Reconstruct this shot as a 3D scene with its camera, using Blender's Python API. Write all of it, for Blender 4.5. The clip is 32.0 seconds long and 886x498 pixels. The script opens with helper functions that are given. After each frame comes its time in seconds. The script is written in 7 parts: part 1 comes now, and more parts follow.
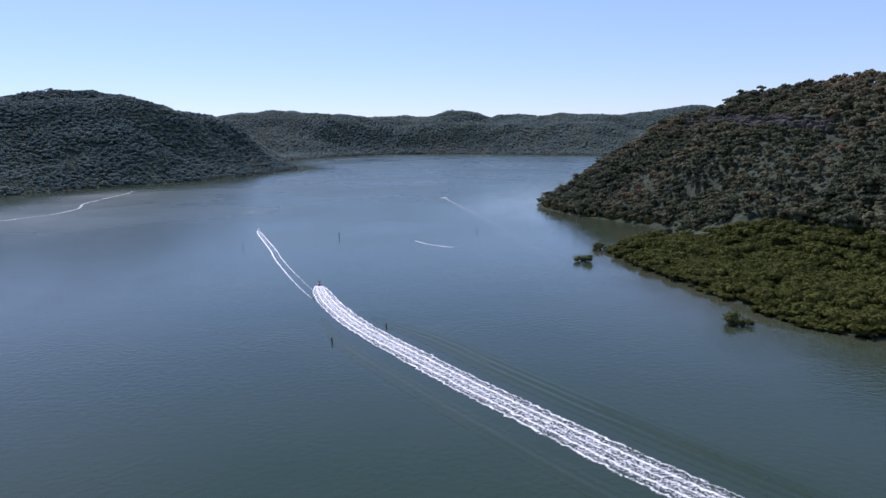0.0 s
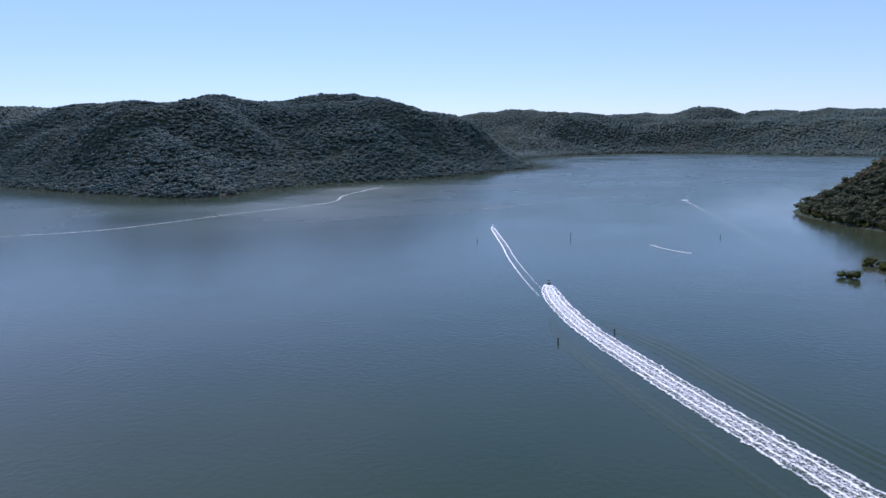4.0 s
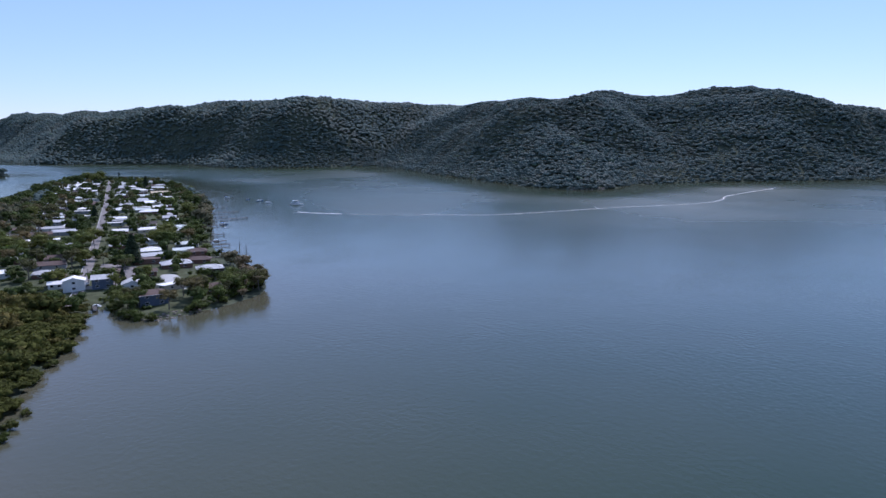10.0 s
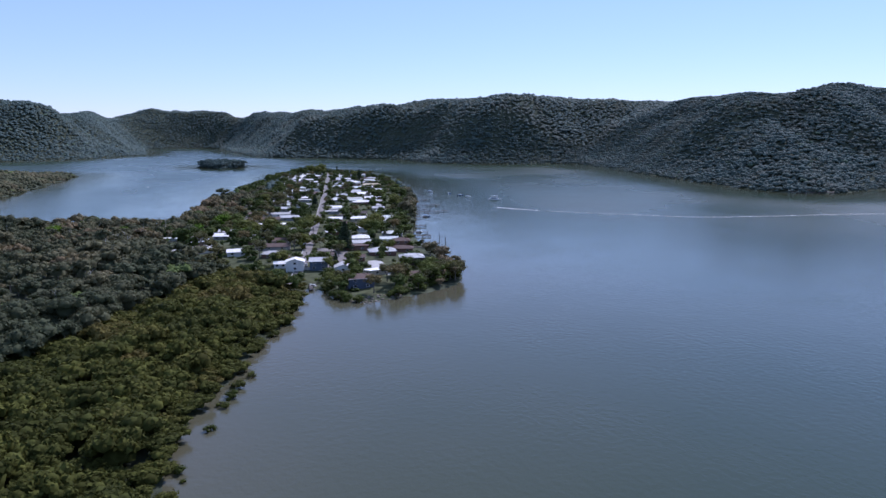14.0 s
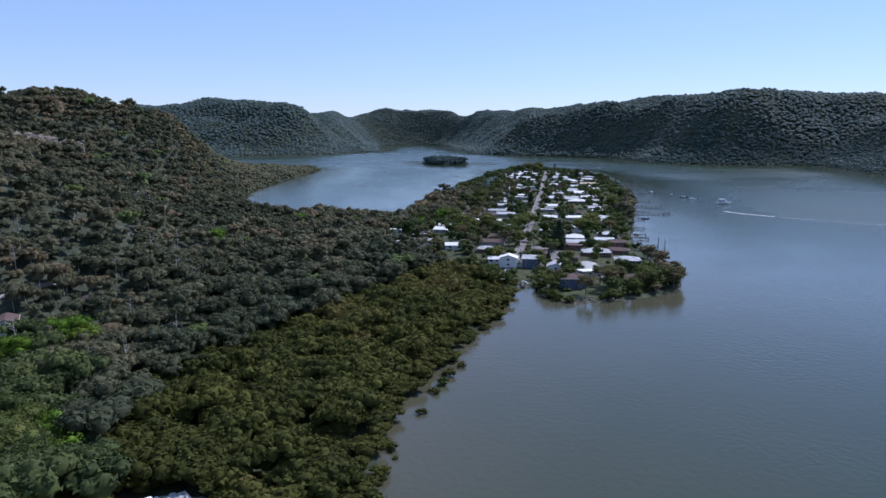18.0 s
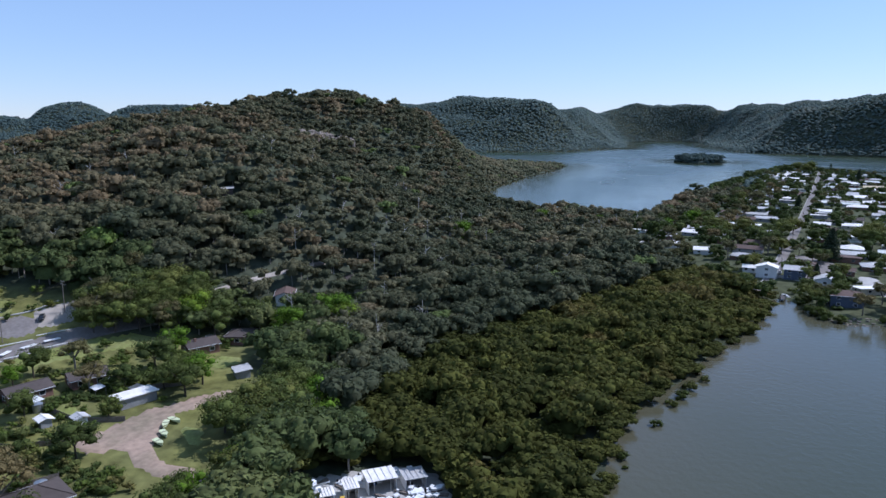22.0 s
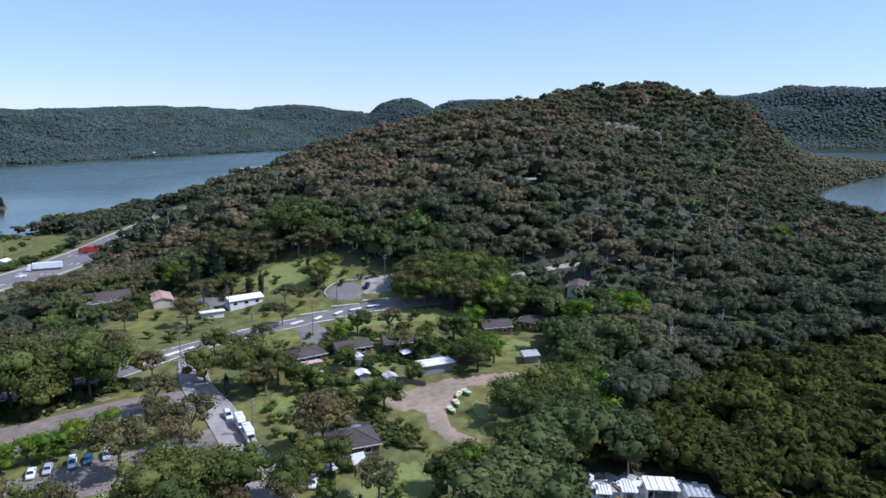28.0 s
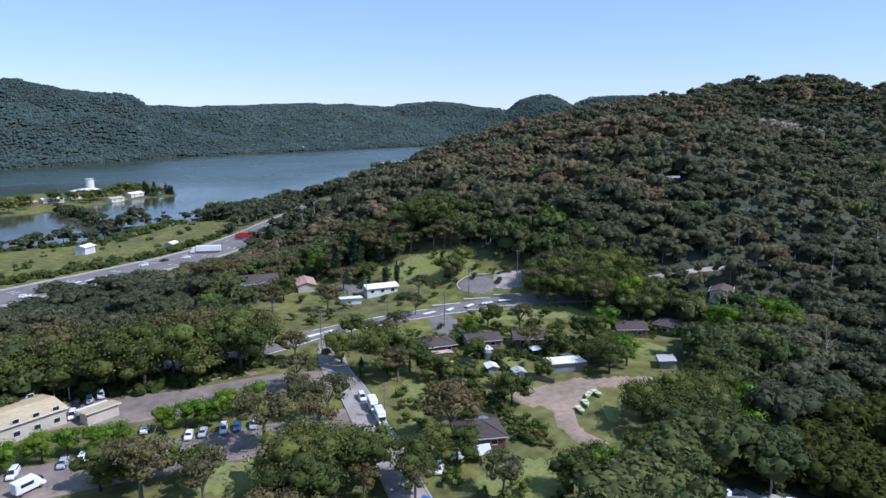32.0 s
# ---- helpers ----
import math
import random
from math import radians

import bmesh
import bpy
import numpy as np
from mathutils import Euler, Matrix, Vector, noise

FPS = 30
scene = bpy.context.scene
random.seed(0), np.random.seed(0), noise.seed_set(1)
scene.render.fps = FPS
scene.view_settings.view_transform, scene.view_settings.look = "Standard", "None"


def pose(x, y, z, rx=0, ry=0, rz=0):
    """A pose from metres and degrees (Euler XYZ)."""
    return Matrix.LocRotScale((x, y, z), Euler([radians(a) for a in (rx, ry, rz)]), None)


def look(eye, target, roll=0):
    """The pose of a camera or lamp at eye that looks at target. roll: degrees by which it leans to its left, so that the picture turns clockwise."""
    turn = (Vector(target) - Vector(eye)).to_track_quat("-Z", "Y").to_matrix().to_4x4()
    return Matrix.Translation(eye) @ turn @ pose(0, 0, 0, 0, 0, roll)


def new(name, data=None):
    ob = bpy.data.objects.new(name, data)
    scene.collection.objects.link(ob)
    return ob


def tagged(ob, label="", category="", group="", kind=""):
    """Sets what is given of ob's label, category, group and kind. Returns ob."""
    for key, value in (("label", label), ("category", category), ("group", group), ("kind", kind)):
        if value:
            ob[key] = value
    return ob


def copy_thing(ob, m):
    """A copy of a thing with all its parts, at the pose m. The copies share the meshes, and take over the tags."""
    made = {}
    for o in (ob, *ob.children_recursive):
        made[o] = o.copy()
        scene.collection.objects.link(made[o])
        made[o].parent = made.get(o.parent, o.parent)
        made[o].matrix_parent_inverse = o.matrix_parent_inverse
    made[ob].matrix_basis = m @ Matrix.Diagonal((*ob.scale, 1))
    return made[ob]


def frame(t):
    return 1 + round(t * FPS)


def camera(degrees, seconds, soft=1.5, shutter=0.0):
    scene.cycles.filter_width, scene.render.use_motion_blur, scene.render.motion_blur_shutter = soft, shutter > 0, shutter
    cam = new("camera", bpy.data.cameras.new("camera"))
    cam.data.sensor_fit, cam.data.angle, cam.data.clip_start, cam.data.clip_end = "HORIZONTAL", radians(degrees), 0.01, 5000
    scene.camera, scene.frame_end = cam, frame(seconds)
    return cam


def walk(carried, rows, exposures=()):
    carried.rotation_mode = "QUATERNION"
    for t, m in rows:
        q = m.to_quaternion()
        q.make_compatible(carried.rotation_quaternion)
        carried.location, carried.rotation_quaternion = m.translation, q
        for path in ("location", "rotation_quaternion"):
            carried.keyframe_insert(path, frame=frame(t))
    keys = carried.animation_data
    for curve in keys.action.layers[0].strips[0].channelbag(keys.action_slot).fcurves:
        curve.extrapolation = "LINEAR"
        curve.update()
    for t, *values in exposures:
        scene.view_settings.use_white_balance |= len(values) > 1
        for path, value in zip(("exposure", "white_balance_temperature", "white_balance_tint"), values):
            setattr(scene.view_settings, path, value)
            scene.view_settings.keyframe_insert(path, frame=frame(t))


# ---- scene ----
cam = camera(66.0, 32.0)
PATH = [
    (0, (0.04, -0.28, 80.31), (6.509, 98.174, 64.048), -0.76),
    (0.5, (0.01, -0.28, 80.40), (3.918, 98.305, 64.085), -0.75),
    (1, (-0.01, -0.27, 80.49), (0.815, 98.385, 64.186), -0.76),
    (1.5, (-0.04, -0.27, 80.58), (-4.446, 98.296, 64.288), -0.78),
    (2, (-0.06, -0.26, 80.67), (-9.155, 97.988, 64.429), -0.86),
    (2.5, (-0.08, -0.26, 80.76), (-13.774, 97.469, 64.587), -0.87),
    (4.5, (-0.23, -0.10, 81.01), (-31.981, 93.363, 64.986), -0.77),
    (5, (-0.31, 0.05, 80.98), (-37.814, 91.352, 64.971), -0.71),
    (5.5, (-0.38, 0.19, 80.96), (-43.489, 88.995, 64.962), -0.67),
    (6, (-0.46, 0.34, 80.93), (-48.699, 86.446, 64.863), -0.60),
    (6.5, (-0.53, 0.48, 80.91), (-53.302, 83.880, 64.770), -0.58),
    (7, (-0.61, 0.63, 80.88), (-56.668, 81.844, 64.714), -0.49),
    (7.5, (-0.68, 0.78, 80.86), (-58.909, 80.438, 64.621), -0.42),
    (8, (-0.76, 0.92, 80.83), (-62.305, 78.043, 64.577), -0.37),
    (8.5, (-0.86, 0.97, 80.68), (-65.619, 75.417, 64.419), -0.36),
    (9, (-0.96, 1.03, 80.53), (-68.141, 73.288, 64.249), -0.43),
    (9.5, (-1.06, 1.08, 80.38), (-70.548, 71.133, 64.127), -0.34),
    (10, (-1.16, 1.13, 80.22), (-72.849, 68.949, 64.042), -0.22),
    (10.5, (-1.27, 1.18, 80.07), (-75.269, 66.463, 63.890), -0.25),
    (11, (-1.37, 1.23, 79.92), (-77.568, 63.930, 63.714), -0.25),
    (11.5, (-1.47, 1.28, 79.77), (-79.555, 61.618, 63.561), -0.25),
    (12, (-1.57, 1.34, 79.62), (-81.494, 59.203, 63.374), -0.21),
    (12.5, (-1.64, 1.32, 79.56), (-83.463, 56.460, 63.302), -0.13),
    (13, (-1.70, 1.30, 79.50), (-85.539, 53.319, 63.188), -0.06),
    (13.5, (-1.77, 1.29, 79.44), (-87.745, 49.648, 63.029), -0.03),
    (14, (-1.83, 1.27, 79.37), (-89.776, 45.921, 62.869), 0.02),
    (14.5, (-1.90, 1.25, 79.31), (-91.566, 42.302, 62.731), 0.05),
    (16.5, (-2.19, 1.19, 79.25), (-97.049, 28.020, 62.471), 0.10),
    (17, (-2.28, 1.17, 79.37), (-98.137, 24.177, 62.562), 0.13),
    (17.5, (-2.37, 1.16, 79.49), (-99.067, 20.331, 62.674), 0.12),
    (18, (-2.46, 1.15, 79.60), (-99.839, 16.457, 62.765), 0.13),
    (18.5, (-2.55, 1.14, 79.72), (-100.469, 12.468, 62.861), 0.12),
    (19, (-2.65, 1.12, 79.84), (-100.959, 8.081, 62.926), 0.12),
    (19.5, (-2.74, 1.11, 79.96), (-101.244, 3.564, 62.914), 0.10),
    (20, (-2.83, 1.10, 80.08), (-101.331, -0.890, 62.948), 0.06),
    (20.5, (-2.93, 1.13, 80.02), (-101.234, -5.251, 62.823), 0.04),
    (21, (-3.03, 1.17, 79.97), (-100.946, -9.576, 62.710), 0.04),
    (21.5, (-3.14, 1.21, 79.92), (-100.466, -13.855, 62.586), 0.01),
    (22, (-3.24, 1.24, 79.87), (-99.800, -18.104, 62.486), -0.03),
    (22.5, (-3.34, 1.28, 79.82), (-99.044, -21.913, 62.391), -0.03),
    (23, (-3.45, 1.31, 79.77), (-98.161, -25.594, 62.293), -0.05),
    (23.5, (-3.55, 1.35, 79.71), (-97.121, -29.306, 62.260), -0.11),
    (24, (-3.65, 1.39, 79.66), (-95.941, -32.929, 62.184), -0.16),
    (24.5, (-3.64, 1.34, 79.66), (-94.541, -36.454, 62.106), -0.16),
    (25, (-3.62, 1.30, 79.67), (-93.032, -39.875, 62.022), -0.09),
    (25.5, (-3.61, 1.25, 79.67), (-91.622, -42.747, 61.826), -0.04),
    (27.5, (-3.55, 1.07, 79.67), (-84.907, -54.139, 61.401), -0.03),
    (28, (-3.54, 1.02, 79.67), (-82.946, -56.941, 61.371), 0.00),
    (28.5, (-3.50, 1.02, 79.59), (-81.106, -59.322, 61.241), -0.04),
    (29, (-3.47, 1.02, 79.50), (-79.456, -61.316, 61.066), -0.05),
    (29.5, (-3.43, 1.03, 79.41), (-77.783, -63.237, 60.906), -0.06),
    (30, (-3.40, 1.03, 79.32), (-76.082, -65.090, 60.737), -0.03),
    (30.5, (-3.36, 1.03, 79.23), (-74.444, -66.804, 60.633), 0.03),
    (31, (-3.33, 1.03, 79.14), (-72.934, -68.305, 60.506), 0.04),
    (31.5, (-3.29, 1.04, 79.05), (-71.371, -69.799, 60.404), 0.08),
    (32, (-3.26, 1.04, 78.96), (-69.699, -71.306, 60.204), 0.07),
]
walk(cam, [(t, look(eye, target, roll)) for t, eye, target, roll in PATH], [(0, 0.02, 5480, 27), (6.5, -0.04, 5230, 23), (13, 0.12, 5300, 29), (20, -0.03, 5300, 21), (25, 0.17, 5300, 19), (32, 0.15, 5300, 19)])

# ---- sky and sun ----
SUN_AZ, SUN_EL = 30.0, 50.0
world = bpy.data.worlds.new("world")
scene.world = world
world.use_nodes = True
wn = world.node_tree
sky = wn.nodes.new("ShaderNodeTexSky")
sky.sky_type = 'NISHITA'
sky.sun_disc = False
sky.sun_elevation = radians(SUN_EL)
sky.sun_rotation = radians(-SUN_AZ)
sky.air_density, sky.dust_density, sky.ozone_density = 1.0, 0.0, 1.2
wn.nodes["Background"].inputs[1].default_value = 0.1
veil = wn.nodes.new("ShaderNodeMix")
veil.data_type = 'RGBA'
veil.inputs[0].default_value = 0.36
veil.inputs[7].default_value = (5.1, 7.1, 9.4, 1)
wn.links.new(sky.outputs[0], veil.inputs[6])
wn.links.new(veil.outputs[2], wn.nodes["Background"].inputs[0])
sun = new("sun", bpy.data.lights.new("sun", 'SUN'))
sun.data.energy, sun.data.angle, sun.data.color = 4.3, radians(0.5), (1.0, 0.95, 0.88)
sun_dir = Vector((-math.sin(radians(SUN_AZ)) * math.cos(radians(SUN_EL)), math.cos(radians(SUN_AZ)) * math.cos(radians(SUN_EL)), math.sin(radians(SUN_EL))))
sun.matrix_world = look(sun_dir * 300, (0, 0, 0))


# ---- materials ----
def mat(name, color, rough=0.7, metal=0.0, vary=0.25, scale=3.0, bump=0.2, second=None, big=0.15, spec=0.3, random_obj=0.0, attr=None, attr_color=None):
    """A procedural surface: colour varied at two scales, with grain."""
    m = bpy.data.materials.new(name)
    m.use_nodes = True
    nt = m.node_tree
    b = nt.nodes["Principled BSDF"]
    geo = nt.nodes.new("ShaderNodeNewGeometry")
    n1 = nt.nodes.new("ShaderNodeTexNoise")
    n1.inputs["Scale"].default_value, n1.inputs["Detail"].default_value = scale, 5
    n2 = nt.nodes.new("ShaderNodeTexNoise")
    n2.inputs["Scale"].default_value, n2.inputs["Detail"].default_value = scale * big, 3
    for n in (n1, n2):
        nt.links.new(geo.outputs["Position"], n.inputs["Vector"])
    mix = nt.nodes.new("ShaderNodeMix")
    mix.data_type = 'RGBA'
    ramp = nt.nodes.new("ShaderNodeMapRange")
    ramp.inputs[1].default_value, ramp.inputs[2].default_value = 0.35, 0.65
    nt.links.new(n2.outputs[0], ramp.inputs[0])
    nt.links.new(ramp.outputs[0], mix.inputs[0])
    mix.inputs[6].default_value = (*color, 1)
    mix.inputs[7].default_value = (*(second or [c * (1 - vary) for c in color]), 1)
    hsv = nt.nodes.new("ShaderNodeHueSaturation")
    val = nt.nodes.new("ShaderNodeMapRange")
    val.inputs[1].default_value, val.inputs[2].default_value = 0.25, 0.75
    val.inputs[3].default_value, val.inputs[4].default_value = 1 - vary, 1 + vary
    nt.links.new(n1.outputs[0], val.inputs[0])
    last = val.outputs[0]
    if random_obj:
        info = nt.nodes.new("ShaderNodeObjectInfo")
        r = nt.nodes.new("ShaderNodeMapRange")
        r.inputs[3].default_value, r.inputs[4].default_value = 1 - random_obj, 1 + random_obj
        nt.links.new(info.outputs["Random"], r.inputs[0])
        mul = nt.nodes.new("ShaderNodeMath")
        mul.operation = 'MULTIPLY'
        nt.links.new(last, mul.inputs[0])
        nt.links.new(r.outputs[0], mul.inputs[1])
        last = mul.outputs[0]
    nt.links.new(last, hsv.inputs["Value"])
    nt.links.new(mix.outputs[2], hsv.inputs["Color"])
    out = hsv.outputs[0]
    if attr:
        at = nt.nodes.new("ShaderNodeAttribute")
        at.attribute_name = attr
        mx = nt.nodes.new("ShaderNodeMix")
        mx.data_type = 'RGBA'
        nt.links.new(at.outputs["Fac"], mx.inputs[0])
        nt.links.new(out, mx.inputs[6])
        h2 = nt.nodes.new("ShaderNodeHueSaturation")
        h2.inputs["Color"].default_value = (*attr_color, 1)
        nt.links.new(last, h2.inputs["Value"])
        nt.links.new(h2.outputs[0], mx.inputs[7])
        out = mx.outputs[2]
    nt.links.new(out, b.inputs["Base Color"])
    b.inputs["Roughness"].default_value, b.inputs["Metallic"].default_value = rough, metal
    b.inputs["Specular IOR Level"].default_value = spec
    if bump:
        bp = nt.nodes.new("ShaderNodeBump")
        bp.inputs["Strength"].default_value, bp.inputs["Distance"].default_value = bump, 0.3 / scale
        nt.links.new(n1.outputs[0], bp.inputs["Height"])
        nt.links.new(bp.outputs[0], b.inputs["Normal"])
    return m


def leaf_mat(name, dark, light, warm, scale=0.5, single=False, fresh=None, gloss=0.12, thin=0.3, speck=0.28):
    """Foliage: each crown has its own tint, with finer mottling inside the crown; thin leaves let light through."""
    m = bpy.data.materials.new(name)
    m.use_nodes = True
    nt = m.node_tree
    b = nt.nodes["Principled BSDF"]
    at = nt.nodes.new("ShaderNodeAttribute")
    at.attribute_name = "tint"
    info = nt.nodes.new("ShaderNodeObjectInfo")
    add = nt.nodes.new("ShaderNodeMath")
    add.operation = 'ADD'
    nt.links.new(at.outputs["Fac"], add.inputs[0])
    if single:
        nt.links.new(info.outputs["Random"], add.inputs[1])
    else:
        add.inputs[1].default_value = 0.0
    fr = nt.nodes.new("ShaderNodeMath")
    fr.operation = 'FRACT'
    nt.links.new(add.outputs[0], fr.inputs[0])
    ramp = nt.nodes.new("ShaderNodeValToRGB")
    e = ramp.color_ramp.elements
    e[0].position, e[0].color = 0.0, (*dark, 1)
    e[1].position, e[1].color = 0.6, (*light, 1)
    w = e.new(0.93)
    w.color = (*warm, 1)
    if fresh:
        w = e.new(0.985)
        w.color = (*fresh, 1)
    nt.links.new(fr.outputs[0], ramp.inputs[0])
    geo = nt.nodes.new("ShaderNodeNewGeometry")
    n1 = nt.nodes.new("ShaderNodeTexNoise")
    n1.inputs["Scale"].default_value, n1.inputs["Detail"].default_value, n1.inputs["Roughness"].default_value = scale, 5, 0.6
    nt.links.new(geo.outputs["Position"], n1.inputs["Vector"])
    val = nt.nodes.new("ShaderNodeMapRange")
    val.inputs[1].default_value, val.inputs[2].default_value = 0.3, 0.7
    val.inputs[3].default_value, val.inputs[4].default_value = 0.68, 1.32
    nt.links.new(n1.outputs[0], val.inputs[0])
    isle = nt.nodes.new("ShaderNodeMapRange")
    isle.inputs[3].default_value, isle.inputs[4].default_value = 1 - speck, 1 + speck
    nt.links.new(geo.outputs["Random Per Island"], isle.inputs[0])
    mul = nt.nodes.new("ShaderNodeMath")
    mul.operation = 'MULTIPLY'
    nt.links.new(val.outputs[0], mul.inputs[0])
    nt.links.new(isle.outputs[0], mul.inputs[1])
    hsv = nt.nodes.new("ShaderNodeHueSaturation")
    nt.links.new(mul.outputs[0], hsv.inputs["Value"])
    nt.links.new(ramp.outputs[0], hsv.inputs["Color"])
    nt.links.new(hsv.outputs[0], b.inputs["Base Color"])
    b.inputs["Roughness"].default_value = 0.75
    b.inputs["Specular IOR Level"].default_value = gloss
    bp = nt.nodes.new("ShaderNodeBump")
    bp.inputs["Strength"].default_value, bp.inputs["Distance"].default_value = 0.4, 0.6
    nt.links.new(n1.outputs[0], bp.inputs["Height"])
    nt.links.new(bp.outputs[0], b.inputs["Normal"])
    tl = nt.nodes.new("ShaderNodeBsdfTranslucent")
    nt.links.new(hsv.outputs[0], tl.inputs["Color"])
    mx = nt.nodes.new("ShaderNodeMixShader")
    mx.inputs[0].default_value = thin
    nt.links.new(b.outputs[0], mx.inputs[1])
    nt.links.new(tl.outputs[0], mx.inputs[2])
    nt.links.new(mx.outputs[0], nt.nodes["Material Output"].inputs["Surface"])
    return m


def water_mat():
    m = bpy.data.materials.new("river_water")
    m.use_nodes = True
    nt = m.node_tree
    b = nt.nodes["Principled BSDF"]
    geo = nt.nodes.new("ShaderNodeNewGeometry")
    big = nt.nodes.new("ShaderNodeTexNoise")
    big.inputs["Scale"].default_value, big.inputs["Detail"].default_value = 0.007, 5
    nt.links.new(geo.outputs["Position"], big.inputs["Vector"])
    silt = nt.nodes.new("ShaderNodeAttribute")
    silt.attribute_name = "silt"
    mulp = nt.nodes.new("ShaderNodeMath")
    mulp.operation = 'MULTIPLY_ADD'
    mulp.inputs[1].default_value = 0.5
    nt.links.new(big.outputs[0], mulp.inputs[0])
    nt.links.new(silt.outputs["Fac"], mulp.inputs[2])
    ramp = nt.nodes.new("ShaderNodeValToRGB")
    e = ramp.color_ramp.elements
    e[0].position, e[0].color = 0.22, (0.021, 0.038, 0.016, 1)
    e[1].position, e[1].color = 1.0, (0.082, 0.076, 0.046, 1)
    nt.links.new(mulp.outputs[0], ramp.inputs[0])
    nt.links.new(ramp.outputs[0], b.inputs["Base Color"])
    # wind-ruffled open water is rougher than the lee of the shores
    lee = nt.nodes.new("ShaderNodeAttribute")
    lee.attribute_name = "open_water"
    patchy = nt.nodes.new("ShaderNodeTexNoise")
    patchy.inputs["Scale"].default_value, patchy.inputs["Detail"].default_value = 0.0035, 4
    nt.links.new(geo.outputs["Position"], patchy.inputs["Vector"])
    gust = nt.nodes.new("ShaderNodeMath")
    gust.operation = 'MULTIPLY'
    nt.links.new(lee.outputs["Fac"], gust.inputs[0])
    nt.links.new(patchy.outputs[0], gust.inputs[1])
    ruffle = nt.nodes.new("ShaderNodeMapRange")
    ruffle.inputs[1].default_value, ruffle.inputs[2].default_value = 0.0, 0.65
    ruffle.inputs[3].default_value, ruffle.inputs[4].default_value = 0.08, 0.34
    nt.links.new(gust.outputs[0], ruffle.inputs[0])
    nt.links.new(ruffle.outputs[0], b.inputs["Roughness"])
    b.inputs["IOR"].default_value = 1.36
    w1 = nt.nodes.new("ShaderNodeTexNoise")
    w1.inputs["Scale"].default_value, w1.inputs["Detail"].default_value = 0.45, 6
    w2 = nt.nodes.new("ShaderNodeTexNoise")
    w2.inputs["Scale"].default_value, w2.inputs["Detail"].default_value = 0.03, 3
    for w in (w1, w2):
        nt.links.new(geo.outputs["Position"], w.inputs["Vector"])
    mul = nt.nodes.new("ShaderNodeMath")
    mul.operation = 'MULTIPLY'
    nt.links.new(w1.outputs[0], mul.inputs[0])
    nt.links.new(w2.outputs[0], mul.inputs[1])
    bp = nt.nodes.new("ShaderNodeBump")
    bp.inputs["Strength"].default_value, bp.inputs["Distance"].default_value = 0.27, 0.8
    nt.links.new(mul.outputs[0], bp.inputs["Height"])
    nt.links.new(bp.outputs[0], b.inputs["Normal"])
    return m


M_WATER = water_mat()
M_GROUND = mat("forest_floor_and_grass", (0.066, 0.074, 0.048), rough=0.95, vary=0.45, scale=0.25, big=0.1, second=(0.050, 0.058, 0.036), spec=0.05, attr="grass", attr_color=(0.165, 0.160, 0.048))
M_BUSH = leaf_mat("eucalypt_leaves", (0.070, 0.079, 0.040), (0.130, 0.121, 0.061), (0.188, 0.140, 0.074), 0.5, fresh=(0.125, 0.160, 0.046))
# haze over the far woods is painted in: bluer, paler leaves
M_HAZE_GUMS = leaf_mat("hazed_gum_leaves", (0.066, 0.096, 0.087), (0.104, 0.140, 0.117), (0.138, 0.152, 0.118), 0.3, fresh=(0.110, 0.150, 0.095), speck=0.16)
M_MANG = leaf_mat("mangrove_leaves", (0.054, 0.059, 0.015), (0.086, 0.088, 0.020), (0.118, 0.098, 0.030), 0.5, gloss=0.04, speck=0.36)
M_LUSH = leaf_mat("lush_gully_leaves", (0.064, 0.084, 0.027), (0.102, 0.121, 0.037), (0.132, 0.138, 0.045), 0.6, fresh=(0.110, 0.155, 0.032), speck=0.36)
M_TRUNK = mat("pale_gum_trunks", (0.30, 0.27, 0.23), rough=0.85, vary=0.3, scale=1.5)


# ---- helpers for shapes ----
def mesh_np(name, verts, faces, material, smooth=False, attrs=None, mat_index=None):
    """A mesh from arrays; faces are triangles or quads of one size."""
    me = bpy.data.meshes.new(name)
    verts = np.asarray(verts, np.float32)
    faces = np.asarray(faces, np.int32)
    k = faces.shape[1]
    me.vertices.add(len(verts))
    me.vertices.foreach_set("co", verts.ravel())
    me.loops.add(faces.size)
    me.loops.foreach_set("vertex_index", faces.ravel())
    me.polygons.add(len(faces))
    me.polygons.foreach_set("loop_start", np.arange(0, faces.size, k, dtype=np.int32))
    me.polygons.foreach_set("use_smooth", np.full(len(faces), smooth, dtype=bool))
    me.update(calc_edges=True)
    for a, v in (attrs or {}).items():
        at = me.attributes.new(a, 'FLOAT', 'POINT')
        at.data.foreach_set("value", np.asarray(v, np.float32))
    for mm in (material if isinstance(material, (list, tuple)) else [material]):
        me.materials.append(mm)
    if mat_index is not None:
        me.polygons.foreach_set("material_index", np.asarray(mat_index, np.int32))
    me.validate()
    return me


RNG = np.random.default_rng(7)


def hash2(ix, iy):
    v = np.sin(ix * 127.1 + iy * 311.7) * 43758.5453
    return v - np.floor(v)


def value_noise(x, y):
    ix, iy = np.floor(x), np.floor(y)
    fx, fy = x - ix, y - iy
    fx, fy = fx * fx * (3 - 2 * fx), fy * fy * (3 - 2 * fy)
    a, b = hash2(ix, iy), hash2(ix + 1, iy)
    c, d = hash2(ix, iy + 1), hash2(ix + 1, iy + 1)
    return (a + (b - a) * fx) * (1 - fy) + (c + (d - c) * fx) * fy - 0.5


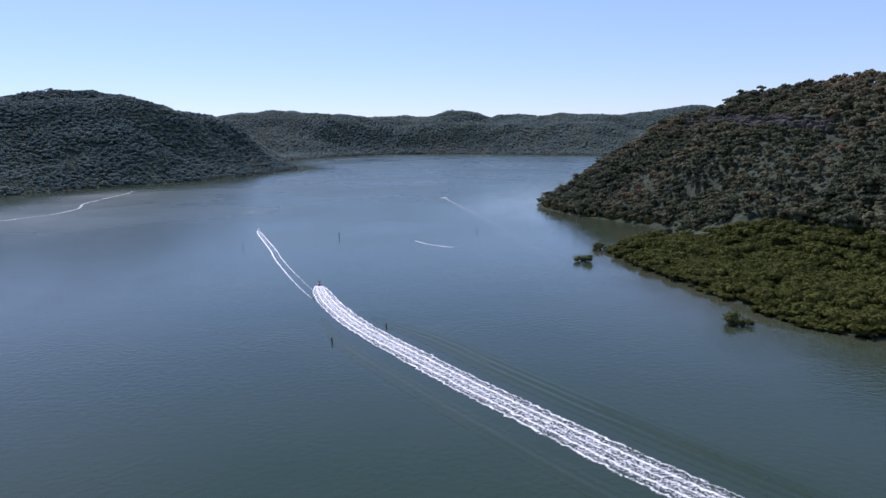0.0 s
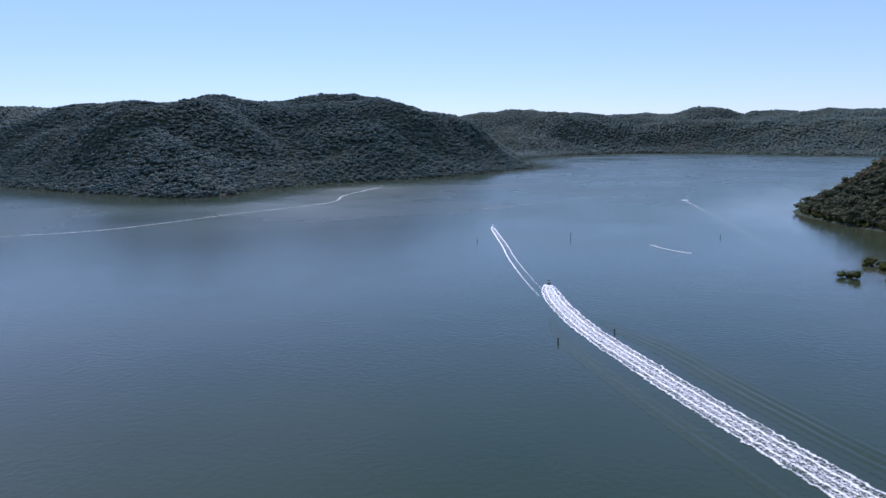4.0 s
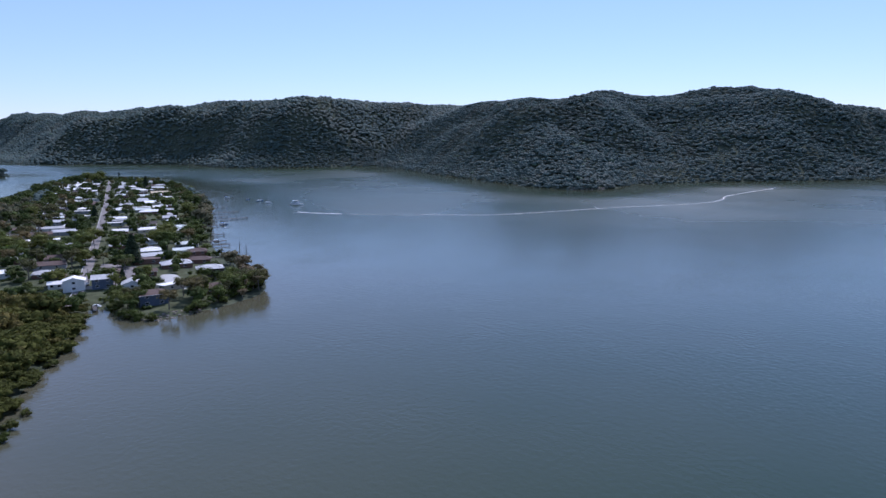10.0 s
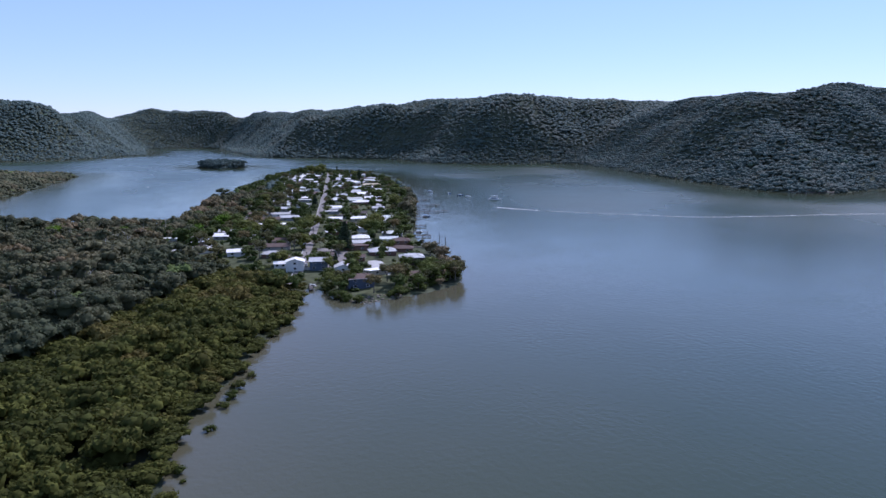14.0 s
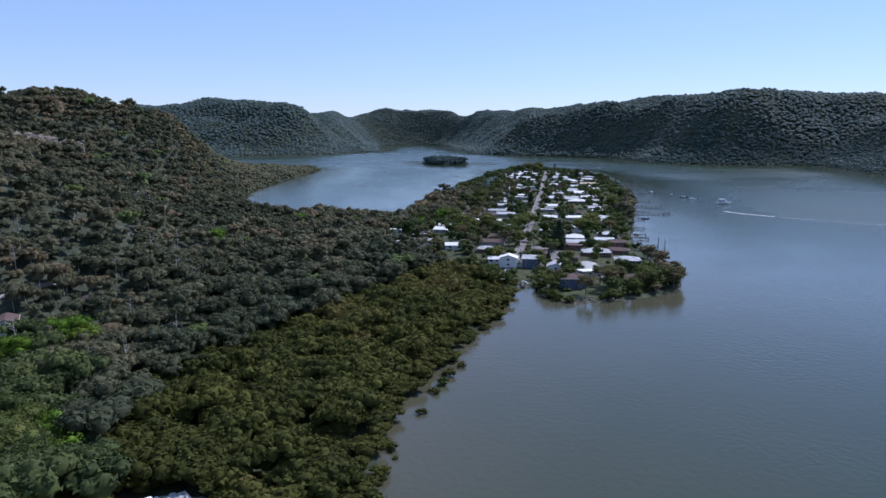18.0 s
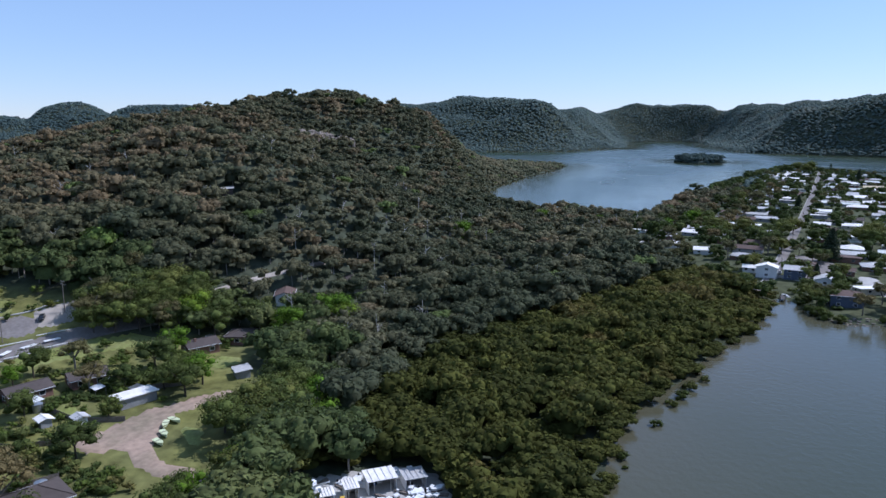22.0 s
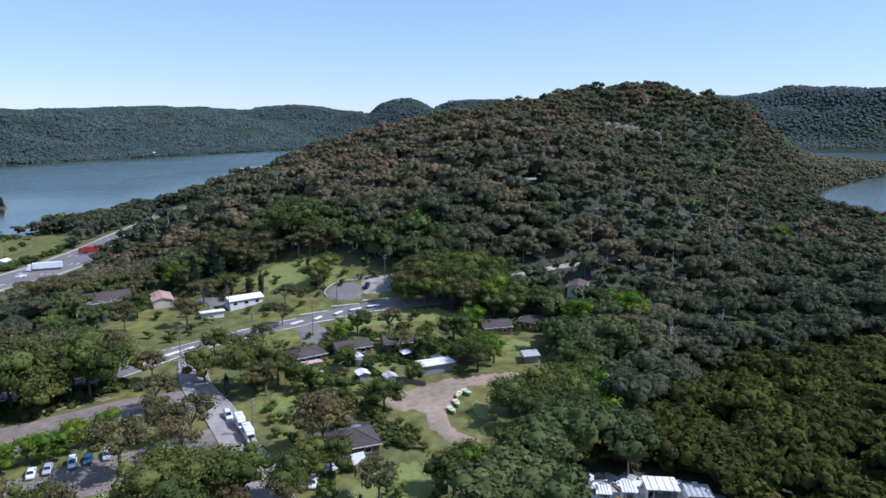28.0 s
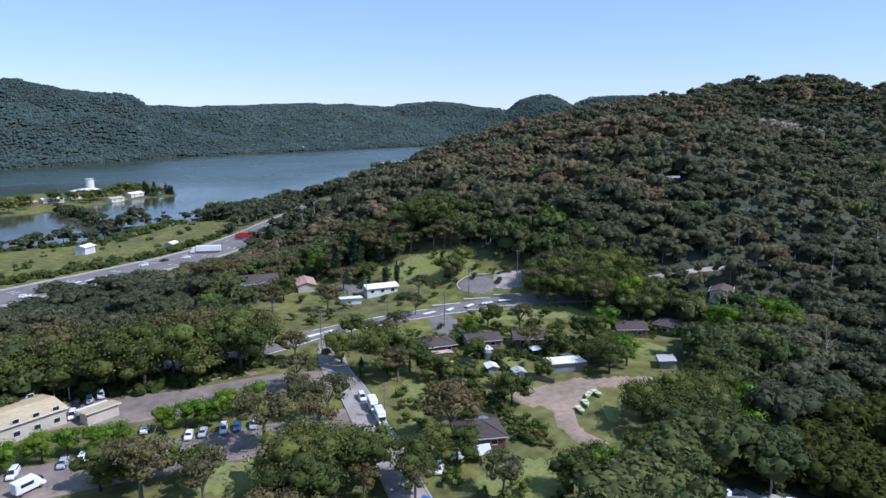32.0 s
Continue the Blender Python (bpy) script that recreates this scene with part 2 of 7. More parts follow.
def fbm(x, y, octaves=4):
    s, a = 0, 1.0
    for k in range(octaves):
        s = s + a * value_noise(x * 2 ** k + 17.3 * k, y * 2 ** k - 9.1 * k)
        a *= 0.5
    return s


def smooth_line(pts, n=4):
    """A closed outline through the given corners, rounded."""
    p = np.array(pts, float)
    for _ in range(n // 2):
        q = np.roll(p, -1, 0)
        p = np.stack([p * 0.75 + q * 0.25, p * 0.25 + q * 0.75], 1).reshape(-1, 2)
    return p


def signed(poly, x, y):
    """Distance to a closed outline: positive inside."""
    px, py = poly[:, 0], poly[:, 1]
    qx, qy = np.roll(px, -1), np.roll(py, -1)
    best = np.full(x.shape, 1e12)
    inside = np.zeros(x.shape, bool)
    for ax, ay, bx, by in zip(px, py, qx, qy):
        dx, dy = bx - ax, by - ay
        t = np.clip(((x - ax) * dx + (y - ay) * dy) / (dx * dx + dy * dy + 1e-9), 0, 1)
        best = np.minimum(best, (x - ax - t * dx) ** 2 + (y - ay - t * dy) ** 2)
        if ay != by:
            hit = ((ay > y) != (by > y)) & (x < (bx - ax) * (y - ay) / (by - ay) + ax)
            inside ^= hit
    d = np.sqrt(best)
    return np.where(inside, d, -d)


def smoothstep(a, b, x):
    t = np.clip((x - a) / (b - a), 0, 1)
    return t * t * (3 - 2 * t)


# ---- the plan: shores, ridges, clearings ----
NORTH_SHORE = [(-4300, 660), (-4000, 655), (-3300, 570), (-2560, 530), (-2440, 530), (-2280, 720), (-2050, 900), (-1800, 850), (-1650, 930), (-1590, 1080), (-1560, 1200), (-1400, 1150), (-1150, 1040), (-800, 895), (-610, 838), (-585, 920), (-615, 1030), (-560, 1190), (-490, 1260), (-365, 1420), (-255, 1850), (-290, 1960), (-420, 2200), (-400, 2750), (-200, 3100), (-5, 3300), (300, 3200), (500, 3040), (810, 2580), (1200, 2350), (1500, 2100)]
EAST_SHORE = [(1300, 1700), (900, 1500), (600, 1450), (420, 1300), (260, 1000), (165, 800), (157, 765), (172, 689), (213, 602), (240, 545), (190, 500), (143, 468), (144, 412), (152, 361), (158, 313), (163, 275), (171, 257), (186, 240), (240, 205), (320, 150), (520, 50), (600, -300), (700, -1000), (600, -1150)]
SOUTH_SHORE = [(100, -1200), (-218, -1264), (-358, -1325), (-554, -1440), (-754, -1460), (-1016, -1500), (-1408, -1570), (-1900, -1500), (-2250, -900), (-2350, -400), (-2450, -70), (-2650, 50), (-2860, 165), (-3000, 190), (-3100, 195), (-3500, 215), (-4000, 250), (-4300, 290)]
POINT_SHORE = [(-138, 8), (-167, 10), (-184, 16), (-205, 23), (-220, 35), (-250, 48), (-285, 70), (-320, 84), (-350, 96), (-330, 104), (-303, 105), (-306, 133), (-309, 152), (-322, 178), (-371, 196), (-431, 205), (-500, 226), (-578, 264), (-690, 318), (-862, 388), (-1010, 440), (-1150, 478), (-1300, 495), (-1420, 480), (-1440, 420), (-1370, 330), (-1200, 262), (-930, 162), (-760, 100), (-640, 70), (-610, 30)]
HILL_SHORE = [(-640, -50), (-740, -105), (-850, -120), (-1030, -110), (-1250, -70), (-1500, -25), (-1560, -60), (-1540, -200), (-1450, -500), (-1300, -900), (-1000, -950), (-684, -770), (-480, -640), (-376, -590), (-269, -545), (-229, -517), (-168, -530), (-142, -500), (-142, -472), (-111, -482), (-80, -480), (0, -470), (150, -430), (300, -300), (200, -120), (60, -85), (-40, -70), (-95, -20)]
ISLE = [(-1790, 225), (-1720, 240), (-1660, 265), (-1700, 320), (-1760, 345), (-1830, 320), (-1850, 260)]
SILO_ISLE = [(-20, -640), (-109, -644), (-143, -646), (-165, -652), (-200, -678), (-254, -704), (-280, -700), (-285, -725), (-250, -790), (-190, -830), (-120, -800), (-30, -760)]
CAUSEWAY = [(-150, -670), (-146, -590), (-150, -520), (-168, -522), (-162, -590), (-160, -670)]
MANGROVE = [(-138, 8), (-167, 10), (-184, 16), (-205, 23), (-220, 35), (-250, 48), (-285, 70), (-320, 84), (-350, 92), (-400, 66), (-380, 44), (-330, 20), (-290, -10), (-255, -35), (-215, -55), (-180, -62), (-150, -56), (-128, -44), (-105, -15)]
EAST_MANGROVE = [(143, 468), (144, 412), (152, 361), (158, 313), (163, 275), (171, 257), (186, 240), (240, 205), (300, 220), (280, 330), (265, 430), (238, 520), (190, 500)]
BASIN_P = smooth_line(NORTH_SHORE + EAST_SHORE + SOUTH_SHORE, 4)
MAIN_P = smooth_line(POINT_SHORE + HILL_SHORE, 4)
ISLE_P, SILO_P, CAUSE_P = smooth_line(ISLE), smooth_line(SILO_ISLE), smooth_line(CAUSEWAY)
MANG_P, EMANG_P = smooth_line(MANGROVE), smooth_line(EAST_MANGROVE)

# ridges: x, y, height, half-width
RIDGES = [
    [(-307, -421, 6, 120), (-402, -447, 28, 150), (-478, -380, 64, 200), (-608, -332, 86, 230), (-699, -250, 104, 200), (-740, -215, 96, 190), (-889, -175, 76, 190), (-1098, -130, 56, 190), (-1302, -72, 34, 180), (-1500, -45, 4, 120)],
    [(-330, -270, 50, 180), (-365, -218, 62, 180), (-405, -196, 50, 150), (-450, -180, 36, 130), (-500, -170, 24, 120)],
    [(-608, -332, 80, 300), (-900, -500, 70, 350), (-1200, -400, 60, 350)],
    [(-2493, 745, 142, 420), (-2338, 891, 174, 420), (-2034, 1079, 168, 420), (-1884, 1160, 181, 430), (-1913, 1452, 180, 500), (-1644, 1612, 169, 500), (-1132, 1420, 157, 500)],
    [(-2034, 1079, 162, 300), (-1780, 880, 32, 220)],
    [(-1000, 1150, 146, 330), (-942, 1294, 160, 400), (-977, 1514, 174, 450), (-808, 1560, 164, 420), (-660, 1590, 165, 400), (-590, 1701, 162, 380), (-491, 1836, 128, 330), (-430, 2100, 112, 300), (-500, 2500, 132, 300)],
    [(-1000, 1150, 138, 300), (-810, 1000, 90, 230), (-680, 890, 44, 170)],
    [(-573, 1167, 70, 190), (-492, 1417, 87, 220), (-370, 1711, 52, 180), (-283, 1828, 6, 110)],
    [(-2912, -731, 170, 500), (-2867, -450, 184, 500), (-2794, -217, 172, 420), (-2803, 6, 78, 300), (-2950, 150, 12, 150)],
    [(-3300, -60, 144, 420), (-3800, -40, 164, 420), (-4600, 350, 204, 500), (-4560, 650, 209, 450), (-3926, 900, 184, 480), (-3459, 1007, 176, 480), (-2812, 1055, 182, 480), (-2414, 1215, 182, 480), (-2226, 1350, 196, 480), (-2022, 1476, 184, 480)],
    [(-758, 3519, 189, 700), (-443, 3500, 194, 650), (0, 3900, 180, 750), (325, 3986, 207, 800), (551, 3962, 176, 800), (1055, 3650, 174, 900), (1184, 3716, 162, 900), (1751, 3817, 204, 900), (2600, 3600, 194, 900)],
    [(-100, 3480, 114, 320), (425, 3474, 134, 420), (900, 3100, 122, 500)],
    [(-1132, 1420, 160, 420), (-907, 1669, 168, 450), (-750, 1745, 174, 420), (-655, 1889, 163, 380), (-559, 2128, 134, 350)],
    [(184, 737, 16, 90), (287, 790, 56, 170), (350, 774, 80, 210), (365, 767, 94, 240), (391, 698, 110, 240), (411, 627, 114, 240), (423, 583, 116, 240), (450, 450, 112, 240), (500, 250, 100, 240)],
    [(500, -1700, 142, 500), (0, -1850, 150, 550), (-343, -1868, 150, 560), (-476, -1891, 144, 480), (-659, -1888, 86, 300), (-801, -1942, 84, 360), (-1137, -2227, 114, 560), (-1408, -2187, 98, 560), (-1723, -2457, 120, 600), (-2160, -2363, 126, 600), (-2343, -2326, 118, 600)],
    [(-2156, -1942, 112, 500), (-2246, -1838, 156, 420), (-2344, -1711, 122, 420), (-2491, -1676, 158, 460), (-2900, -1200, 152, 600), (-2912, -731, 162, 500)],
    [(-1100, -3300, 118, 700), (-1495, -3165, 122, 700), (-2200, -3100, 136, 700)],
]


def land_distance(x, y):
    """Metres inland (positive) or out on the water (negative)."""
    d = -signed(BASIN_P, x, y)
    for p in (MAIN_P, ISLE_P, SILO_P, CAUSE_P):
        d = np.maximum(d, signed(p, x, y))
    return d


def terrain(x, y):
    x, y = np.asarray(x, float), np.asarray(y, float)
    d = land_distance(x, y)
    ridge, crest = np.zeros(x.shape), np.zeros(x.shape)
    for line in RIDGES:
        for (ax, ay, az, aw), (bx, by, bz, bw) in zip(line, line[1:]):
            dx, dy = bx - ax, by - ay
            t = np.clip(((x - ax) * dx + (y - ay) * dy) / (dx * dx + dy * dy), 0, 1)
            u = np.hypot(x - ax - t * dx, y - ay - t * dy) / (aw + t * (bw - aw))
            c = np.cos(np.clip(u, 0, 1) * math.pi / 2)
            h = (az + t * (bz - az)) * c ** 1.5
            crest = np.where(h > ridge, c, crest)
            ridge = np.maximum(ridge, h)
    far = smoothstep(250, 900, np.hypot(x, y))
    # gullies run down the flanks and leave spurs between them; the crests keep their height
    gully = 1 - np.minimum(1, np.abs(fbm(x / 330 + 3.7, y / 330 - 1.2, 2)) * 3.0)
    ridge = ridge * (1 - (0.08 + 0.26 * far) * gully * smoothstep(0.99, 0.80, crest))
    ridge = ridge * (1 + (0.08 + 0.10 * far) * fbm(x / 170, y / 170)) * smoothstep(-8, 45 + 30 * far + 110 * smoothstep(900, 1400, np.hypot(x, y)) + 60 * smoothstep(2200, 3200, np.hypot(x, y)), d)
    base = 8.5 * (1 - np.exp(-np.maximum(d, 0) / 120)) + 0.35 * smoothstep(-1, 2, d)
    low = np.maximum(signed(MANG_P, x, y), signed(EMANG_P, x, y))
    base = base * (1 - 0.9 * smoothstep(-25, 5, low)) + 0.4 * fbm(x / 9, y / 9) * smoothstep(5, 20, d)
    bank = np.maximum(d * (0.12 + 0.4 * far), -4.0 - 20 * far)
    return np.where(d > 0, base + ridge, bank)


CLEAR = [(-20, -120), (-60, -105), (-88, -72), (-112, -66), (-128, -71), (-142, -79), (-165, -83), (-184, -87), (-197, -101), (-212, -105), (-224, -114), (-217, -126), (-208, -142), (-203, -158), (-209, -171), (-224, -180), (-216, -206), (-214, -228), (-200, -245), (-165, -258), (-126, -262), (-112, -205), (-92, -184), (-40, -188), (10, -186)]
CLEAR_P = smooth_line(CLEAR)
HIGHWAY = [(60, -284), (-20, -308), (-62, -322), (-106, -336), (-144, -352), (-168, -367), (-195, -390), (-237, -420), (-300, -470)]
LOCAL = [(60, -250), (-40, -214), (-70, -199), (-92, -190), (-105, -191), (-125, -193), (-150, -190), (-178, -183), (-200, -169), (-216, -155), (-226, -144)]


LEDGE = [(326, 770), (328, 656), (329, 578), (337, 512)]
TRACK = [(-232, -148), (-243, -139), (-252, -133), (-265, -124), (-279, -115), (-296, -104)]


def line_distance(line, x, y):
    best = np.full(np.shape(x), 1e12)
    for (ax, ay), (bx, by) in zip(line, line[1:]):
        dx, dy = bx - ax, by - ay
        t = np.clip(((x - ax) * dx + (y - ay) * dy) / (dx * dx + dy * dy), 0, 1)
        best = np.minimum(best, (x - ax - t * dx) ** 2 + (y - ay - t * dy) ** 2)
    return np.sqrt(best)


SPIT_TOWN = [(-335, 80), (-300, 110), (-310, 165), (-431, 200), (-578, 258), (-862, 380), (-1150, 465), (-1380, 460), (-1350, 350), (-1080, 260), (-760, 150), (-600, 95), (-520, 60), (-470, 30), (-420, 50)]
TOWN_P = smooth_line(SPIT_TOWN)
FIELD = [(-60, -345), (-110, -352), (-170, -390), (-220, -440), (-230, -505), (-170, -515), (-140, -462), (-80, -465), (-20, -455), (0, -350)]
FIELD_P = smooth_line(FIELD)


DOCK = [(-112, -40), (-126, -60), (-140, -58), (-152, -34), (-140, -22), (-122, -24)]
DOCK_P = smooth_line(DOCK)


# ---- ground and water ----
def build_ground():
    na, radii = 860, np.concatenate([[0.0], np.geomspace(14, 4950, 270)])
    az = np.linspace(0, 2 * math.pi, na, endpoint=False)
    r, a = np.meshgrid(radii[1:], az, indexing="ij")
    x, y = -np.sin(a) * r, np.cos(a) * r
    z = terrain(x, y)
    grass = smoothstep(-4, 6, signed(CLEAR_P, x, y)) + 0.22 * smoothstep(-4, 6, signed(TOWN_P, x, y)) + smoothstep(-4, 6, signed(FIELD_P, x, y)) + smoothstep(30, 18, line_distance(HIGHWAY, x, y)) + smoothstep(0, 5, signed(SILO_P, x, y))
    grass = np.clip(grass, 0, 1) * (0.75 + 0.5 * fbm(x / 14, y / 14))
    verts = np.stack([x, y, z], -1).reshape(-1, 3)
    nr = len(radii) - 1
    i, j = np.meshgrid(np.arange(nr - 1), np.arange(na), indexing="ij")
    jn = (j + 1) % na
    faces = np.stack([i * na + j, i * na + jn, (i + 1) * na + jn, (i + 1) * na + j], -1).reshape(-1, 4)[:, ::-1]
    me = mesh_np("ground", verts, faces, M_GROUND, True, {"grass": np.clip(grass, 0, 1).ravel()})
    tagged(new("ground", me), "wooded hills, grassy flats and muddy river banks", "ground", kind="structure")
    horizon = np.arctan2(z + 9 - 80, r)
    return az, radii[1:], np.maximum.accumulate(horizon, 0), z


HZ_AZ, HZ_R, HZ, GRID_Z = build_ground()


def lie(x, y):
    """Height of the built ground."""
    x, y = np.asarray(x, float), np.asarray(y, float)
    fr = np.clip(np.log(np.maximum(np.hypot(x, y), 14.01) / 14) / math.log(4950 / 14) * (len(HZ_R) - 1), 0, len(HZ_R) - 1.001)
    fa = (np.arctan2(-x, y) % (2 * math.pi)) / (2 * math.pi) * len(HZ_AZ)
    i, j = fr.astype(int), fa.astype(int) % len(HZ_AZ)
    u, v, jn = fr - i, fa - np.floor(fa), (j + 1) % len(HZ_AZ)
    return (GRID_Z[i, j] * (1 - v) + GRID_Z[i, jn] * v) * (1 - u) + (GRID_Z[i + 1, j] * (1 - v) + GRID_Z[i + 1, jn] * v) * u


def in_sight(x, y, top):
    """Whether a treetop rises over the ridges between it and the middle of the bay."""
    r = np.hypot(x, y)
    a = np.arctan2(-x, y) % (2 * math.pi)
    j = (a / (2 * math.pi) * len(HZ_AZ)).astype(int) % len(HZ_AZ)
    i = np.clip(np.searchsorted(HZ_R, r * 0.985) - 1, 0, len(HZ_R) - 1)
    return np.arctan2(top - 80, r) > HZ[i, j] - np.where(r < 600, 0.05, 0.012)


def build_water():
    na, radii = 300, np.geomspace(5, 4950, 100)
    az = np.linspace(0, 2 * math.pi, na, endpoint=False)
    r, a = np.meshgrid(radii, az, indexing="ij")
    verts = np.concatenate([np.stack([-np.sin(a) * r, np.cos(a) * r, 0 * r], -1).reshape(-1, 3), [[0, 0, 0]]])
    i, j = np.meshgrid(np.arange(len(radii) - 1), np.arange(na), indexing="ij")
    jn = (j + 1) % na
    faces = np.stack([i * na + j, (i + 1) * na + j, (i + 1) * na + jn, i * na + jn], -1).reshape(-1, 4)
    q = np.arange(na)
    tri = np.stack([np.full(na, len(verts) - 1), q, (q + 1) % na, (q + 1) % na], -1)
    me = bpy.data.meshes.new("water")
    me.from_pydata(verts.tolist(), [], faces.tolist() + tri[:, :3].tolist())
    me.polygons.foreach_set("use_smooth", np.ones(len(me.polygons), bool))
    me.materials.append(M_WATER)
    d = land_distance(verts[:, 0], verts[:, 1])
    shallow = 0.45 * np.exp(np.minimum(d, 0) / 45) + 0.30 * smoothstep(20, -260, verts[:, 0]) * smoothstep(900, 300, np.hypot(verts[:, 0], verts[:, 1]))
    me.attributes.new("silt", 'FLOAT', 'POINT').data.foreach_set("value", shallow.astype(np.float32))
    me.attributes.new("open_water", 'FLOAT', 'POINT').data.foreach_set("value", (smoothstep(-10, -170, d) * (0.12 + 0.88 * smoothstep(180, 900, np.hypot(verts[:, 0], verts[:, 1])))).astype(np.float32))
    tagged(new("water", me), "broad calm grey-green tidal river with fine ripples", "river", kind="structure")


build_water()


# ---- woods ----
def ico(sub):
    bm = bmesh.new()
    bmesh.ops.create_icosphere(bm, subdivisions=sub, radius=1.0)
    bm.verts.ensure_lookup_table()
    v = np.array([p.co[:] for p in bm.verts])
    f = np.array([[p.index for p in q.verts] for q in bm.faces])
    bm.free()
    return v, f


ICO1 = ico(1)


def crown(rng, lobes, base, leaves, leaf=0.16, cut=-0.35, spread=0.62, flat=0.75):
    """One crown of unit radius, resting at z = 0: lumpy lobes and loose leaf sprays round them."""
    vs, fs, n = [], [], 0
    for k in range(lobes):
        v, f = base
        f = f[(v[f].mean(1)[:, 2] > cut)]
        jit = 1 + rng.uniform(-0.38, 0.26, len(v))
        rad = 1.0 if lobes == 1 else rng.uniform(0.30, 0.58)
        ang, off = rng.uniform(0, 6.28), (0 if lobes == 1 else spread * math.sqrt(rng.uniform(0.05, 1)))
        c = np.array([math.cos(ang) * off, math.sin(ang) * off, rng.uniform(0.18, 0.95) * (1 - 0.3 * off) * flat])
        if lobes == 1:
            c[2] = 0.3
        spin = rng.uniform(0, 6.28)
        rot = np.array([[math.cos(spin), -math.sin(spin), 0], [math.sin(spin), math.cos(spin), 0], [0, 0, 1]])
        p = (v * jit[:, None]) @ rot.T * rad * np.array([1, 1, flat]) + c
        vs.append(p)
        fs.append(f + n)
        n += len(v)
        m = leaves // lobes
        if m:
            d = rng.normal(size=(m, 3))
            d[:, 2] = np.abs(d[:, 2]) * 0.9 - 0.15
            d /= np.linalg.norm(d, axis=1)[:, None]
            q = d * rad * rng.uniform(0.92, 1.16, (m, 1)) * np.array([1, 1, flat]) + c
            u = rng.normal(size=(m, 3))
            w = rng.normal(size=(m, 3))
            s = leaf * rng.uniform(0.6, 1.3, (m, 1))
            u, w = u / np.linalg.norm(u, axis=1)[:, None] * s, w / np.linalg.norm(w, axis=1)[:, None] * s
            vs.append(np.stack([q - u, q + u * 0.6 - w * 0.5, q + w], 1).reshape(-1, 3))
            fs.append(np.arange(3 * m).reshape(-1, 3) + n)
            n += 3 * m
    v, f = np.concatenate(vs), np.concatenate(fs)
    used = np.unique(f)
    back = np.full(len(v), -1)
    back[used] = np.arange(len(used))
    return v[used], back[f]


def shell_leaves(rng, m, c, r, leaf, lay=0.55):
    """Leaf sprays on the upper shell of a clump, each lying roughly along it."""
    d = rng.normal(size=(m, 3))
    d[:, 2] = np.abs(d[:, 2]) * 0.95 - 0.12
    d /= np.linalg.norm(d, axis=1)[:, None]
    q = c + d * r * rng.uniform(0.82, 1.14, (m, 1))
    nrm = d * [1, 1, 1.5] + rng.normal(size=(m, 3)) * lay
    nrm /= np.linalg.norm(nrm, axis=1)[:, None]
    u = np.cross(nrm, rng.normal(size=(m, 3)))
    u /= np.linalg.norm(u, axis=1)[:, None]
    w = np.cross(nrm, u)
    k = leaf * rng.uniform(0.6, 1.35, (m, 1))
    return np.stack([q - u * k, q + u * k * 0.8 - w * k * 0.55, q + w * k * 1.05 + u * k * 0.2], 1).reshape(-1, 3)


def gum_crown(rng, clumps, leaves, leaf, small=(0.30, 0.48), tall=0.9, layer=0.8, trunk=0.0):
    """One crown of unit radius: flat-topped leafy clumps in layers over a dark heart; the trunk's faces come last."""
    vs, fs, n = [], [], 0
    v, f = ICO1
    for k in range(clumps + 1):
        heart = k == clumps
        o = 0.0 if heart or clumps == 1 else 0.76 * math.sqrt((k + rng.uniform(0.1, 0.9)) / clumps)
        a = 2.4 * k + rng.uniform(-0.5, 0.5)
        rad = 0.62 if heart else rng.uniform(*small)
        c = np.array([math.cos(a) * o, math.sin(a) * o, 0.22 if heart else tall * (0.32 + 0.60 * math.sqrt(1 - o * o)) + rng.uniform(-0.14, 0.12)])
        r = np.array([rad, rad, rad * layer])
        spin = rng.uniform(0, 6.28)
        rot = np.array([[math.cos(spin), -math.sin(spin), 0], [math.sin(spin), math.cos(spin), 0], [0, 0, 1]])
        if heart and clumps < 4:
            continue
        tv, tf = v, f[(v[f].mean(1)[:, 2] > (-0.5 if clumps > 3 else -0.3 if clumps > 1 else 0.0))]
        rough = rng.uniform(-0.3, 0.2, (len(tv), 1)) * (1.0 if clumps > 3 else 0.45)
        vs.append((tv * (1 + rough)) @ rot.T * r * 0.9 + c)
        fs.append(tf + n)
        n += len(tv)
        m = 0 if heart else leaves // clumps
        if m:
            vs.append(shell_leaves(rng, m, c, r, leaf))
            fs.append(np.arange(3 * m).reshape(-1, 3) + n)
            n += 3 * m
    wood = 0
    if trunk:
        lean = rng.uniform(-0.12, 0.12, 2)
        ring = [(math.cos(q) * 0.05, math.sin(q) * 0.05) for q in (0, 2.1, 4.2)]
        vs.append(np.array([(x, y, -trunk) for x, y in ring] + [(x * 0.6 + lean[0], y * 0.6 + lean[1], 0.5) for x, y in ring]))
        fs.append(np.array([(0, 1, 4), (0, 4, 3), (1, 2, 5), (1, 5, 4), (2, 0, 3), (2, 3, 5)]) + n)
        wood = 6
    v, f = np.concatenate(vs), np.concatenate(fs)
    used = np.unique(f)
    back = np.full(len(v), -1)
    back[used] = np.arange(len(used))
    return v[used], back[f], wood


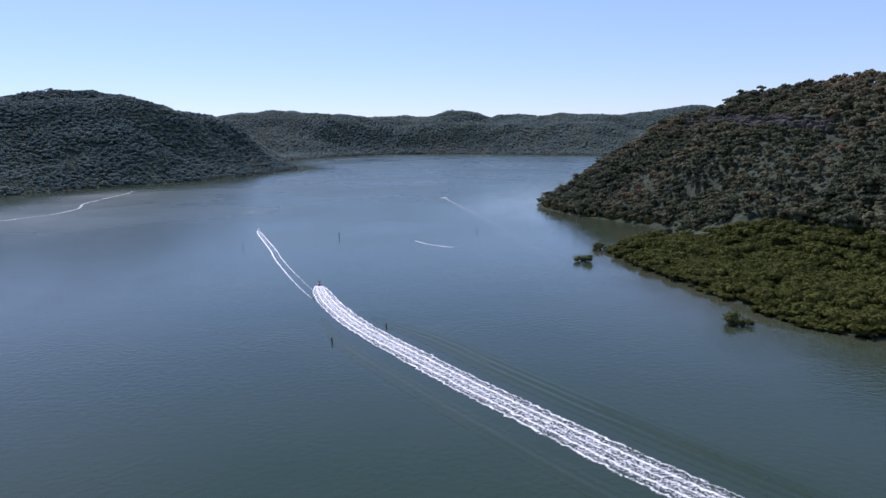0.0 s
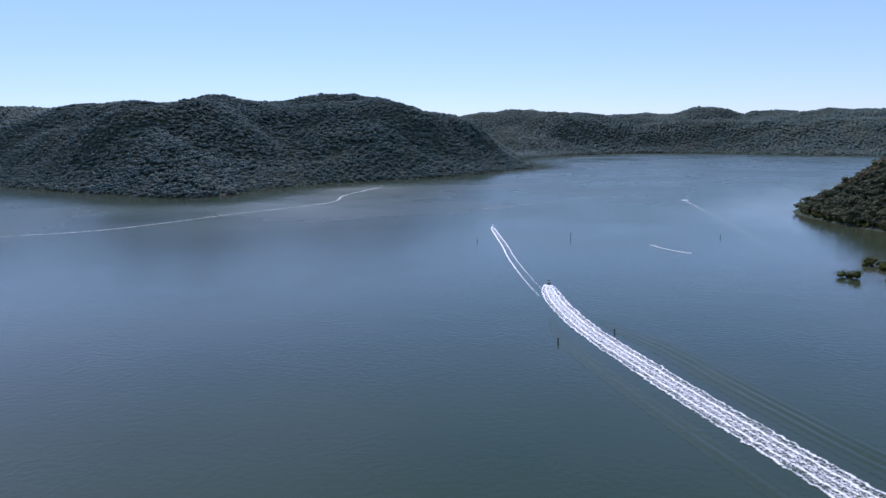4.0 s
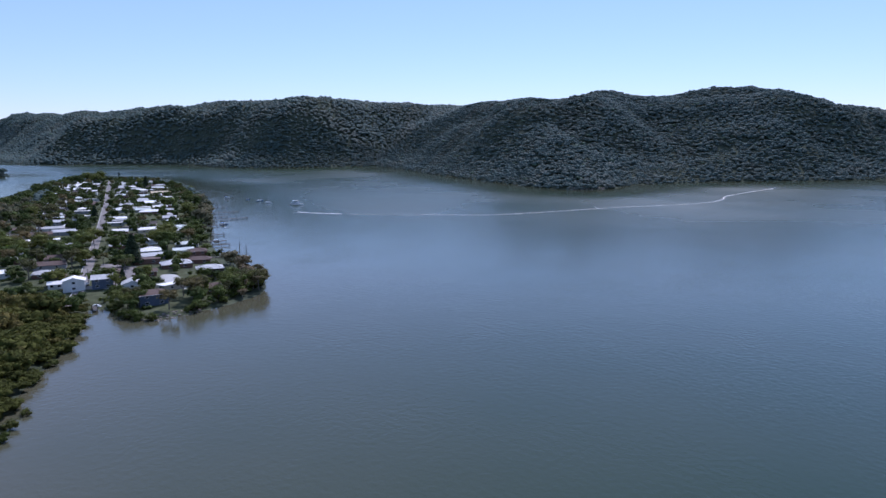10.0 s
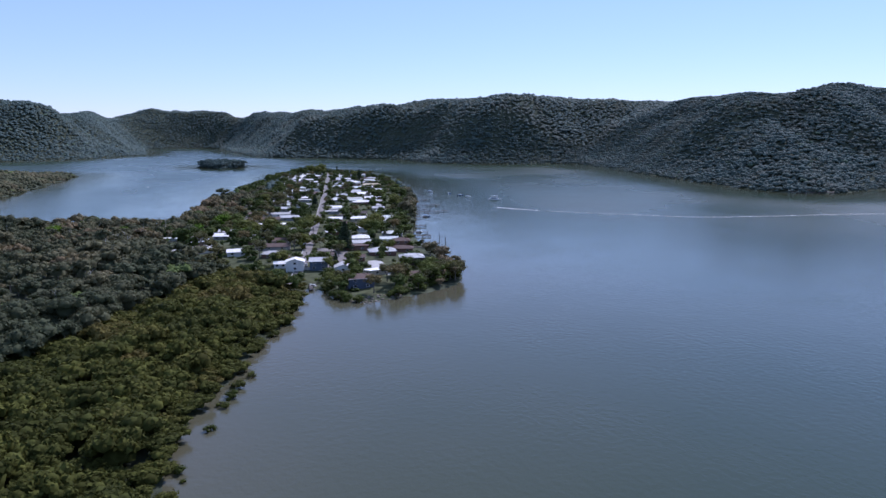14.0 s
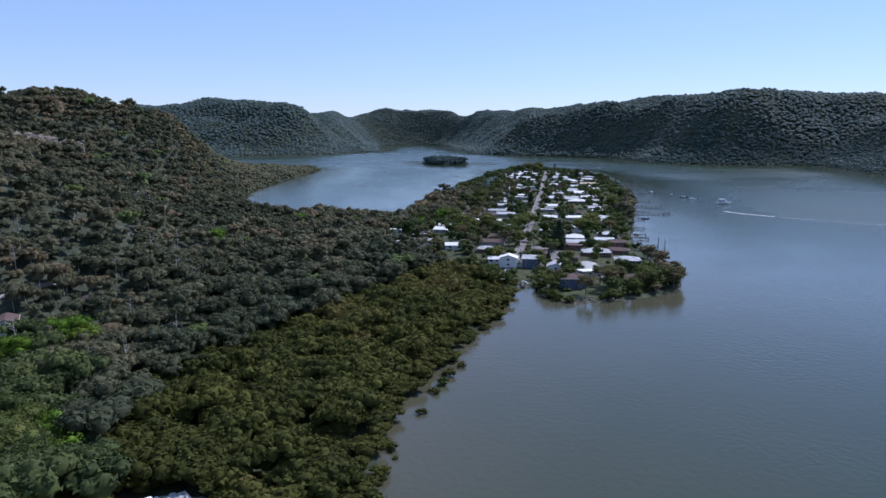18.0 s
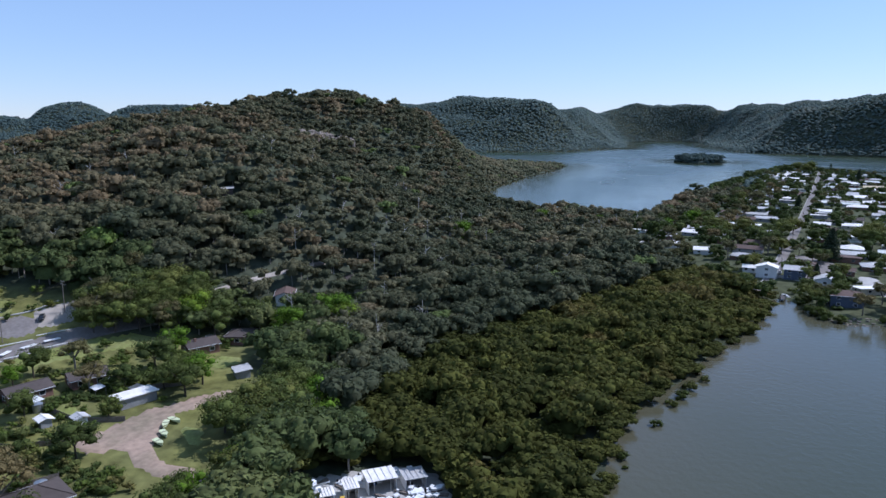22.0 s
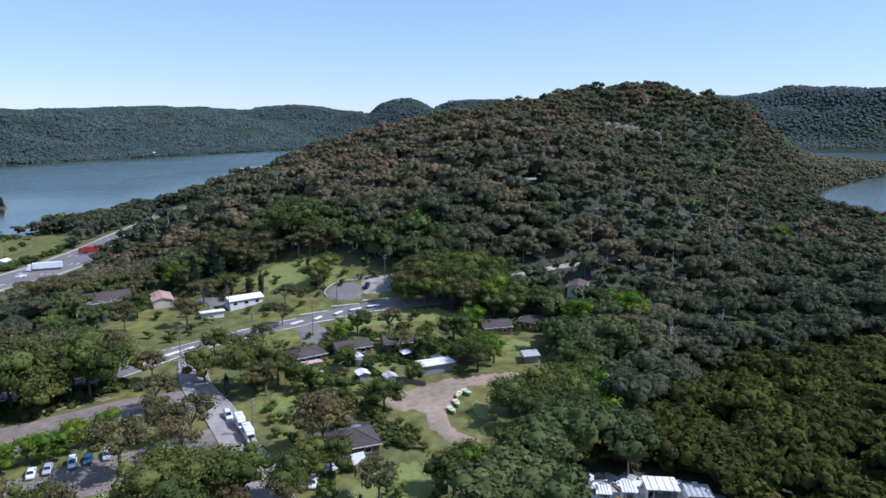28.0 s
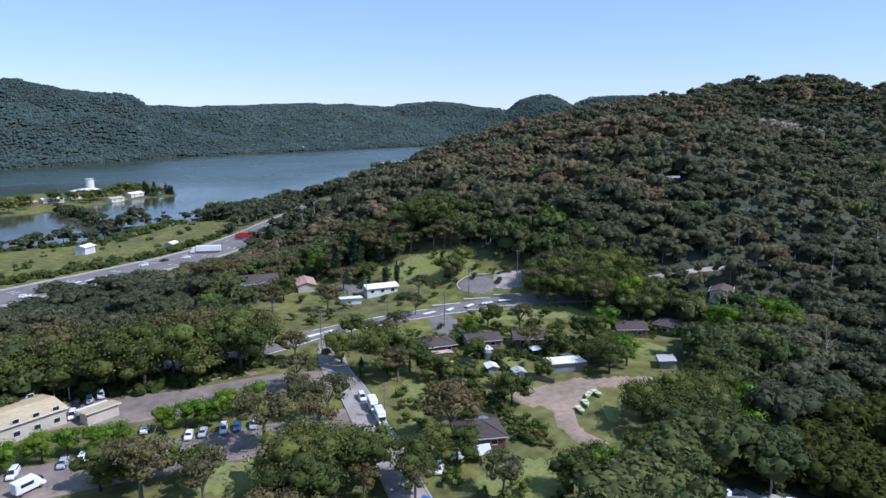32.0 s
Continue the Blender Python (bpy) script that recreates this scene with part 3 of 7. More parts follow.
def plant(name, templates, x, y, z, rad, high, material, label, category, tint, smooth=False):
    """Many crowns as one stretch of woodland."""
    vs, fs, ts, ms, n = [], [], [], [], 0
    pick = RNG.integers(0, len(templates), len(x))
    for k, (tv, tf, *wood) in enumerate(templates):
        i = np.where(pick == k)[0]
        if not len(i):
            continue
        a = RNG.uniform(0, 6.28, len(i))
        c, s = np.cos(a)[:, None], np.sin(a)[:, None]
        px = (tv[None, :, 0] * c - tv[None, :, 1] * s) * rad[i, None] + x[i, None]
        py = (tv[None, :, 0] * s + tv[None, :, 1] * c) * rad[i, None] + y[i, None]
        pz = tv[None, :, 2] * high[i, None] + z[i, None]
        vs.append(np.stack([px, py, pz], -1).reshape(-1, 3))
        fs.append((tf[None] + (np.arange(len(i)) * len(tv))[:, None, None] + n).reshape(-1, 3))
        ts.append(np.repeat(tint[i], len(tv)))
        ms.append(np.tile(np.arange(len(tf)) >= len(tf) - (wood[0] if wood else 0), len(i)))
        n += len(i) * len(tv)
    me = mesh_np(name, np.concatenate(vs), np.concatenate(fs), [material, M_TRUNK], smooth, {"tint": np.concatenate(ts)}, np.concatenate(ms))
    return tagged(new(name, me), label, category, kind="stuff")


def scatter(r0, r1, gap, az0=-48, az1=178):
    """Jittered points on the land in a ring of the plan."""
    g = np.arange(-r1, r1, gap)
    x, y = np.meshgrid(g, g)
    x, y = x.ravel(), y.ravel()
    r, a = np.hypot(x, y), np.degrees(np.arctan2(-x, y))
    keep = (r >= r0) & (r < r1) & ((a > az0) & (a < az1) | (a < az0 + 0 - 400))
    x, y = x[keep], y[keep]
    x, y = x + RNG.uniform(-0.5, 0.5, len(x)) * gap, y + RNG.uniform(-0.5, 0.5, len(x)) * gap
    return x, y


def open_ground(x, y):
    """Where nothing wild grows: clearings, town, roads, fields, mangrove flats."""
    o = np.maximum(signed(CLEAR_P, x, y), signed(TOWN_P, x, y))
    o = np.maximum(o, signed(FIELD_P, x, y))
    o = np.maximum(o, np.maximum(signed(MANG_P, x, y), signed(EMANG_P, x, y)))
    o = np.maximum(o, np.where(y > -345, 27, 19) - line_distance(HIGHWAY, x, y))
    o = np.maximum(o, 5 - np.hypot(x + 306, y + 163))
    o = np.maximum(o, np.maximum(9 - np.hypot(x + 336, y + 35), 13 - np.hypot(x + 449, y + 27)))
    o = np.maximum(o, np.maximum(6 - np.hypot(x + 252, y + 113), 6 - np.hypot(x + 279, y + 93)))
    o = np.maximum(o, np.maximum(1.8 - line_distance(TRACK, x, y), 4.5 - line_distance(LEDGE, x, y)))
    o = np.maximum(o, signed(DOCK_P, x, y))
    return np.maximum(o, signed(SILO_P, x, y))


EAST_HILL = smooth_line([(150, 480), (240, 545), (213, 602), (172, 689), (157, 765), (260, 1000), (420, 1300), (900, 1300), (900, 100), (420, 150), (300, 220), (280, 330), (265, 430), (238, 520)])


def forest():
    # name, from, to, spacing, clumps, leaves, leaf size, crown radii
    rings = [("bushland", 30, 350, 6.2, 10, 320, 0.10, (3.2, 7.8)), ("hill_forest", 350, 900, 7.6, 6, 78, 0.15, (3.6, 8.2)),
             ("river_forest", 900, 2050, 8.0, 3, 0, 0, (4.2, 7.2)), ("distant_forest", 2050, 4750, 10.0, 1, 0, 0, (5.6, 8.2))]
    for name, r0, r1, gap, clumps, leaves, leaf, (a, b) in rings:
        x, y = scatter(r0, r1, gap)
        d = land_distance(x, y)
        ok = ((d > (2 if r1 < 400 else 0)) | ((r1 > 1000) & (d > -10) & (lie(x, y) > 0.3))) & (open_ground(x, y) < np.where((np.minimum(np.abs(signed(MANG_P, x, y)), np.abs(signed(EMANG_P, x, y))) < 4) & (d > 30), 4, -1)) & (line_distance(LOCAL, x, y) > 9)
        east = signed(EAST_HILL, x, y)
        thick = ok & ((east > 0) | ((d < gap) & (r1 > 400)))
        x = np.concatenate([x[ok], x[thick] + RNG.uniform(-0.6, 0.6, thick.sum()) * gap])
        y = np.concatenate([y[ok], y[thick] + RNG.uniform(-0.6, 0.6, thick.sum()) * gap])
        ok = land_distance(x, y) > (-10 if r1 > 1000 else 0)
        x, y = x[ok], y[ok]
        if r1 > 1000:
            steep = np.hypot(lie(x + 6, y) - lie(x - 6, y), lie(x, y + 6) - lie(x, y - 6)) / 12 > 0.4
            x = np.concatenate([x, x[steep] + RNG.uniform(-0.5, 0.5, steep.sum()) * gap])
            y = np.concatenate([y, y[steep] + RNG.uniform(-0.5, 0.5, steep.sum()) * gap])
        z = lie(x, y)
        east = smoothstep(-4, 8, signed(EAST_HILL, x, y))
        rad = (a + (b - a) * RNG.uniform(0, 1, len(x)) ** 1.3) * (0.9 + 0.5 * fbm(x / 60 + 9, y / 60)) * (1 - 0.22 * east) * np.where(land_distance(x, y) < 7, 0.72, 1.0)
        near = r1 < 1000
        high = rad * (RNG.uniform(0.75, 1.15, len(x)) if near else RNG.uniform(0.75, 1.05, len(x)))
        tall = RNG.uniform(size=len(x)) < 0.12
        lift = RNG.uniform(1.0, 4.8, len(x)) + np.where(tall, RNG.uniform(1.5, 4.5, len(x)), 0) if near else RNG.uniform(-1.5, 0.8, len(x))
        low = smoothstep(95, 40, line_distance(HIGHWAY, x, y)) * (y > -350)
        high, lift = high * (1 - 0.25 * low), lift * (1 - 0.5 * low)
        ok = in_sight(x, y, z + lift + high * 1.3)
        x, y, z, rad, high, lift, east = (q[ok] for q in (x, y, z, rad, high, lift, east))
        rng = np.random.default_rng(11)
        tm = [gum_crown(rng, clumps, leaves, leaf, (0.30, 0.48) if near else (0.5, 0.7) if clumps > 1 else (0.9, 1.0), 0.9, 0.8, 0.9 if near else 0.0) for _ in range(9)]
        tint = np.clip(0.46 + 0.65 * fbm(x / 80, y / 80) + 0.75 * fbm(x / 24 + 5, y / 24, 2) + RNG.normal(0, 0.17, len(x)) - 0.12 * east - 0.35 * smoothstep(-45, -12, signed(MANG_P, x, y)), 0, 0.92)
        # far tint has light painted in: paler backlit north, darker front-lit south
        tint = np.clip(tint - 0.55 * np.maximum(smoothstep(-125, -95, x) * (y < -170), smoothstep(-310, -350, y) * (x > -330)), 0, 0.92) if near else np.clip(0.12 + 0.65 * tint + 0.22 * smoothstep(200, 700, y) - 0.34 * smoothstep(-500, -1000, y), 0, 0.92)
        tint = np.where(RNG.uniform(size=len(x)) < 0.02 * (1 - east), 0.985, tint)
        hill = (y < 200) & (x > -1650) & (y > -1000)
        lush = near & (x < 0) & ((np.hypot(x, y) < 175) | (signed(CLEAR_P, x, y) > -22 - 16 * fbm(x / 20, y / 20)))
        # beyond the near hill the crowns take the leaves with painted haze
        for spot, leafy in (((hill | near) & ~lush, M_BUSH), (lush, M_LUSH), (~(hill | near), M_HAZE_GUMS)):
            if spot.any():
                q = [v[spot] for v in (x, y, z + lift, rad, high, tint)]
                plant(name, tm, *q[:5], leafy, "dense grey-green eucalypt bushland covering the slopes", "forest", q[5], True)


forest()


def mangroves():
    x, y = scatter(60, 520, 5.1, -60, 178)
    s = np.maximum(signed(MANG_P, x, y), signed(EMANG_P, x, y))
    ok = (s > np.where(x > 0, -14, -7)) & (signed(DOCK_P, x, y) < -2) & (land_distance(x, y) > -1)
    x, y, s = x[ok], y[ok], s[ok]
    rad = (3.0 + 4.6 * RNG.uniform(0, 1, len(x)) ** 1.4) * (0.7 + 0.3 * smoothstep(0, 12, s))
    high = rad * RNG.uniform(0.8, 1.1, len(x)) * (0.7 + 0.3 * smoothstep(0, 12, s))
    lift = 0.1 + 1.5 * smoothstep(0, 14, s) * RNG.uniform(0.6, 1, len(x))
    lift = np.maximum(lift + 4.5 * fbm(x / 11, y / 11, 2), 0.1)
    rng = np.random.default_rng(5)
    tm = [gum_crown(rng, 9, 200, 0.12, (0.30, 0.46), 0.9, 0.75) for _ in range(8)]
    tint = np.clip(0.42 + 0.9 * fbm(x / 40, y / 40) + RNG.normal(0, 0.22, len(x)), 0, 0.98)
    tint = np.where(x > 0, np.clip(tint + 0.12, 0.4, 0.62), tint)
    plant("mangroves", tm, x, y, np.maximum(terrain(x, y), 0) + lift, rad, high, M_MANG, "olive-green mangrove thicket standing on the mud flat", "mangroves", tint, True)


mangroves()


# ---- more materials ----
M_ASPHALT = mat("worn_asphalt", (0.165, 0.145, 0.130), rough=0.9, vary=0.2, scale=0.8, second=(0.205, 0.182, 0.160))
M_GRAVEL = mat("gravelly_bitumen", (0.26, 0.205, 0.160), rough=0.95, vary=0.25, scale=0.35, second=(0.18, 0.150, 0.128))
M_DIRT = mat("bare_dirt", (0.34, 0.245, 0.175), rough=0.95, vary=0.25, scale=0.6, second=(0.22, 0.175, 0.115))
M_SAND = mat("pale_sandy_gravel", (0.40, 0.35, 0.29), rough=0.95, vary=0.25, scale=0.3, second=(0.27, 0.24, 0.20))
M_LAWN = mat("mown_lawn", (0.180, 0.200, 0.045), rough=0.95, vary=0.22, scale=0.9, second=(0.200, 0.205, 0.070))
M_CONCRETE = mat("pale_concrete", (0.42, 0.40, 0.36), rough=0.9, vary=0.15, scale=1.2)
M_PAINT = mat("road_paint", (0.75, 0.74, 0.70), rough=0.7, vary=0.12, scale=2)
M_FOAM_WHITE = mat("white_gelcoat", (0.80, 0.80, 0.78), rough=0.35, vary=0.05, scale=2, spec=0.5)
M_TIMBER = mat("weathered_timber", (0.20, 0.17, 0.14), rough=0.85, vary=0.3, scale=4)
M_DARKTIMBER = mat("tarred_pile", (0.045, 0.040, 0.036), rough=0.8, vary=0.3, scale=4)
M_BARK = mat("grey_bark", (0.20, 0.175, 0.145), rough=0.9, vary=0.35, scale=3)
M_BARKDARK = mat("dark_bark", (0.085, 0.068, 0.052), rough=0.9, vary=0.35, scale=3)
M_GLASS = mat("window_glass", (0.02, 0.025, 0.03), rough=0.08, vary=0.1, bump=0, spec=0.6)
M_TRIM = mat("white_trim", (0.72, 0.71, 0.68), rough=0.6, vary=0.08, scale=3)
M_METAL = mat("galvanised_steel", (0.45, 0.46, 0.47), rough=0.4, metal=0.8, vary=0.15, scale=3)
M_TYRE = mat("black_rubber", (0.02, 0.02, 0.02), rough=0.85, vary=0.2, scale=6)
M_ROCK = mat("sandstone", (0.25, 0.20, 0.155), rough=0.95, vary=0.3, scale=0.8, second=(0.13, 0.115, 0.095), bump=0.6)
M_RED = mat("red_paint", (0.42, 0.045, 0.035), rough=0.45, vary=0.1)
M_YELLOW = mat("yellow_paint", (0.65, 0.42, 0.06), rough=0.5, vary=0.1)
M_BLUE = mat("blue_tarpaulin", (0.05, 0.16, 0.42), rough=0.6, vary=0.2)
LEAF = {
    "dense": leaf_mat("dense_leaves", (0.066, 0.086, 0.021), (0.106, 0.126, 0.028), (0.145, 0.148, 0.035), 1.6, True, speck=0.42),
    "gum": leaf_mat("gum_leaves", (0.098, 0.096, 0.038), (0.136, 0.124, 0.048), (0.172, 0.134, 0.056), 1.6, True, speck=0.42),
    "bright": leaf_mat("bright_leaves", (0.095, 0.165, 0.014), (0.125, 0.205, 0.016), (0.160, 0.220, 0.020), 0.9, True),
    "dark": leaf_mat("dark_needles", (0.022, 0.038, 0.022), (0.034, 0.052, 0.026), (0.040, 0.056, 0.030), 0.9, True),
    "shrub": leaf_mat("shrub_leaves", (0.068, 0.096, 0.020), (0.108, 0.142, 0.026), (0.155, 0.142, 0.040), 1.8, True, speck=0.4),
    "mangrove": leaf_mat("mangrove_bush_leaves", (0.050, 0.064, 0.012), (0.068, 0.082, 0.015), (0.085, 0.088, 0.020), 1.0, True),
}


def roof_mat(name, color, rough, pitch):
    """Sheet or tile roofing with ribs."""
    m = mat(name, color, rough=rough, vary=0.16, scale=0.9, bump=0.1)
    return m


ROOFS = {
    "white": roof_mat("white_sheet_roof", (0.84, 0.79, 0.71), 0.65, 0.2),
    "grey": roof_mat("grey_sheet_roof", (0.50, 0.48, 0.45), 0.6, 0.2),
    "pale": roof_mat("pale_green_roof", (0.60, 0.61, 0.54), 0.6, 0.2),
    "brown": roof_mat("brown_tile_roof", (0.125, 0.085, 0.068), 0.92, 0.3),
    "dark": roof_mat("charcoal_tile_roof", (0.088, 0.070, 0.060), 0.92, 0.3),
    "tan": roof_mat("tan_sheet_roof", (0.56, 0.45, 0.27), 0.55, 0.2),
    "red": roof_mat("faded_red_roof", (0.50, 0.30, 0.24), 0.6, 0.2),
}
WALLS = {
    "white": mat("white_weatherboard", (0.66, 0.65, 0.62), rough=0.7, vary=0.1, scale=2),
    "cream": mat("cream_render", (0.52, 0.46, 0.36), rough=0.8, vary=0.12, scale=1.5),
    "brick": mat("brown_brick", (0.20, 0.115, 0.085), rough=0.85, vary=0.25, scale=4),
    "blue": mat("slate_blue_boards", (0.085, 0.105, 0.15), rough=0.7, vary=0.15, scale=2),
    "grey": mat("grey_boards", (0.27, 0.27, 0.265), rough=0.75, vary=0.15, scale=2),
    "dark": mat("dark_brown_boards", (0.085, 0.065, 0.055), rough=0.8, vary=0.2, scale=2),
}


# ---- small modelling helpers ----
def part(name, bm, material, parent, label=""):
    me = bpy.data.meshes.new(name)
    bm.to_mesh(me)
    bm.free()
    me.materials.append(material)
    ob = new(name, me)
    ob.parent = parent
    if label:
        tagged(ob, label)
    return ob


def thing(name, m, label, category, group=""):
    ob = new(name)
    ob.empty_display_size = 0.5
    ob.matrix_world = m
    return tagged(ob, label, category, group)


def box(bm, c, s, rz=0.0, bevel=0.0):
    r = bmesh.ops.create_cube(bm, size=1.0, matrix=Matrix.Translation(c) @ Matrix.Rotation(rz, 4, 'Z') @ Matrix.Diagonal((*s, 1)))
    if bevel:
        es = list({e for v in r["verts"] for e in v.link_edges})
        bmesh.ops.bevel(bm, geom=es, offset=bevel, segments=1, affect='EDGES')
    return bm


def tube(bm, a, b, r0, r1, n=7):
    a, b = Vector(a), Vector(b)
    d = b - a
    q = d.to_track_quat('Z', 'Y').to_matrix().to_4x4()
    bmesh.ops.create_cone(bm, cap_ends=True, segments=n, radius1=r0, radius2=r1, depth=d.length, matrix=Matrix.Translation((a + b) / 2) @ q)
    return bm


def solid(bm, verts, faces):
    vs = [bm.verts.new(v) for v in verts]
    for f in faces:
        bm.faces.new([vs[i] for i in f])
    bmesh.ops.recalc_face_normals(bm, faces=bm.faces[:])
    return bm


def ground_z(x, y):
    return float(max(lie(x, y), 0.0))


def on_ground(x, y, rz=0.0, scale=1.0, dz=0.0):
    return pose(x, y, ground_z(x, y) + dz, 0, 0, rz) @ Matrix.Diagonal((scale, scale, scale, 1))


# ---- roads and other sealed ground ----
def resample(line, step):
    p = np.array(line, float)
    for _ in range(2):
        q = np.stack([p[:-1] * 0.75 + p[1:] * 0.25, p[:-1] * 0.25 + p[1:] * 0.75], 1).reshape(-1, 2)
        p = np.concatenate([p[:1], q, p[-1:]])
    seg = np.hypot(*np.diff(p, axis=0).T)
    s = np.concatenate([[0], np.cumsum(seg)])
    t = np.linspace(0, s[-1], max(2, int(s[-1] / step) + 1))
    return np.stack([np.interp(t, s, p[:, k]) for k in (0, 1)], 1)


def strip(name, line, width, lift, material, label, category, kind="structure", step=2.5, offset=0.0, thick=0.3, cross=6, parent=None, width_end=None):
    """A sealed band that follows the ground."""
    p = resample(line, step)
    d = np.gradient(p, axis=0)
    d /= np.linalg.norm(d, axis=1)[:, None]
    nrm = np.stack([-d[:, 1], d[:, 0]], 1)
    u = np.linspace(-0.5, 0.5, cross)
    w = np.linspace(width, width_end or width, len(p))
    q = p[:, None] + nrm[:, None] * (u[None, :, None] * w[:, None, None] + offset)
    z = np.maximum(lie(q[..., 0], q[..., 1]), 0.2)
    z = z.mean(1, keepdims=True) * 0.12 + z * 0.88 + lift
    top = np.concatenate([q, z[..., None]], -1)
    left, right = top[:, :1].copy(), top[:, -1:].copy()
    left[..., 2] -= thick
    right[..., 2] -= thick
    v = np.concatenate([left, top, right], 1)
    n, c = v.shape[:2]
    i, j = np.meshgrid(np.arange(n - 1), np.arange(c - 1), indexing="ij")
    f = np.stack([i * c + j, (i + 1) * c + j, (i + 1) * c + j + 1, i * c + j + 1], -1).reshape(-1, 4)[:, ::-1]
    ob = new(name, mesh_np(name, v.reshape(-1, 3), f, material, False))
    if parent is not None:
        ob.parent = parent
        return ob
    return tagged(ob, label, category, kind=kind)


SIDE = [(-128, -190), (-118, -178), (-109, -162), (-105, -147), (-98, -131), (-91, -113), (-84, -98), (-78, -80)]
PARK = [(20, -166), (-23, -154), (-35, -150), (-49, -146), (-65, -141), (-82, -134), (-98, -131)]
YARD = [(40, -190), (-20, -188), (-42, -183), (-60, -172), (-77, -167.5), (-94, -163), (-105, -155)]
TOWN_ROAD = [(-345, 84), (-385, 104), (-450, 127), (-515, 149), (-607, 181), (-800, 246), (-1113, 349), (-1300, 410)]
TOWN_LANE = [(-385, 104), (-370, 128), (-352, 150), (-340, 158)]
road = strip("road", LOCAL, 9.8, 0.14, M_ASPHALT, "grey two-lane road with a hatched painted median", "road")
M_PALEROAD = mat("sun_bleached_asphalt", (0.36, 0.31, 0.27), rough=0.95, vary=0.18, scale=0.6, second=(0.29, 0.255, 0.23))
strip("road", SIDE, 7.8, 0.34, M_PALEROAD, "curving grey side street running down to the houses", "road")
strip("road", PARK, 15, 0.18, M_GRAVEL, "grey lane with parking beside the hedge", "road")
strip("road", YARD, 20, 0.12, M_GRAVEL, "wide brownish-grey gravel and bitumen lorry stop", "road", width_end=15)
highway = strip("road", HIGHWAY, 28, 0.25, M_ASPHALT, "multi-lane grey highway beside the lake", "road", step=5)
strip("road", TOWN_ROAD, 5.2, 0.18, M_ASPHALT, "straight narrow street along the spine of the village", "road")
strip("road", TOWN_LANE, 6.0, 0.2, M_CONCRETE, "short pale cross street at the tip of the village", "road")
strip("pavement", [(-152, -246), (-158, -238), (-166, -232), (-160, -222)], 6, 0.2, M_ASPHALT, "dark driveway round the garden sheds", "driveway")
for side in (-1, 1):
    strip("kerb", HIGHWAY, 0.5, 0.95, M_CONCRETE, "pale concrete barrier along the highway", "barrier", offset=side * 14.3, step=6, cross=2, thick=0.9)
strip("kerb", SIDE, 0.4, 0.46, M_CONCRETE, "pale kerb along the side street", "kerb", offset=4.1, cross=2)
strip("kerb", TOWN_ROAD, 0.4, 0.33, M_CONCRETE, "pale kerb along the village street", "kerb", offset=2.8, cross=2)


def patch(name, outline, lift, material, label, category, step=2.0):
    """An irregular area of ground cover, draped on the terrain."""
    p = smooth_line(outline)
    x0, y0, x1, y1 = *p.min(0), *p.max(0)
    gx, gy = np.arange(x0 - step, x1 + 2 * step, step), np.arange(y0 - step, y1 + 2 * step, step)
    x, y = np.meshgrid(gx, gy, indexing="ij")
    s = signed(p, x, y) + 1.4 * fbm(x / 4, y / 4)
    z = lie(x, y) + np.where(s > 0, lift, -0.6)
    v = np.stack([x, y, z], -1).reshape(-1, 3)
    nx, ny = x.shape
    i, j = np.meshgrid(np.arange(nx - 1), np.arange(ny - 1), indexing="ij")
    f = np.stack([i * ny + j, (i + 1) * ny + j, (i + 1) * ny + j + 1, i * ny + j + 1], -1).reshape(-1, 4)
    f = f[(s.ravel()[f] > -step * 0.7).any(1)]
    return tagged(new(name, mesh_np(name, v, f, material, True)), label, category, kind="structure")


patch("ground_dirt", [(-139, -118), (-144, -114), (-156, -112), (-163, -106), (-174, -99), (-175, -92), (-167, -90), (-160, -101), (-152, -102), (-140, -97), (-134, -93), (-133, -79), (-126, -76), (-127, -87), (-130, -96), (-137, -103), (-132, -107), (-133, -113)], 0.14, M_DIRT, "bare brown dirt track and yard below the houses", "dirt", 1.2)
patch("ground_gravel", [(-204, -191), (-215, -186), (-222, -179), (-214, -173), (-206, -175), (-199, -179)], 0.16, M_SAND, "pale sandy gravel turning area beside the road", "parking area", 1.2)
patch("ground_asphalt", [(-192, -197), (-201, -197), (-206, -190), (-202, -182), (-195, -181), (-189, -190)], 0.17, M_ASPHALT, "worn grey asphalt parking bay edged with a pale kerb", "parking area", 1.2)
strip("kerb", [(-190, -192), (-192, -197), (-201, -197.5), (-206, -191), (-216, -186.5)], 0.5, 0.42, M_CONCRETE, "pale concrete kerb round the parking bay", "kerb", cross=2, step=1.5)
patch("ground_apron", [(-160, -178), (-168, -184), (-174, -182), (-167, -168), (-156, -158), (-152, -166)], 0.15, M_ASPHALT, "dark asphalt forecourt between the road and the cottages", "driveway", 1.5)
strip("road", TRACK, 2.6, 0.2, M_SAND, "pale unsealed track cut across the wooded slope", "track", step=2)
patch("ground_clearing", [(-330, -42), (-343, -40), (-346, -30), (-336, -26), (-328, -32)], 0.1, M_LAWN, "small rough grass clearing beside the mangroves", "clearing", 1.5)
patch("ground_clearing", [(-438, -36), (-458, -38), (-462, -22), (-450, -16), (-438, -22)], 0.1, M_LAWN, "sunlit grass clearing among the trees", "clearing", 2.0)
patch("ground_dirt_verge", [(0, -204), (-40, -199), (-61, -184), (-78, -178), (-94, -172), (-96, -176), (-78, -184), (-61, -190), (-40, -205)], 0.1, M_DIRT, "bare verge along the lorry stop", "dirt")
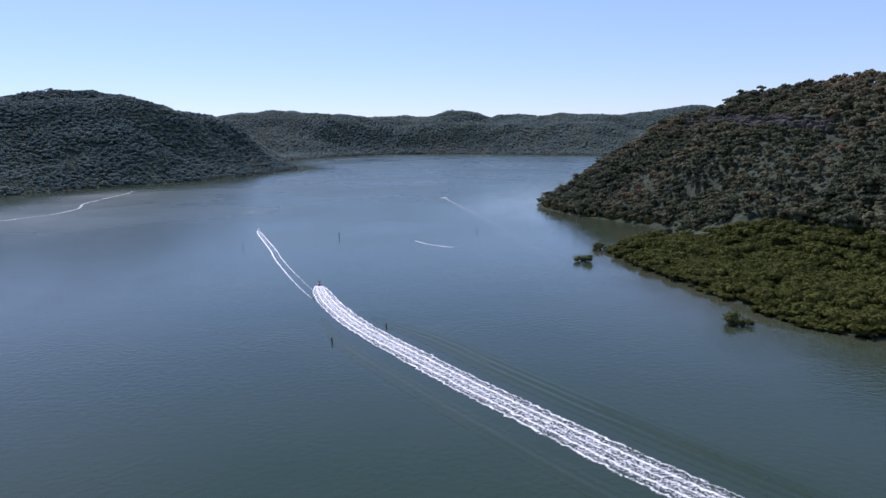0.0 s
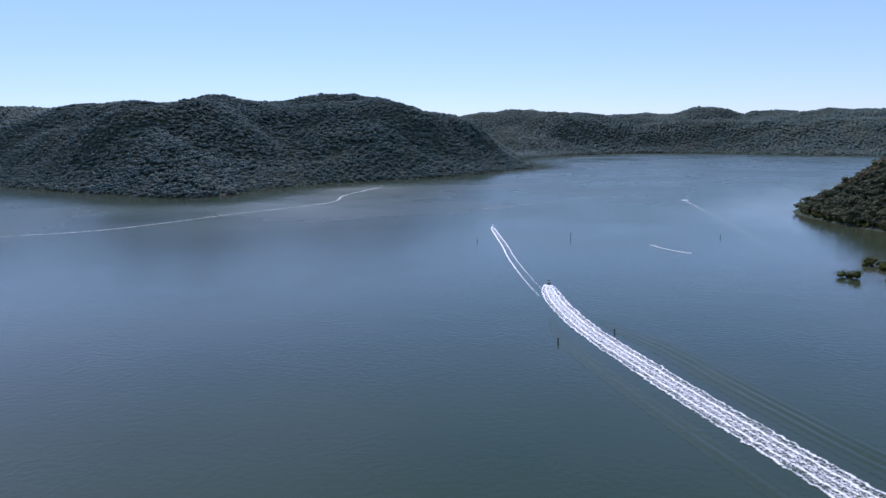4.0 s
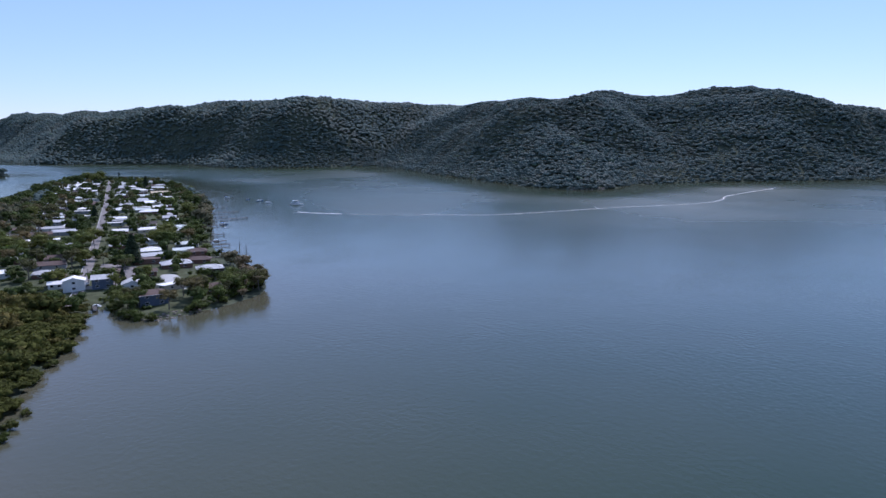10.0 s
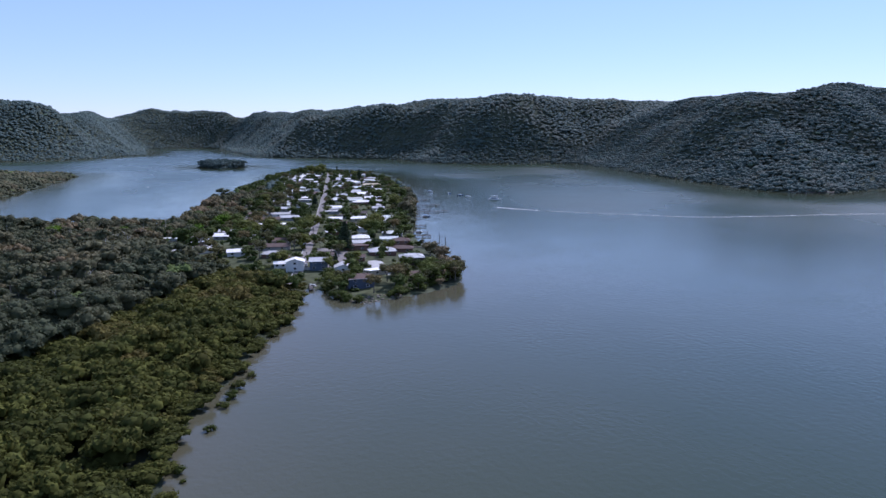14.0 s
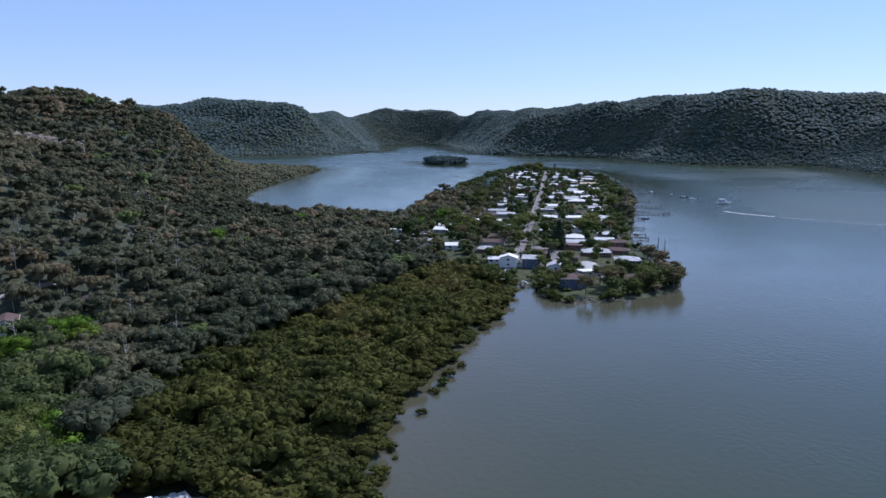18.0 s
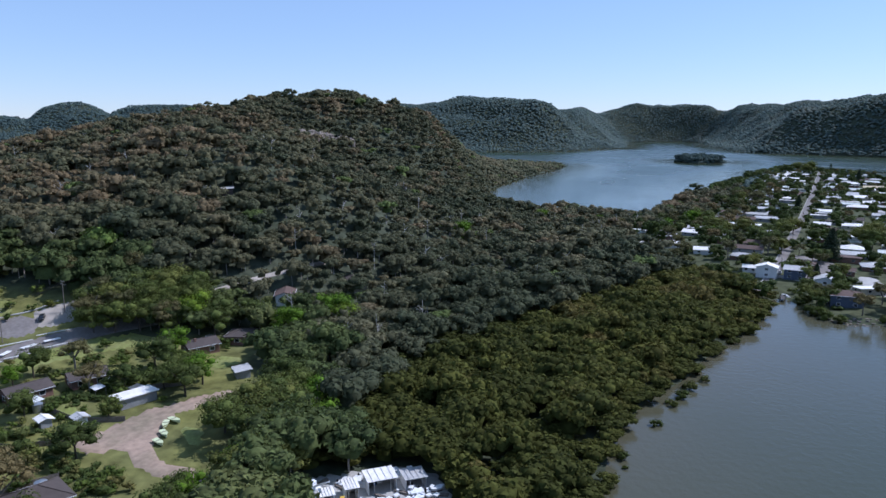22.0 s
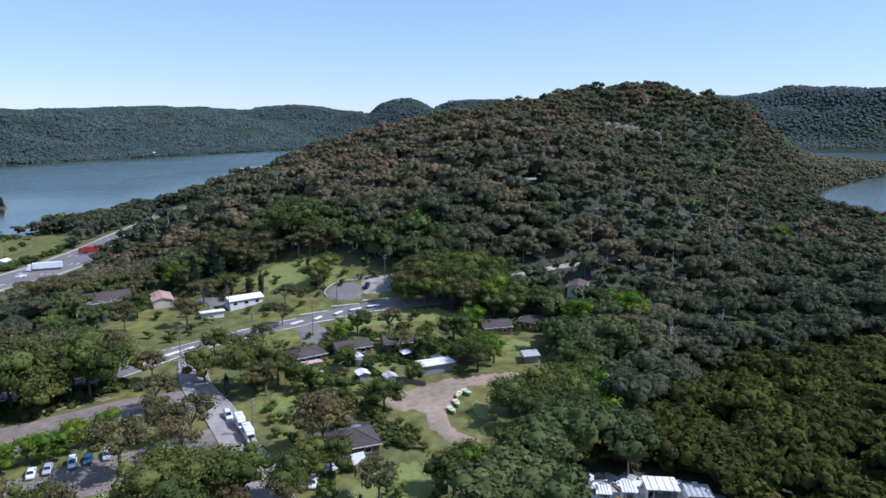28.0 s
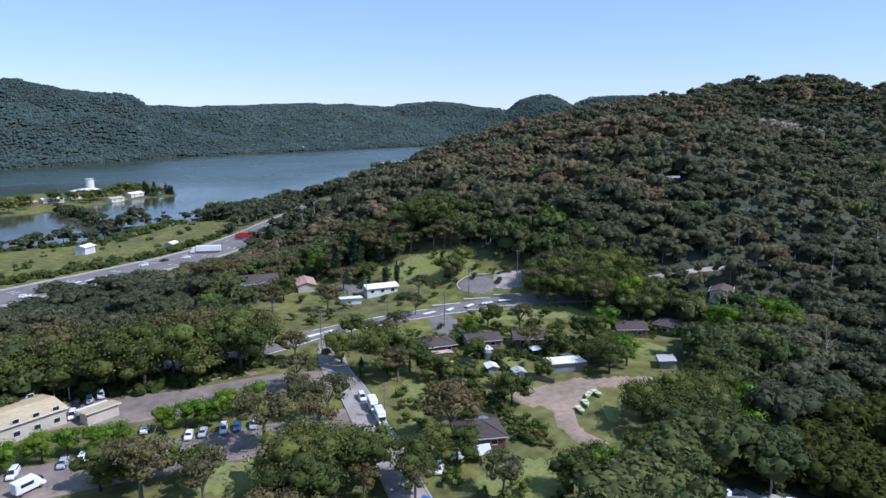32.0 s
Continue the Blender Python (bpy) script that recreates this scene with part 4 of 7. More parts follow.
for outline in ([(-60, -112), (-80, -98), (-76, -86), (-56, -92)], [(-94, -96), (-112, -92), (-126, -80), (-116, -72), (-98, -80)], [(-112, -140), (-126, -138), (-126, -128), (-112, -128)], [(-153, -138), (-158, -134), (-147, -119), (-142, -123)], [(-119, -144), (-128, -139), (-118, -126), (-109, -131)],
                [(-150, -262), (-176, -268), (-186, -276), (-176, -288), (-156, -284), (-146, -272)], [(-182, -234), (-202, -232), (-214, -206), (-204, -194), (-190, -202), (-180, -216)], [(-176, -176), (-187, -176), (-197, -170), (-205, -158), (-212, -146), (-206, -138), (-196, -150), (-184, -159), (-174, -166)], [(-192, -116), (-204, -112), (-200, -102), (-188, -106)], [(-146, -96), (-154, -98), (-150, -88), (-140, -86)], [(-50, -138), (-72, -132), (-70, -118), (-50, -124)]):
    patch("ground_lawn", outline, 0.12, M_LAWN, "mown green lawn", "lawn")
patch("ground_concrete", DOCK, 0.5, M_CONCRETE, "pale concrete apron of the boat yard", "concrete apron", 1.5)


def paint(road_ob, centre, along, length, width, lift=0.20):
    c, s = math.cos(along), math.sin(along)
    bm = bmesh.new()
    vs = []
    for u, w in ((-0.5, -0.5), (0.5, -0.5), (0.5, 0.5), (-0.5, 0.5)):
        x, y = centre[0] + u * length * c - w * width * s, centre[1] + u * length * s + w * width * c
        vs.append((x, y))
    z = max(ground_z(x, y) for x, y in vs) + lift
    top = [(x, y, z) for x, y in vs]
    solid(bm, top + [(x, y, z - 0.25) for x, y in vs], [(0, 1, 2, 3), (7, 6, 5, 4), (0, 4, 5, 1), (1, 5, 6, 2), (2, 6, 7, 3), (3, 7, 4, 0)])
    part("painted_marking", bm, M_PAINT, road_ob)


mid = resample(LOCAL, 0.5)
seg_dir = np.arctan2(np.gradient(mid[:, 1]), np.gradient(mid[:, 0]))
for (px, py), length, tilt in zip([(-110, -194), (-116, -192), (-121, -195), (-127, -192), (-152, -189), (-168, -186), (-176, -183), (-183, -180), (-189, -176), (-195, -172)], (5, 5, 5.5, 5, 4.5, 5.5, 4.5, 4.5, 5, 5), (10, 0, 0, 8, 5, 15, 38, 38, 20, 4)):
    k = int(np.argmin((mid[:, 0] - px) ** 2 + (mid[:, 1] - py) ** 2))
    paint(road, mid[k], seg_dir[k] + radians(tilt), length, 1.5)
for off in (-4.4, 4.4):
    for k in range(40, len(mid) - 60, 24):
        nx, ny = -math.sin(seg_dir[k]), math.cos(seg_dir[k])
        paint(road, (mid[k, 0] + nx * off, mid[k, 1] + ny * off), seg_dir[k], 11, 0.22, 0.2)
hmid = resample(HIGHWAY, 1.0)
hdir = np.arctan2(np.gradient(hmid[:, 1]), np.gradient(hmid[:, 0]))
for off in (-8.0, -4.4, 4.4, 8.0):
    for k in range(30, 330, 24):
        nx, ny = -math.sin(hdir[k]), math.cos(hdir[k])
        paint(highway, (hmid[k, 0] + nx * off, hmid[k, 1] + ny * off), hdir[k], 3.4, 0.16, 0.32)
for k in (150, 156, 163):
    paint(highway, hmid[k] - [0, 0], hdir[k] + 0.3, 4.5, 1.6, 0.32)


# ---- trees ----
def limb_set(rng, height, spread, lobes, r):
    """Trunk with limbs that reach into the crown."""
    bm = bmesh.new()
    fork = height * rng.uniform(0.28, 0.42)
    lean = rng.uniform(-0.04, 0.04) * height
    tube(bm, (0, 0, -0.6), (lean, lean * 0.5, fork), r, r * 0.72, 8)
    for k in range(lobes):
        a = 6.28 * k / lobes + rng.uniform(-0.4, 0.4)
        e = (lean + math.cos(a) * spread * rng.uniform(0.35, 0.75), lean * 0.5 + math.sin(a) * spread * rng.uniform(0.35, 0.75), height * rng.uniform(0.62, 0.9))
        m = tuple((p + q) / 2 + rng.uniform(-0.3, 0.3) for p, q in zip((lean, lean * 0.5, fork), e))
        tube(bm, (lean, lean * 0.5, fork - 0.1), m, r * 0.5, r * 0.34, 6)
        tube(bm, m, e, r * 0.34, r * 0.12, 5)
    return bm


def open_crown(rng, height, spread, lobes, leaves, leaf, lobe=(0.26, 0.40), low=0.42):
    """Crown of separate leafy clumps with gaps of sky between them."""
    vs, fs, n = [], [], 0
    for k in range(lobes):
        a, o = rng.uniform(0, 6.28), math.sqrt(rng.uniform(0.0, 1)) * 0.72
        t = rng.uniform(0, 1)
        c = np.array([math.cos(a) * o * spread, math.sin(a) * o * spread, height * (low + (0.88 - low) * (t * 0.7 + 0.3 * (1 - o)))])
        rad = spread * rng.uniform(*lobe)
        v, f = ICO1
        p = v * (1 + rng.uniform(-0.25, 0.25, (len(v), 1))) * rad * 0.62 * np.array([1, 1, 0.72]) + c
        vs.append(p)
        fs.append(f + n)
        n += len(v)
        m = leaves // lobes
        vs.append(shell_leaves(rng, m, c, rad * np.array([1, 1, 0.75]), leaf, 0.75))
        fs.append(np.arange(3 * m).reshape(-1, 3) + n)
        n += 3 * m
    return np.concatenate(vs), np.concatenate(fs)


def cone_crown(rng, height, spread, tiers, leaves, leaf, column=False):
    """Conifer: tiers of drooping sprays, or a tight column."""
    vs, fs, n = [], [], 0
    for k in range(tiers):
        t = k / (tiers - 1)
        rad = spread * ((1 - t) ** 0.8 * 0.95 + 0.06) if not column else spread * (0.75 + 0.25 * math.sin(t * 3.1)) * (1 if t < 0.8 else (1 - t) * 4 + 0.2)
        z = height * (0.12 + 0.86 * t)
        v, f = ICO1
        p = v * (1 + rng.uniform(-0.25, 0.25, (len(v), 1))) * np.array([rad * 0.85, rad * 0.85, height / tiers * (0.8 if column else 0.42)]) + np.array([0, 0, z])
        vs.append(p)
        fs.append(f + n)
        n += len(v)
        m = leaves // tiers
        a = rng.uniform(0, 6.28, m)
        o = rng.uniform(0.7, 1.18, m) * rad
        q = np.stack([np.cos(a) * o, np.sin(a) * o, z + rng.uniform(-0.5, 0.5, m) * height / tiers - 0.1 * o], 1)
        u, w = rng.normal(size=(m, 3)) * leaf, rng.normal(size=(m, 3)) * leaf
        vs.append(np.stack([q - u, q + u * 0.5 - w * 0.6, q + w], 1).reshape(-1, 3))
        fs.append(np.arange(3 * m).reshape(-1, 3) + n)
        n += 3 * m
    return np.concatenate(vs), np.concatenate(fs)


TREE_KINDS = {
    # kind: name, leaf, label, lobes, leaves, bark, lobe sizes, lowest clump
    "dense": ("tree", "dense", "broad dense dark-green tree with a thick rounded crown", 18, 1800, M_BARKDARK, (0.34, 0.5), 0.30),
    "gum": ("gum_tree", "gum", "tall grey-green gum tree with an open crown and pale limbs", 17, 1650, M_BARK, (0.22, 0.36), 0.46),
    "bright": ("tree", "bright", "lush bright-green tree with a full leafy crown", 16, 1600, M_BARKDARK, (0.34, 0.5), 0.22),
    "shrub": ("shrub", "shrub", "rounded green garden shrub", 8, 460, M_BARKDARK, (0.36, 0.52), 0.06),
    "mangrove": ("mangrove_bush", "mangrove", "lone olive-green mangrove bush standing in the shallows", 10, 600, M_BARKDARK, (0.42, 0.58), 0.02),
}
PROTO = {}


def tree_proto(kind, k):
    rng = np.random.default_rng(100 + k + 17 * len(kind))
    if kind in ("pine", "cypress"):
        name, label = ("pine_tree", "tall dark conifer with drooping tiers of branches") if kind == "pine" else ("cypress", "narrow dark cypress standing like a column")
        root = thing(name, pose(0, 0, 0), label, "tree")
        bm = tube(bmesh.new(), (0, 0, -0.6), (0, 0, 9), 0.28, 0.06, 7)
        part("trunk", bm, M_BARKDARK, root)
        v, f = cone_crown(rng, 10, 2.6 if kind == "pine" else 1.35, 13 if kind == "pine" else 7, 700, 0.28 if kind == "pine" else 0.18, kind == "cypress")
        leaf = LEAF["dark"]
    else:
        name, leafk, label, lobes, leaves, bark, lobe, low = TREE_KINDS[kind]
        root = thing(name, pose(0, 0, 0), label, "shrub" if kind in ("shrub", "mangrove") else "tree")
        h, s = {"mangrove": 5.4, "shrub": 7.5}.get(kind, 10.0), {"dense": 6.0, "gum": 5.0, "bright": 5.2, "shrub": 5.6, "mangrove": 6.4}[kind]
        part("trunk", limb_set(rng, h, s, 6, 0.30 if kind != "shrub" else 0.2), bark, root)
        v, f = open_crown(rng, h, s, lobes, leaves, {"gum": 0.21, "shrub": 0.27, "mangrove": 0.30}.get(kind, 0.23), lobe, low)
        leaf = LEAF[leafk]
    me = mesh_np("crown", v, f, leaf, True)
    c = new("crown", me)
    c.parent = root
    return root


OPEN_YARD = np.array([(-132, -116), (-142, -118), (-160, -110), (-176, -101), (-177, -89), (-165, -87), (-146, -92), (-138, -86), (-130, -72), (-122, -74), (-127, -100)])
OPEN_LAWN = np.array([(-97, -97), (-112, -94), (-124, -88), (-122, -80), (-110, -80), (-98, -88)])


def grow(kind, spots, group):
    """Trees of one kind: x, y, height."""
    for n, (x, y, h) in enumerate(spots):
        if max(signed(q, np.array([x]), np.array([y]))[0] for q in (OPEN_YARD, OPEN_LAWN)) > 0:
            continue
        k = n % 4
        m = on_ground(x, y, (n * 77) % 360, h / 10.0)
        if (kind, k) not in PROTO:
            ob = PROTO[kind, k] = tree_proto(kind, k)
            ob.matrix_world = m
        else:
            src = PROTO[kind, k]
            keep = src.matrix_basis.copy()
            src.matrix_basis = Matrix.Identity(4)
            ob = copy_thing(src, m)
            src.matrix_basis = keep
        ob["group"] = group


GARDEN = "trees among the houses by the road"
grow("dense", [(-119, -149, 15), (-125, -146, 11), (-140, -68, 12), (-148, -66, 13), (-156, -70, 13), (-163, -76, 12), (-135, -62, 10), (-170, -76, 12), (-128, -64, 9), (-152, -62, 12), (-178, -80, 12), (-75, -113, 14), (-69, -120, 13), (-66, -111, 14), (-82, -106, 13), (-45, -137, 9), (-53, -133, 9), (-38, -140, 10), (-119, -64, 10), (-150, -84, 11), (-145, -78, 12), (-156, -80, 12), (-210, -234, 22), (-168, -106, 11), (-172, -89, 13), (-64, -106, 14), (-86, -99, 11), (-134, -84, 10), (-146, -73, 10), (-130, -71, 9), (-129, -181, 9), (-118, -77, 8), (-160, -74, 12), (-114, -165, 11), (-184, -126, 11), (-178, -112, 10), (-216, -124, 12)], GARDEN)
grow("bright", [(-144, -61, 11), (-160, -64, 11), (-132, -69, 9), (-172, -68, 11)], GARDEN)
grow("gum", [(-90, -136, 13), (-86, -140, 11), (-94, -157, 12), (-104, -175, 11), (-72, -135, 15), (-83, -130, 12), (-43, -131, 16), (-105, -107, 16), (-98, -84, 11), (-162, -187, 9), (-84, -95, 10), (-77, -103, 9), (-200, -240, 14), (-192, -250, 15), (-188, -262, 16), (-176, -296, 14), (-120, -274, 14), (-128, -282, 13), (-226, -190, 12), (-236, -170, 13), (-90, -150, 9), (-52, -122, 13)], GARDEN)
grow("bright", [(-62, -155, 7.5), (-67, -154, 8), (-73, -153, 8.5), (-79, -151, 8.5), (-57, -157, 7), (-27, -161, 7), (-32, -160, 7.5), (-37, -159, 7), (-42, -157, 7), (-47, -155, 7), (-177, -106, 10), (-129, -95, 7), (-163, -158, 7), (-119, -73, 8), (-165, -258, 11), (-20, -163, 7), (-12, -165, 7), (-198, -128, 10), (-224, -100, 12)], "bright trees along the parking lane")
BELT = [(-97, -182), (-90, -184), (-84, -183), (-77, -186), (-71, -185), (-66, -189), (-59, -188), (-53, -194), (-47, -196), (-41, -202), (-34, -203), (-27, -208), (-19, -209), (-11, -212), (-3, -214), (6, -216), (-88, -179), (-74, -181), (-62, -183), (-51, -189), (-37, -199)]
grow("dense", [(x, y, 14 + (k * 5) % 7) for k, (x, y) in enumerate(BELT)], "dense belt of trees behind the lorry stop")
grow("gum", [(x + 2, y - 4, 17 + (k * 3) % 5) for k, (x, y) in enumerate(BELT[:16])], "dense belt of trees behind the lorry stop")
grow("dense", [(-222, -150, 14), (-227, -139, 13), (-219, -143, 11), (-231, -150, 15), (-215, -137, 12), (-234, -140, 14), (-228, -158, 13)], GARDEN)
grow("cypress", [(-170, -227, 7), (-174, -220, 8), (-178, -218, 9), (-176, -224, 6.5), (-200, -214, 6), (-112, -152, 6)], "cypresses in the garden")
grow("pine", [(-173, -238, 14), (-165, -244, 13), (-176, -246, 15), (-182, -254, 14), (-170, -252, 13), (-186, -240, 14), (-192, -276, 13), (-182, -310, 15), (-174, -320, 14), (-190, -304, 15)], "dark conifers in the garden")
grow("shrub", [(-90, -124, 6), (-82, -107, 6), (-108, -129, 4), (-111, -127, 4.5), (-119, -130, 4), (-119, -100, 4), (-120, -97, 4.5), (-122, -94, 4), (-121, -90, 3.5), (-127, -91, 4), (-112, -99, 3.5), (-129, -111, 3), (-129, -121, 5), (-137, -124, 3.5), (-132, -140, 3.5), (-151, -117, 4.5), (-142, -136, 3)], "garden shrubs")
grow("shrub", [(-180, -196, 4), (-189, -196, 3.5), (-200, -194, 4), (-208, -191, 3.5), (-212, -186, 5), (-173, -195, 4), (-138, -207, 5), (-130, -206, 5), (-158, -219, 4), (-169, -205, 4), (-126, -110, 4), (-116, -112, 5), (-124, -116, 5), (-112, -118, 5), (-104, -122, 4), (-96, -108, 4), (-98, -96, 3), (-136, -116, 3.5), (-154, -158, 4), (-146, -160, 4), (-170, -150, 4.5), (-176, -146, 4), (-185, -138, 5), (-194, -124, 5)], "garden shrubs")
grow("mangrove", [(-267, 60, 4.4), (-258, 52, 5), (-234, 41, 4.2), (-224, 43, 3.4), (-216, 37, 4.4), (-208, 33, 4.2), (-202, 30, 3.6), (-186, 24, 3.0), (-165, 14, 3.2), (-160, 14, 1.4), (118, 424, 10), (142, 272, 9.5), (146, 269, 5), (140, 468, 9), (148, 462, 9), (-312, 104, 8), (-318, 103, 7), (-306, 110, 5), (-311, 135, 7), (-309, 128, 5.5), (-314, 147, 6), (-335, 104, 6), (-326, 165, 7), (-331, 175, 7), (-320, 156, 7), (-338, 180, 6), (-335, 168, 7)], "mangrove bushes off the thicket")
grow("dense", [(-204, -163, 11), (-207, -157, 12), (-211, -150, 13), (-215, -145, 12), (-212, -168, 12), (-217, -163, 13), (-220, -155, 14), (-223, -148, 13), (-219, -133, 11), (-224, -124, 12), (-227, -114, 12)], "trees closing in on the end of the road")
grow("gum", [(-206, -166, 13), (-214, -158, 14), (-218, -171, 13), (-213, -140, 13)], "trees closing in on the end of the road")
grow("bright", [(-243, -87, 13), (-246, -94, 12), (-238, -82, 11), (-221, -132, 14), (-407, -68, 13), (-398, -62, 11), (-562, -27, 12), (-604, -11, 11), (-585, -20, 12)], "bright green trees among the bush")
grow("shrub", [(-206, -198, 5), (-211, -224, 5), (-211, -213, 5.5), (-217, -196, 5), (-198, -202, 4.5), (-193, -203, 4), (-187, -202, 4.5), (-202, -221, 4), (-176, -171, 4), (-183, -166, 4.5), (-190, -160, 5), (-197, -153, 5), (-165, -166, 4.5), (-149, -161, 4.5)], "garden shrubs")
TOWN_GREEN = "village trees"
grow("dense", [(-1293, 372, 20), (-1270, 382, 22), (-1250, 372, 18), (-1180, 420, 12), (-488, 157, 12), (-426, 135, 8), (-519, 200, 15), (-535, 209, 14), (-735, 290, 16), (-683, 289, 15), (-774, 335, 14), (-942, 389, 13), (-635, 279, 13), (-555, 241, 12), (-538, 228, 11), (-533, 154, 13), (-502, 138, 14), (-517, 118, 12), (-625, 100, 11)], TOWN_GREEN)
grow("dense", [(-597, 98, 12), (-569, 100, 13), (-676, 142, 14), (-803, 172, 14), (-828, 192, 12), (-910, 220, 14), (-980, 250, 13), (-1060, 262, 14), (-720, 140, 13), (-760, 168, 12), (-860, 205, 13), (-341, 108, 9), (-339, 146, 9), (-720, 305, 12), (-820, 350, 12), (-880, 372, 12), (-1050, 430, 12), (-1120, 450, 11), (-990, 425, 11), (-460, 206, 7), (-500, 220, 8)], TOWN_GREEN)
grow("gum", [(-325, 160, 11), (-331, 166, 12), (-321, 153, 9), (-325, 173, 12), (-322, 136, 13), (-334, 112, 11), (-331, 178, 11), (-338, 173, 10), (-328, 141, 12), (-333, 136, 11), (-584, 78, 12), (-545, 70, 13), (-470, 88, 11), (-455, 100, 12), (-640, 118, 13), (-1213, 462, 12), (-1160, 290, 14), (-1110, 285, 14), (-600, 130, 10)], TOWN_GREEN)
grow("bright", [(-560, 88, 14), (-575, 92, 12), (-532, 66, 10), (-548, -28, 9), (-465, 24, 5), (-500, 96, 9), (-560, 18, 9)], TOWN_GREEN)
grow("dense", [(-330, 108, 9), (-330, 143, 10), (-313, 145, 9), (-327, 158, 12), (-322, 161, 11), (-329, 172, 11), (-306, 131, 6), (-399, 95, 10), (-392, 120, 8), (-377, 118, 8), (-385, 136, 8), (-461, 120, 13), (-469, 117, 12), (-441, 122, 11), (-486, 189, 14), (-499, 186, 14), (-536, 96, 12), (-519, 99, 12), (-504, 103, 11), (-500, 120, 11), (-420, 172, 9), (-350, 170, 9), (-346, 124, 8), (-357, 112, 7), (-362, 160, 8)], TOWN_GREEN)
grow("gum", [(-391, 42, 10), (-399, 48, 10), (-407, 55, 10), (-399, 61, 9), (-418, 62, 11), (-425, 50, 11), (-512, 30, 12), (-520, 46, 12)], TOWN_GREEN)
grow("pine", [(-1100, 400, 18), (-430, 146, 19), (-445, 150, 16), (-1433, 470, 14), (-377, 122, 9), (-700, 205, 12)], "village conifers")
grow("shrub", [(-316, 105, 6), (-310, 106, 5.5), (-306, 110, 5), (-313, 140, 6), (-309, 132, 6.5), (-313, 147, 6), (-347, 106, 5), (-352, 104, 4.5), (-400, 140, 5), (-415, 160, 5), (-438, 172, 6), (-480, 180, 5), (-550, 172, 6), (-600, 196, 6), (-650, 190, 6), (-690, 236, 6), (-760, 268, 6), (-840, 310, 6), (-660, 250, 6), (-610, 240, 6), (-360, 150, 4), (-440, 120, 5), (-480, 116, 6), (-560, 134, 5)], "village shrubs")
TR = np.random.default_rng(21)


def fringe(kind, outline, n, h0, h1, inset, group):
    """Trees along a shore."""
    p = resample(outline, 1.0)
    for k in range(n):
        x, y = p[int(TR.uniform(0, len(p) - 1))] + TR.uniform(-inset, inset, 2)
        if land_distance(np.array([x]), np.array([y]))[0] > 1.5:
            grow(kind, [(round(float(x), 1), round(float(y), 1), float(TR.uniform(h0, h1)))], group)


fringe("gum", [(-400, 70), (-470, 60), (-560, 110), (-700, 160), (-900, 230)], 36, 9, 14, 22, TOWN_GREEN)
fringe("dense", [(-10, -660), (-110, -660), (-200, -700), (-260, -730)], 44, 7, 13, 26, "trees on the silo island")
fringe("pine", [(-250, -725), (-275, -715)], 8, 9, 14, 8, "dark conifers at the island's tip")
fringe("gum", [(-130, -268), (-180, -262), (-215, -215)], 14, 10, 15, 10, GARDEN)


# ---- houses ----
HOUSES = []


def ring(c, face, z, w, h, bar, deep, turned=False):
    """A window frame in one piece, centred at c along the wall that stands at face."""
    vs = []
    for dy in (-deep / 2, deep / 2):
        for k in (0, bar):
            for sx, sz in ((-1, -1), (1, -1), (1, 1), (-1, 1)):
                a, b = c + sx * (w / 2 - k), face + dy
                vs.append((b, a, z + sz * (h / 2 - k)) if turned else (a, b, z + sz * (h / 2 - k)))
    fs = []
    for k in range(4):
        n = (k + 1) % 4
        fs += [(k, n, 4 + n, 4 + k), (8 + n, 8 + k, 12 + k, 12 + n), (k, 8 + k, 8 + n, n), (4 + k, 4 + n, 12 + n, 12 + k)]
    return solid(bmesh.new(), vs, fs)


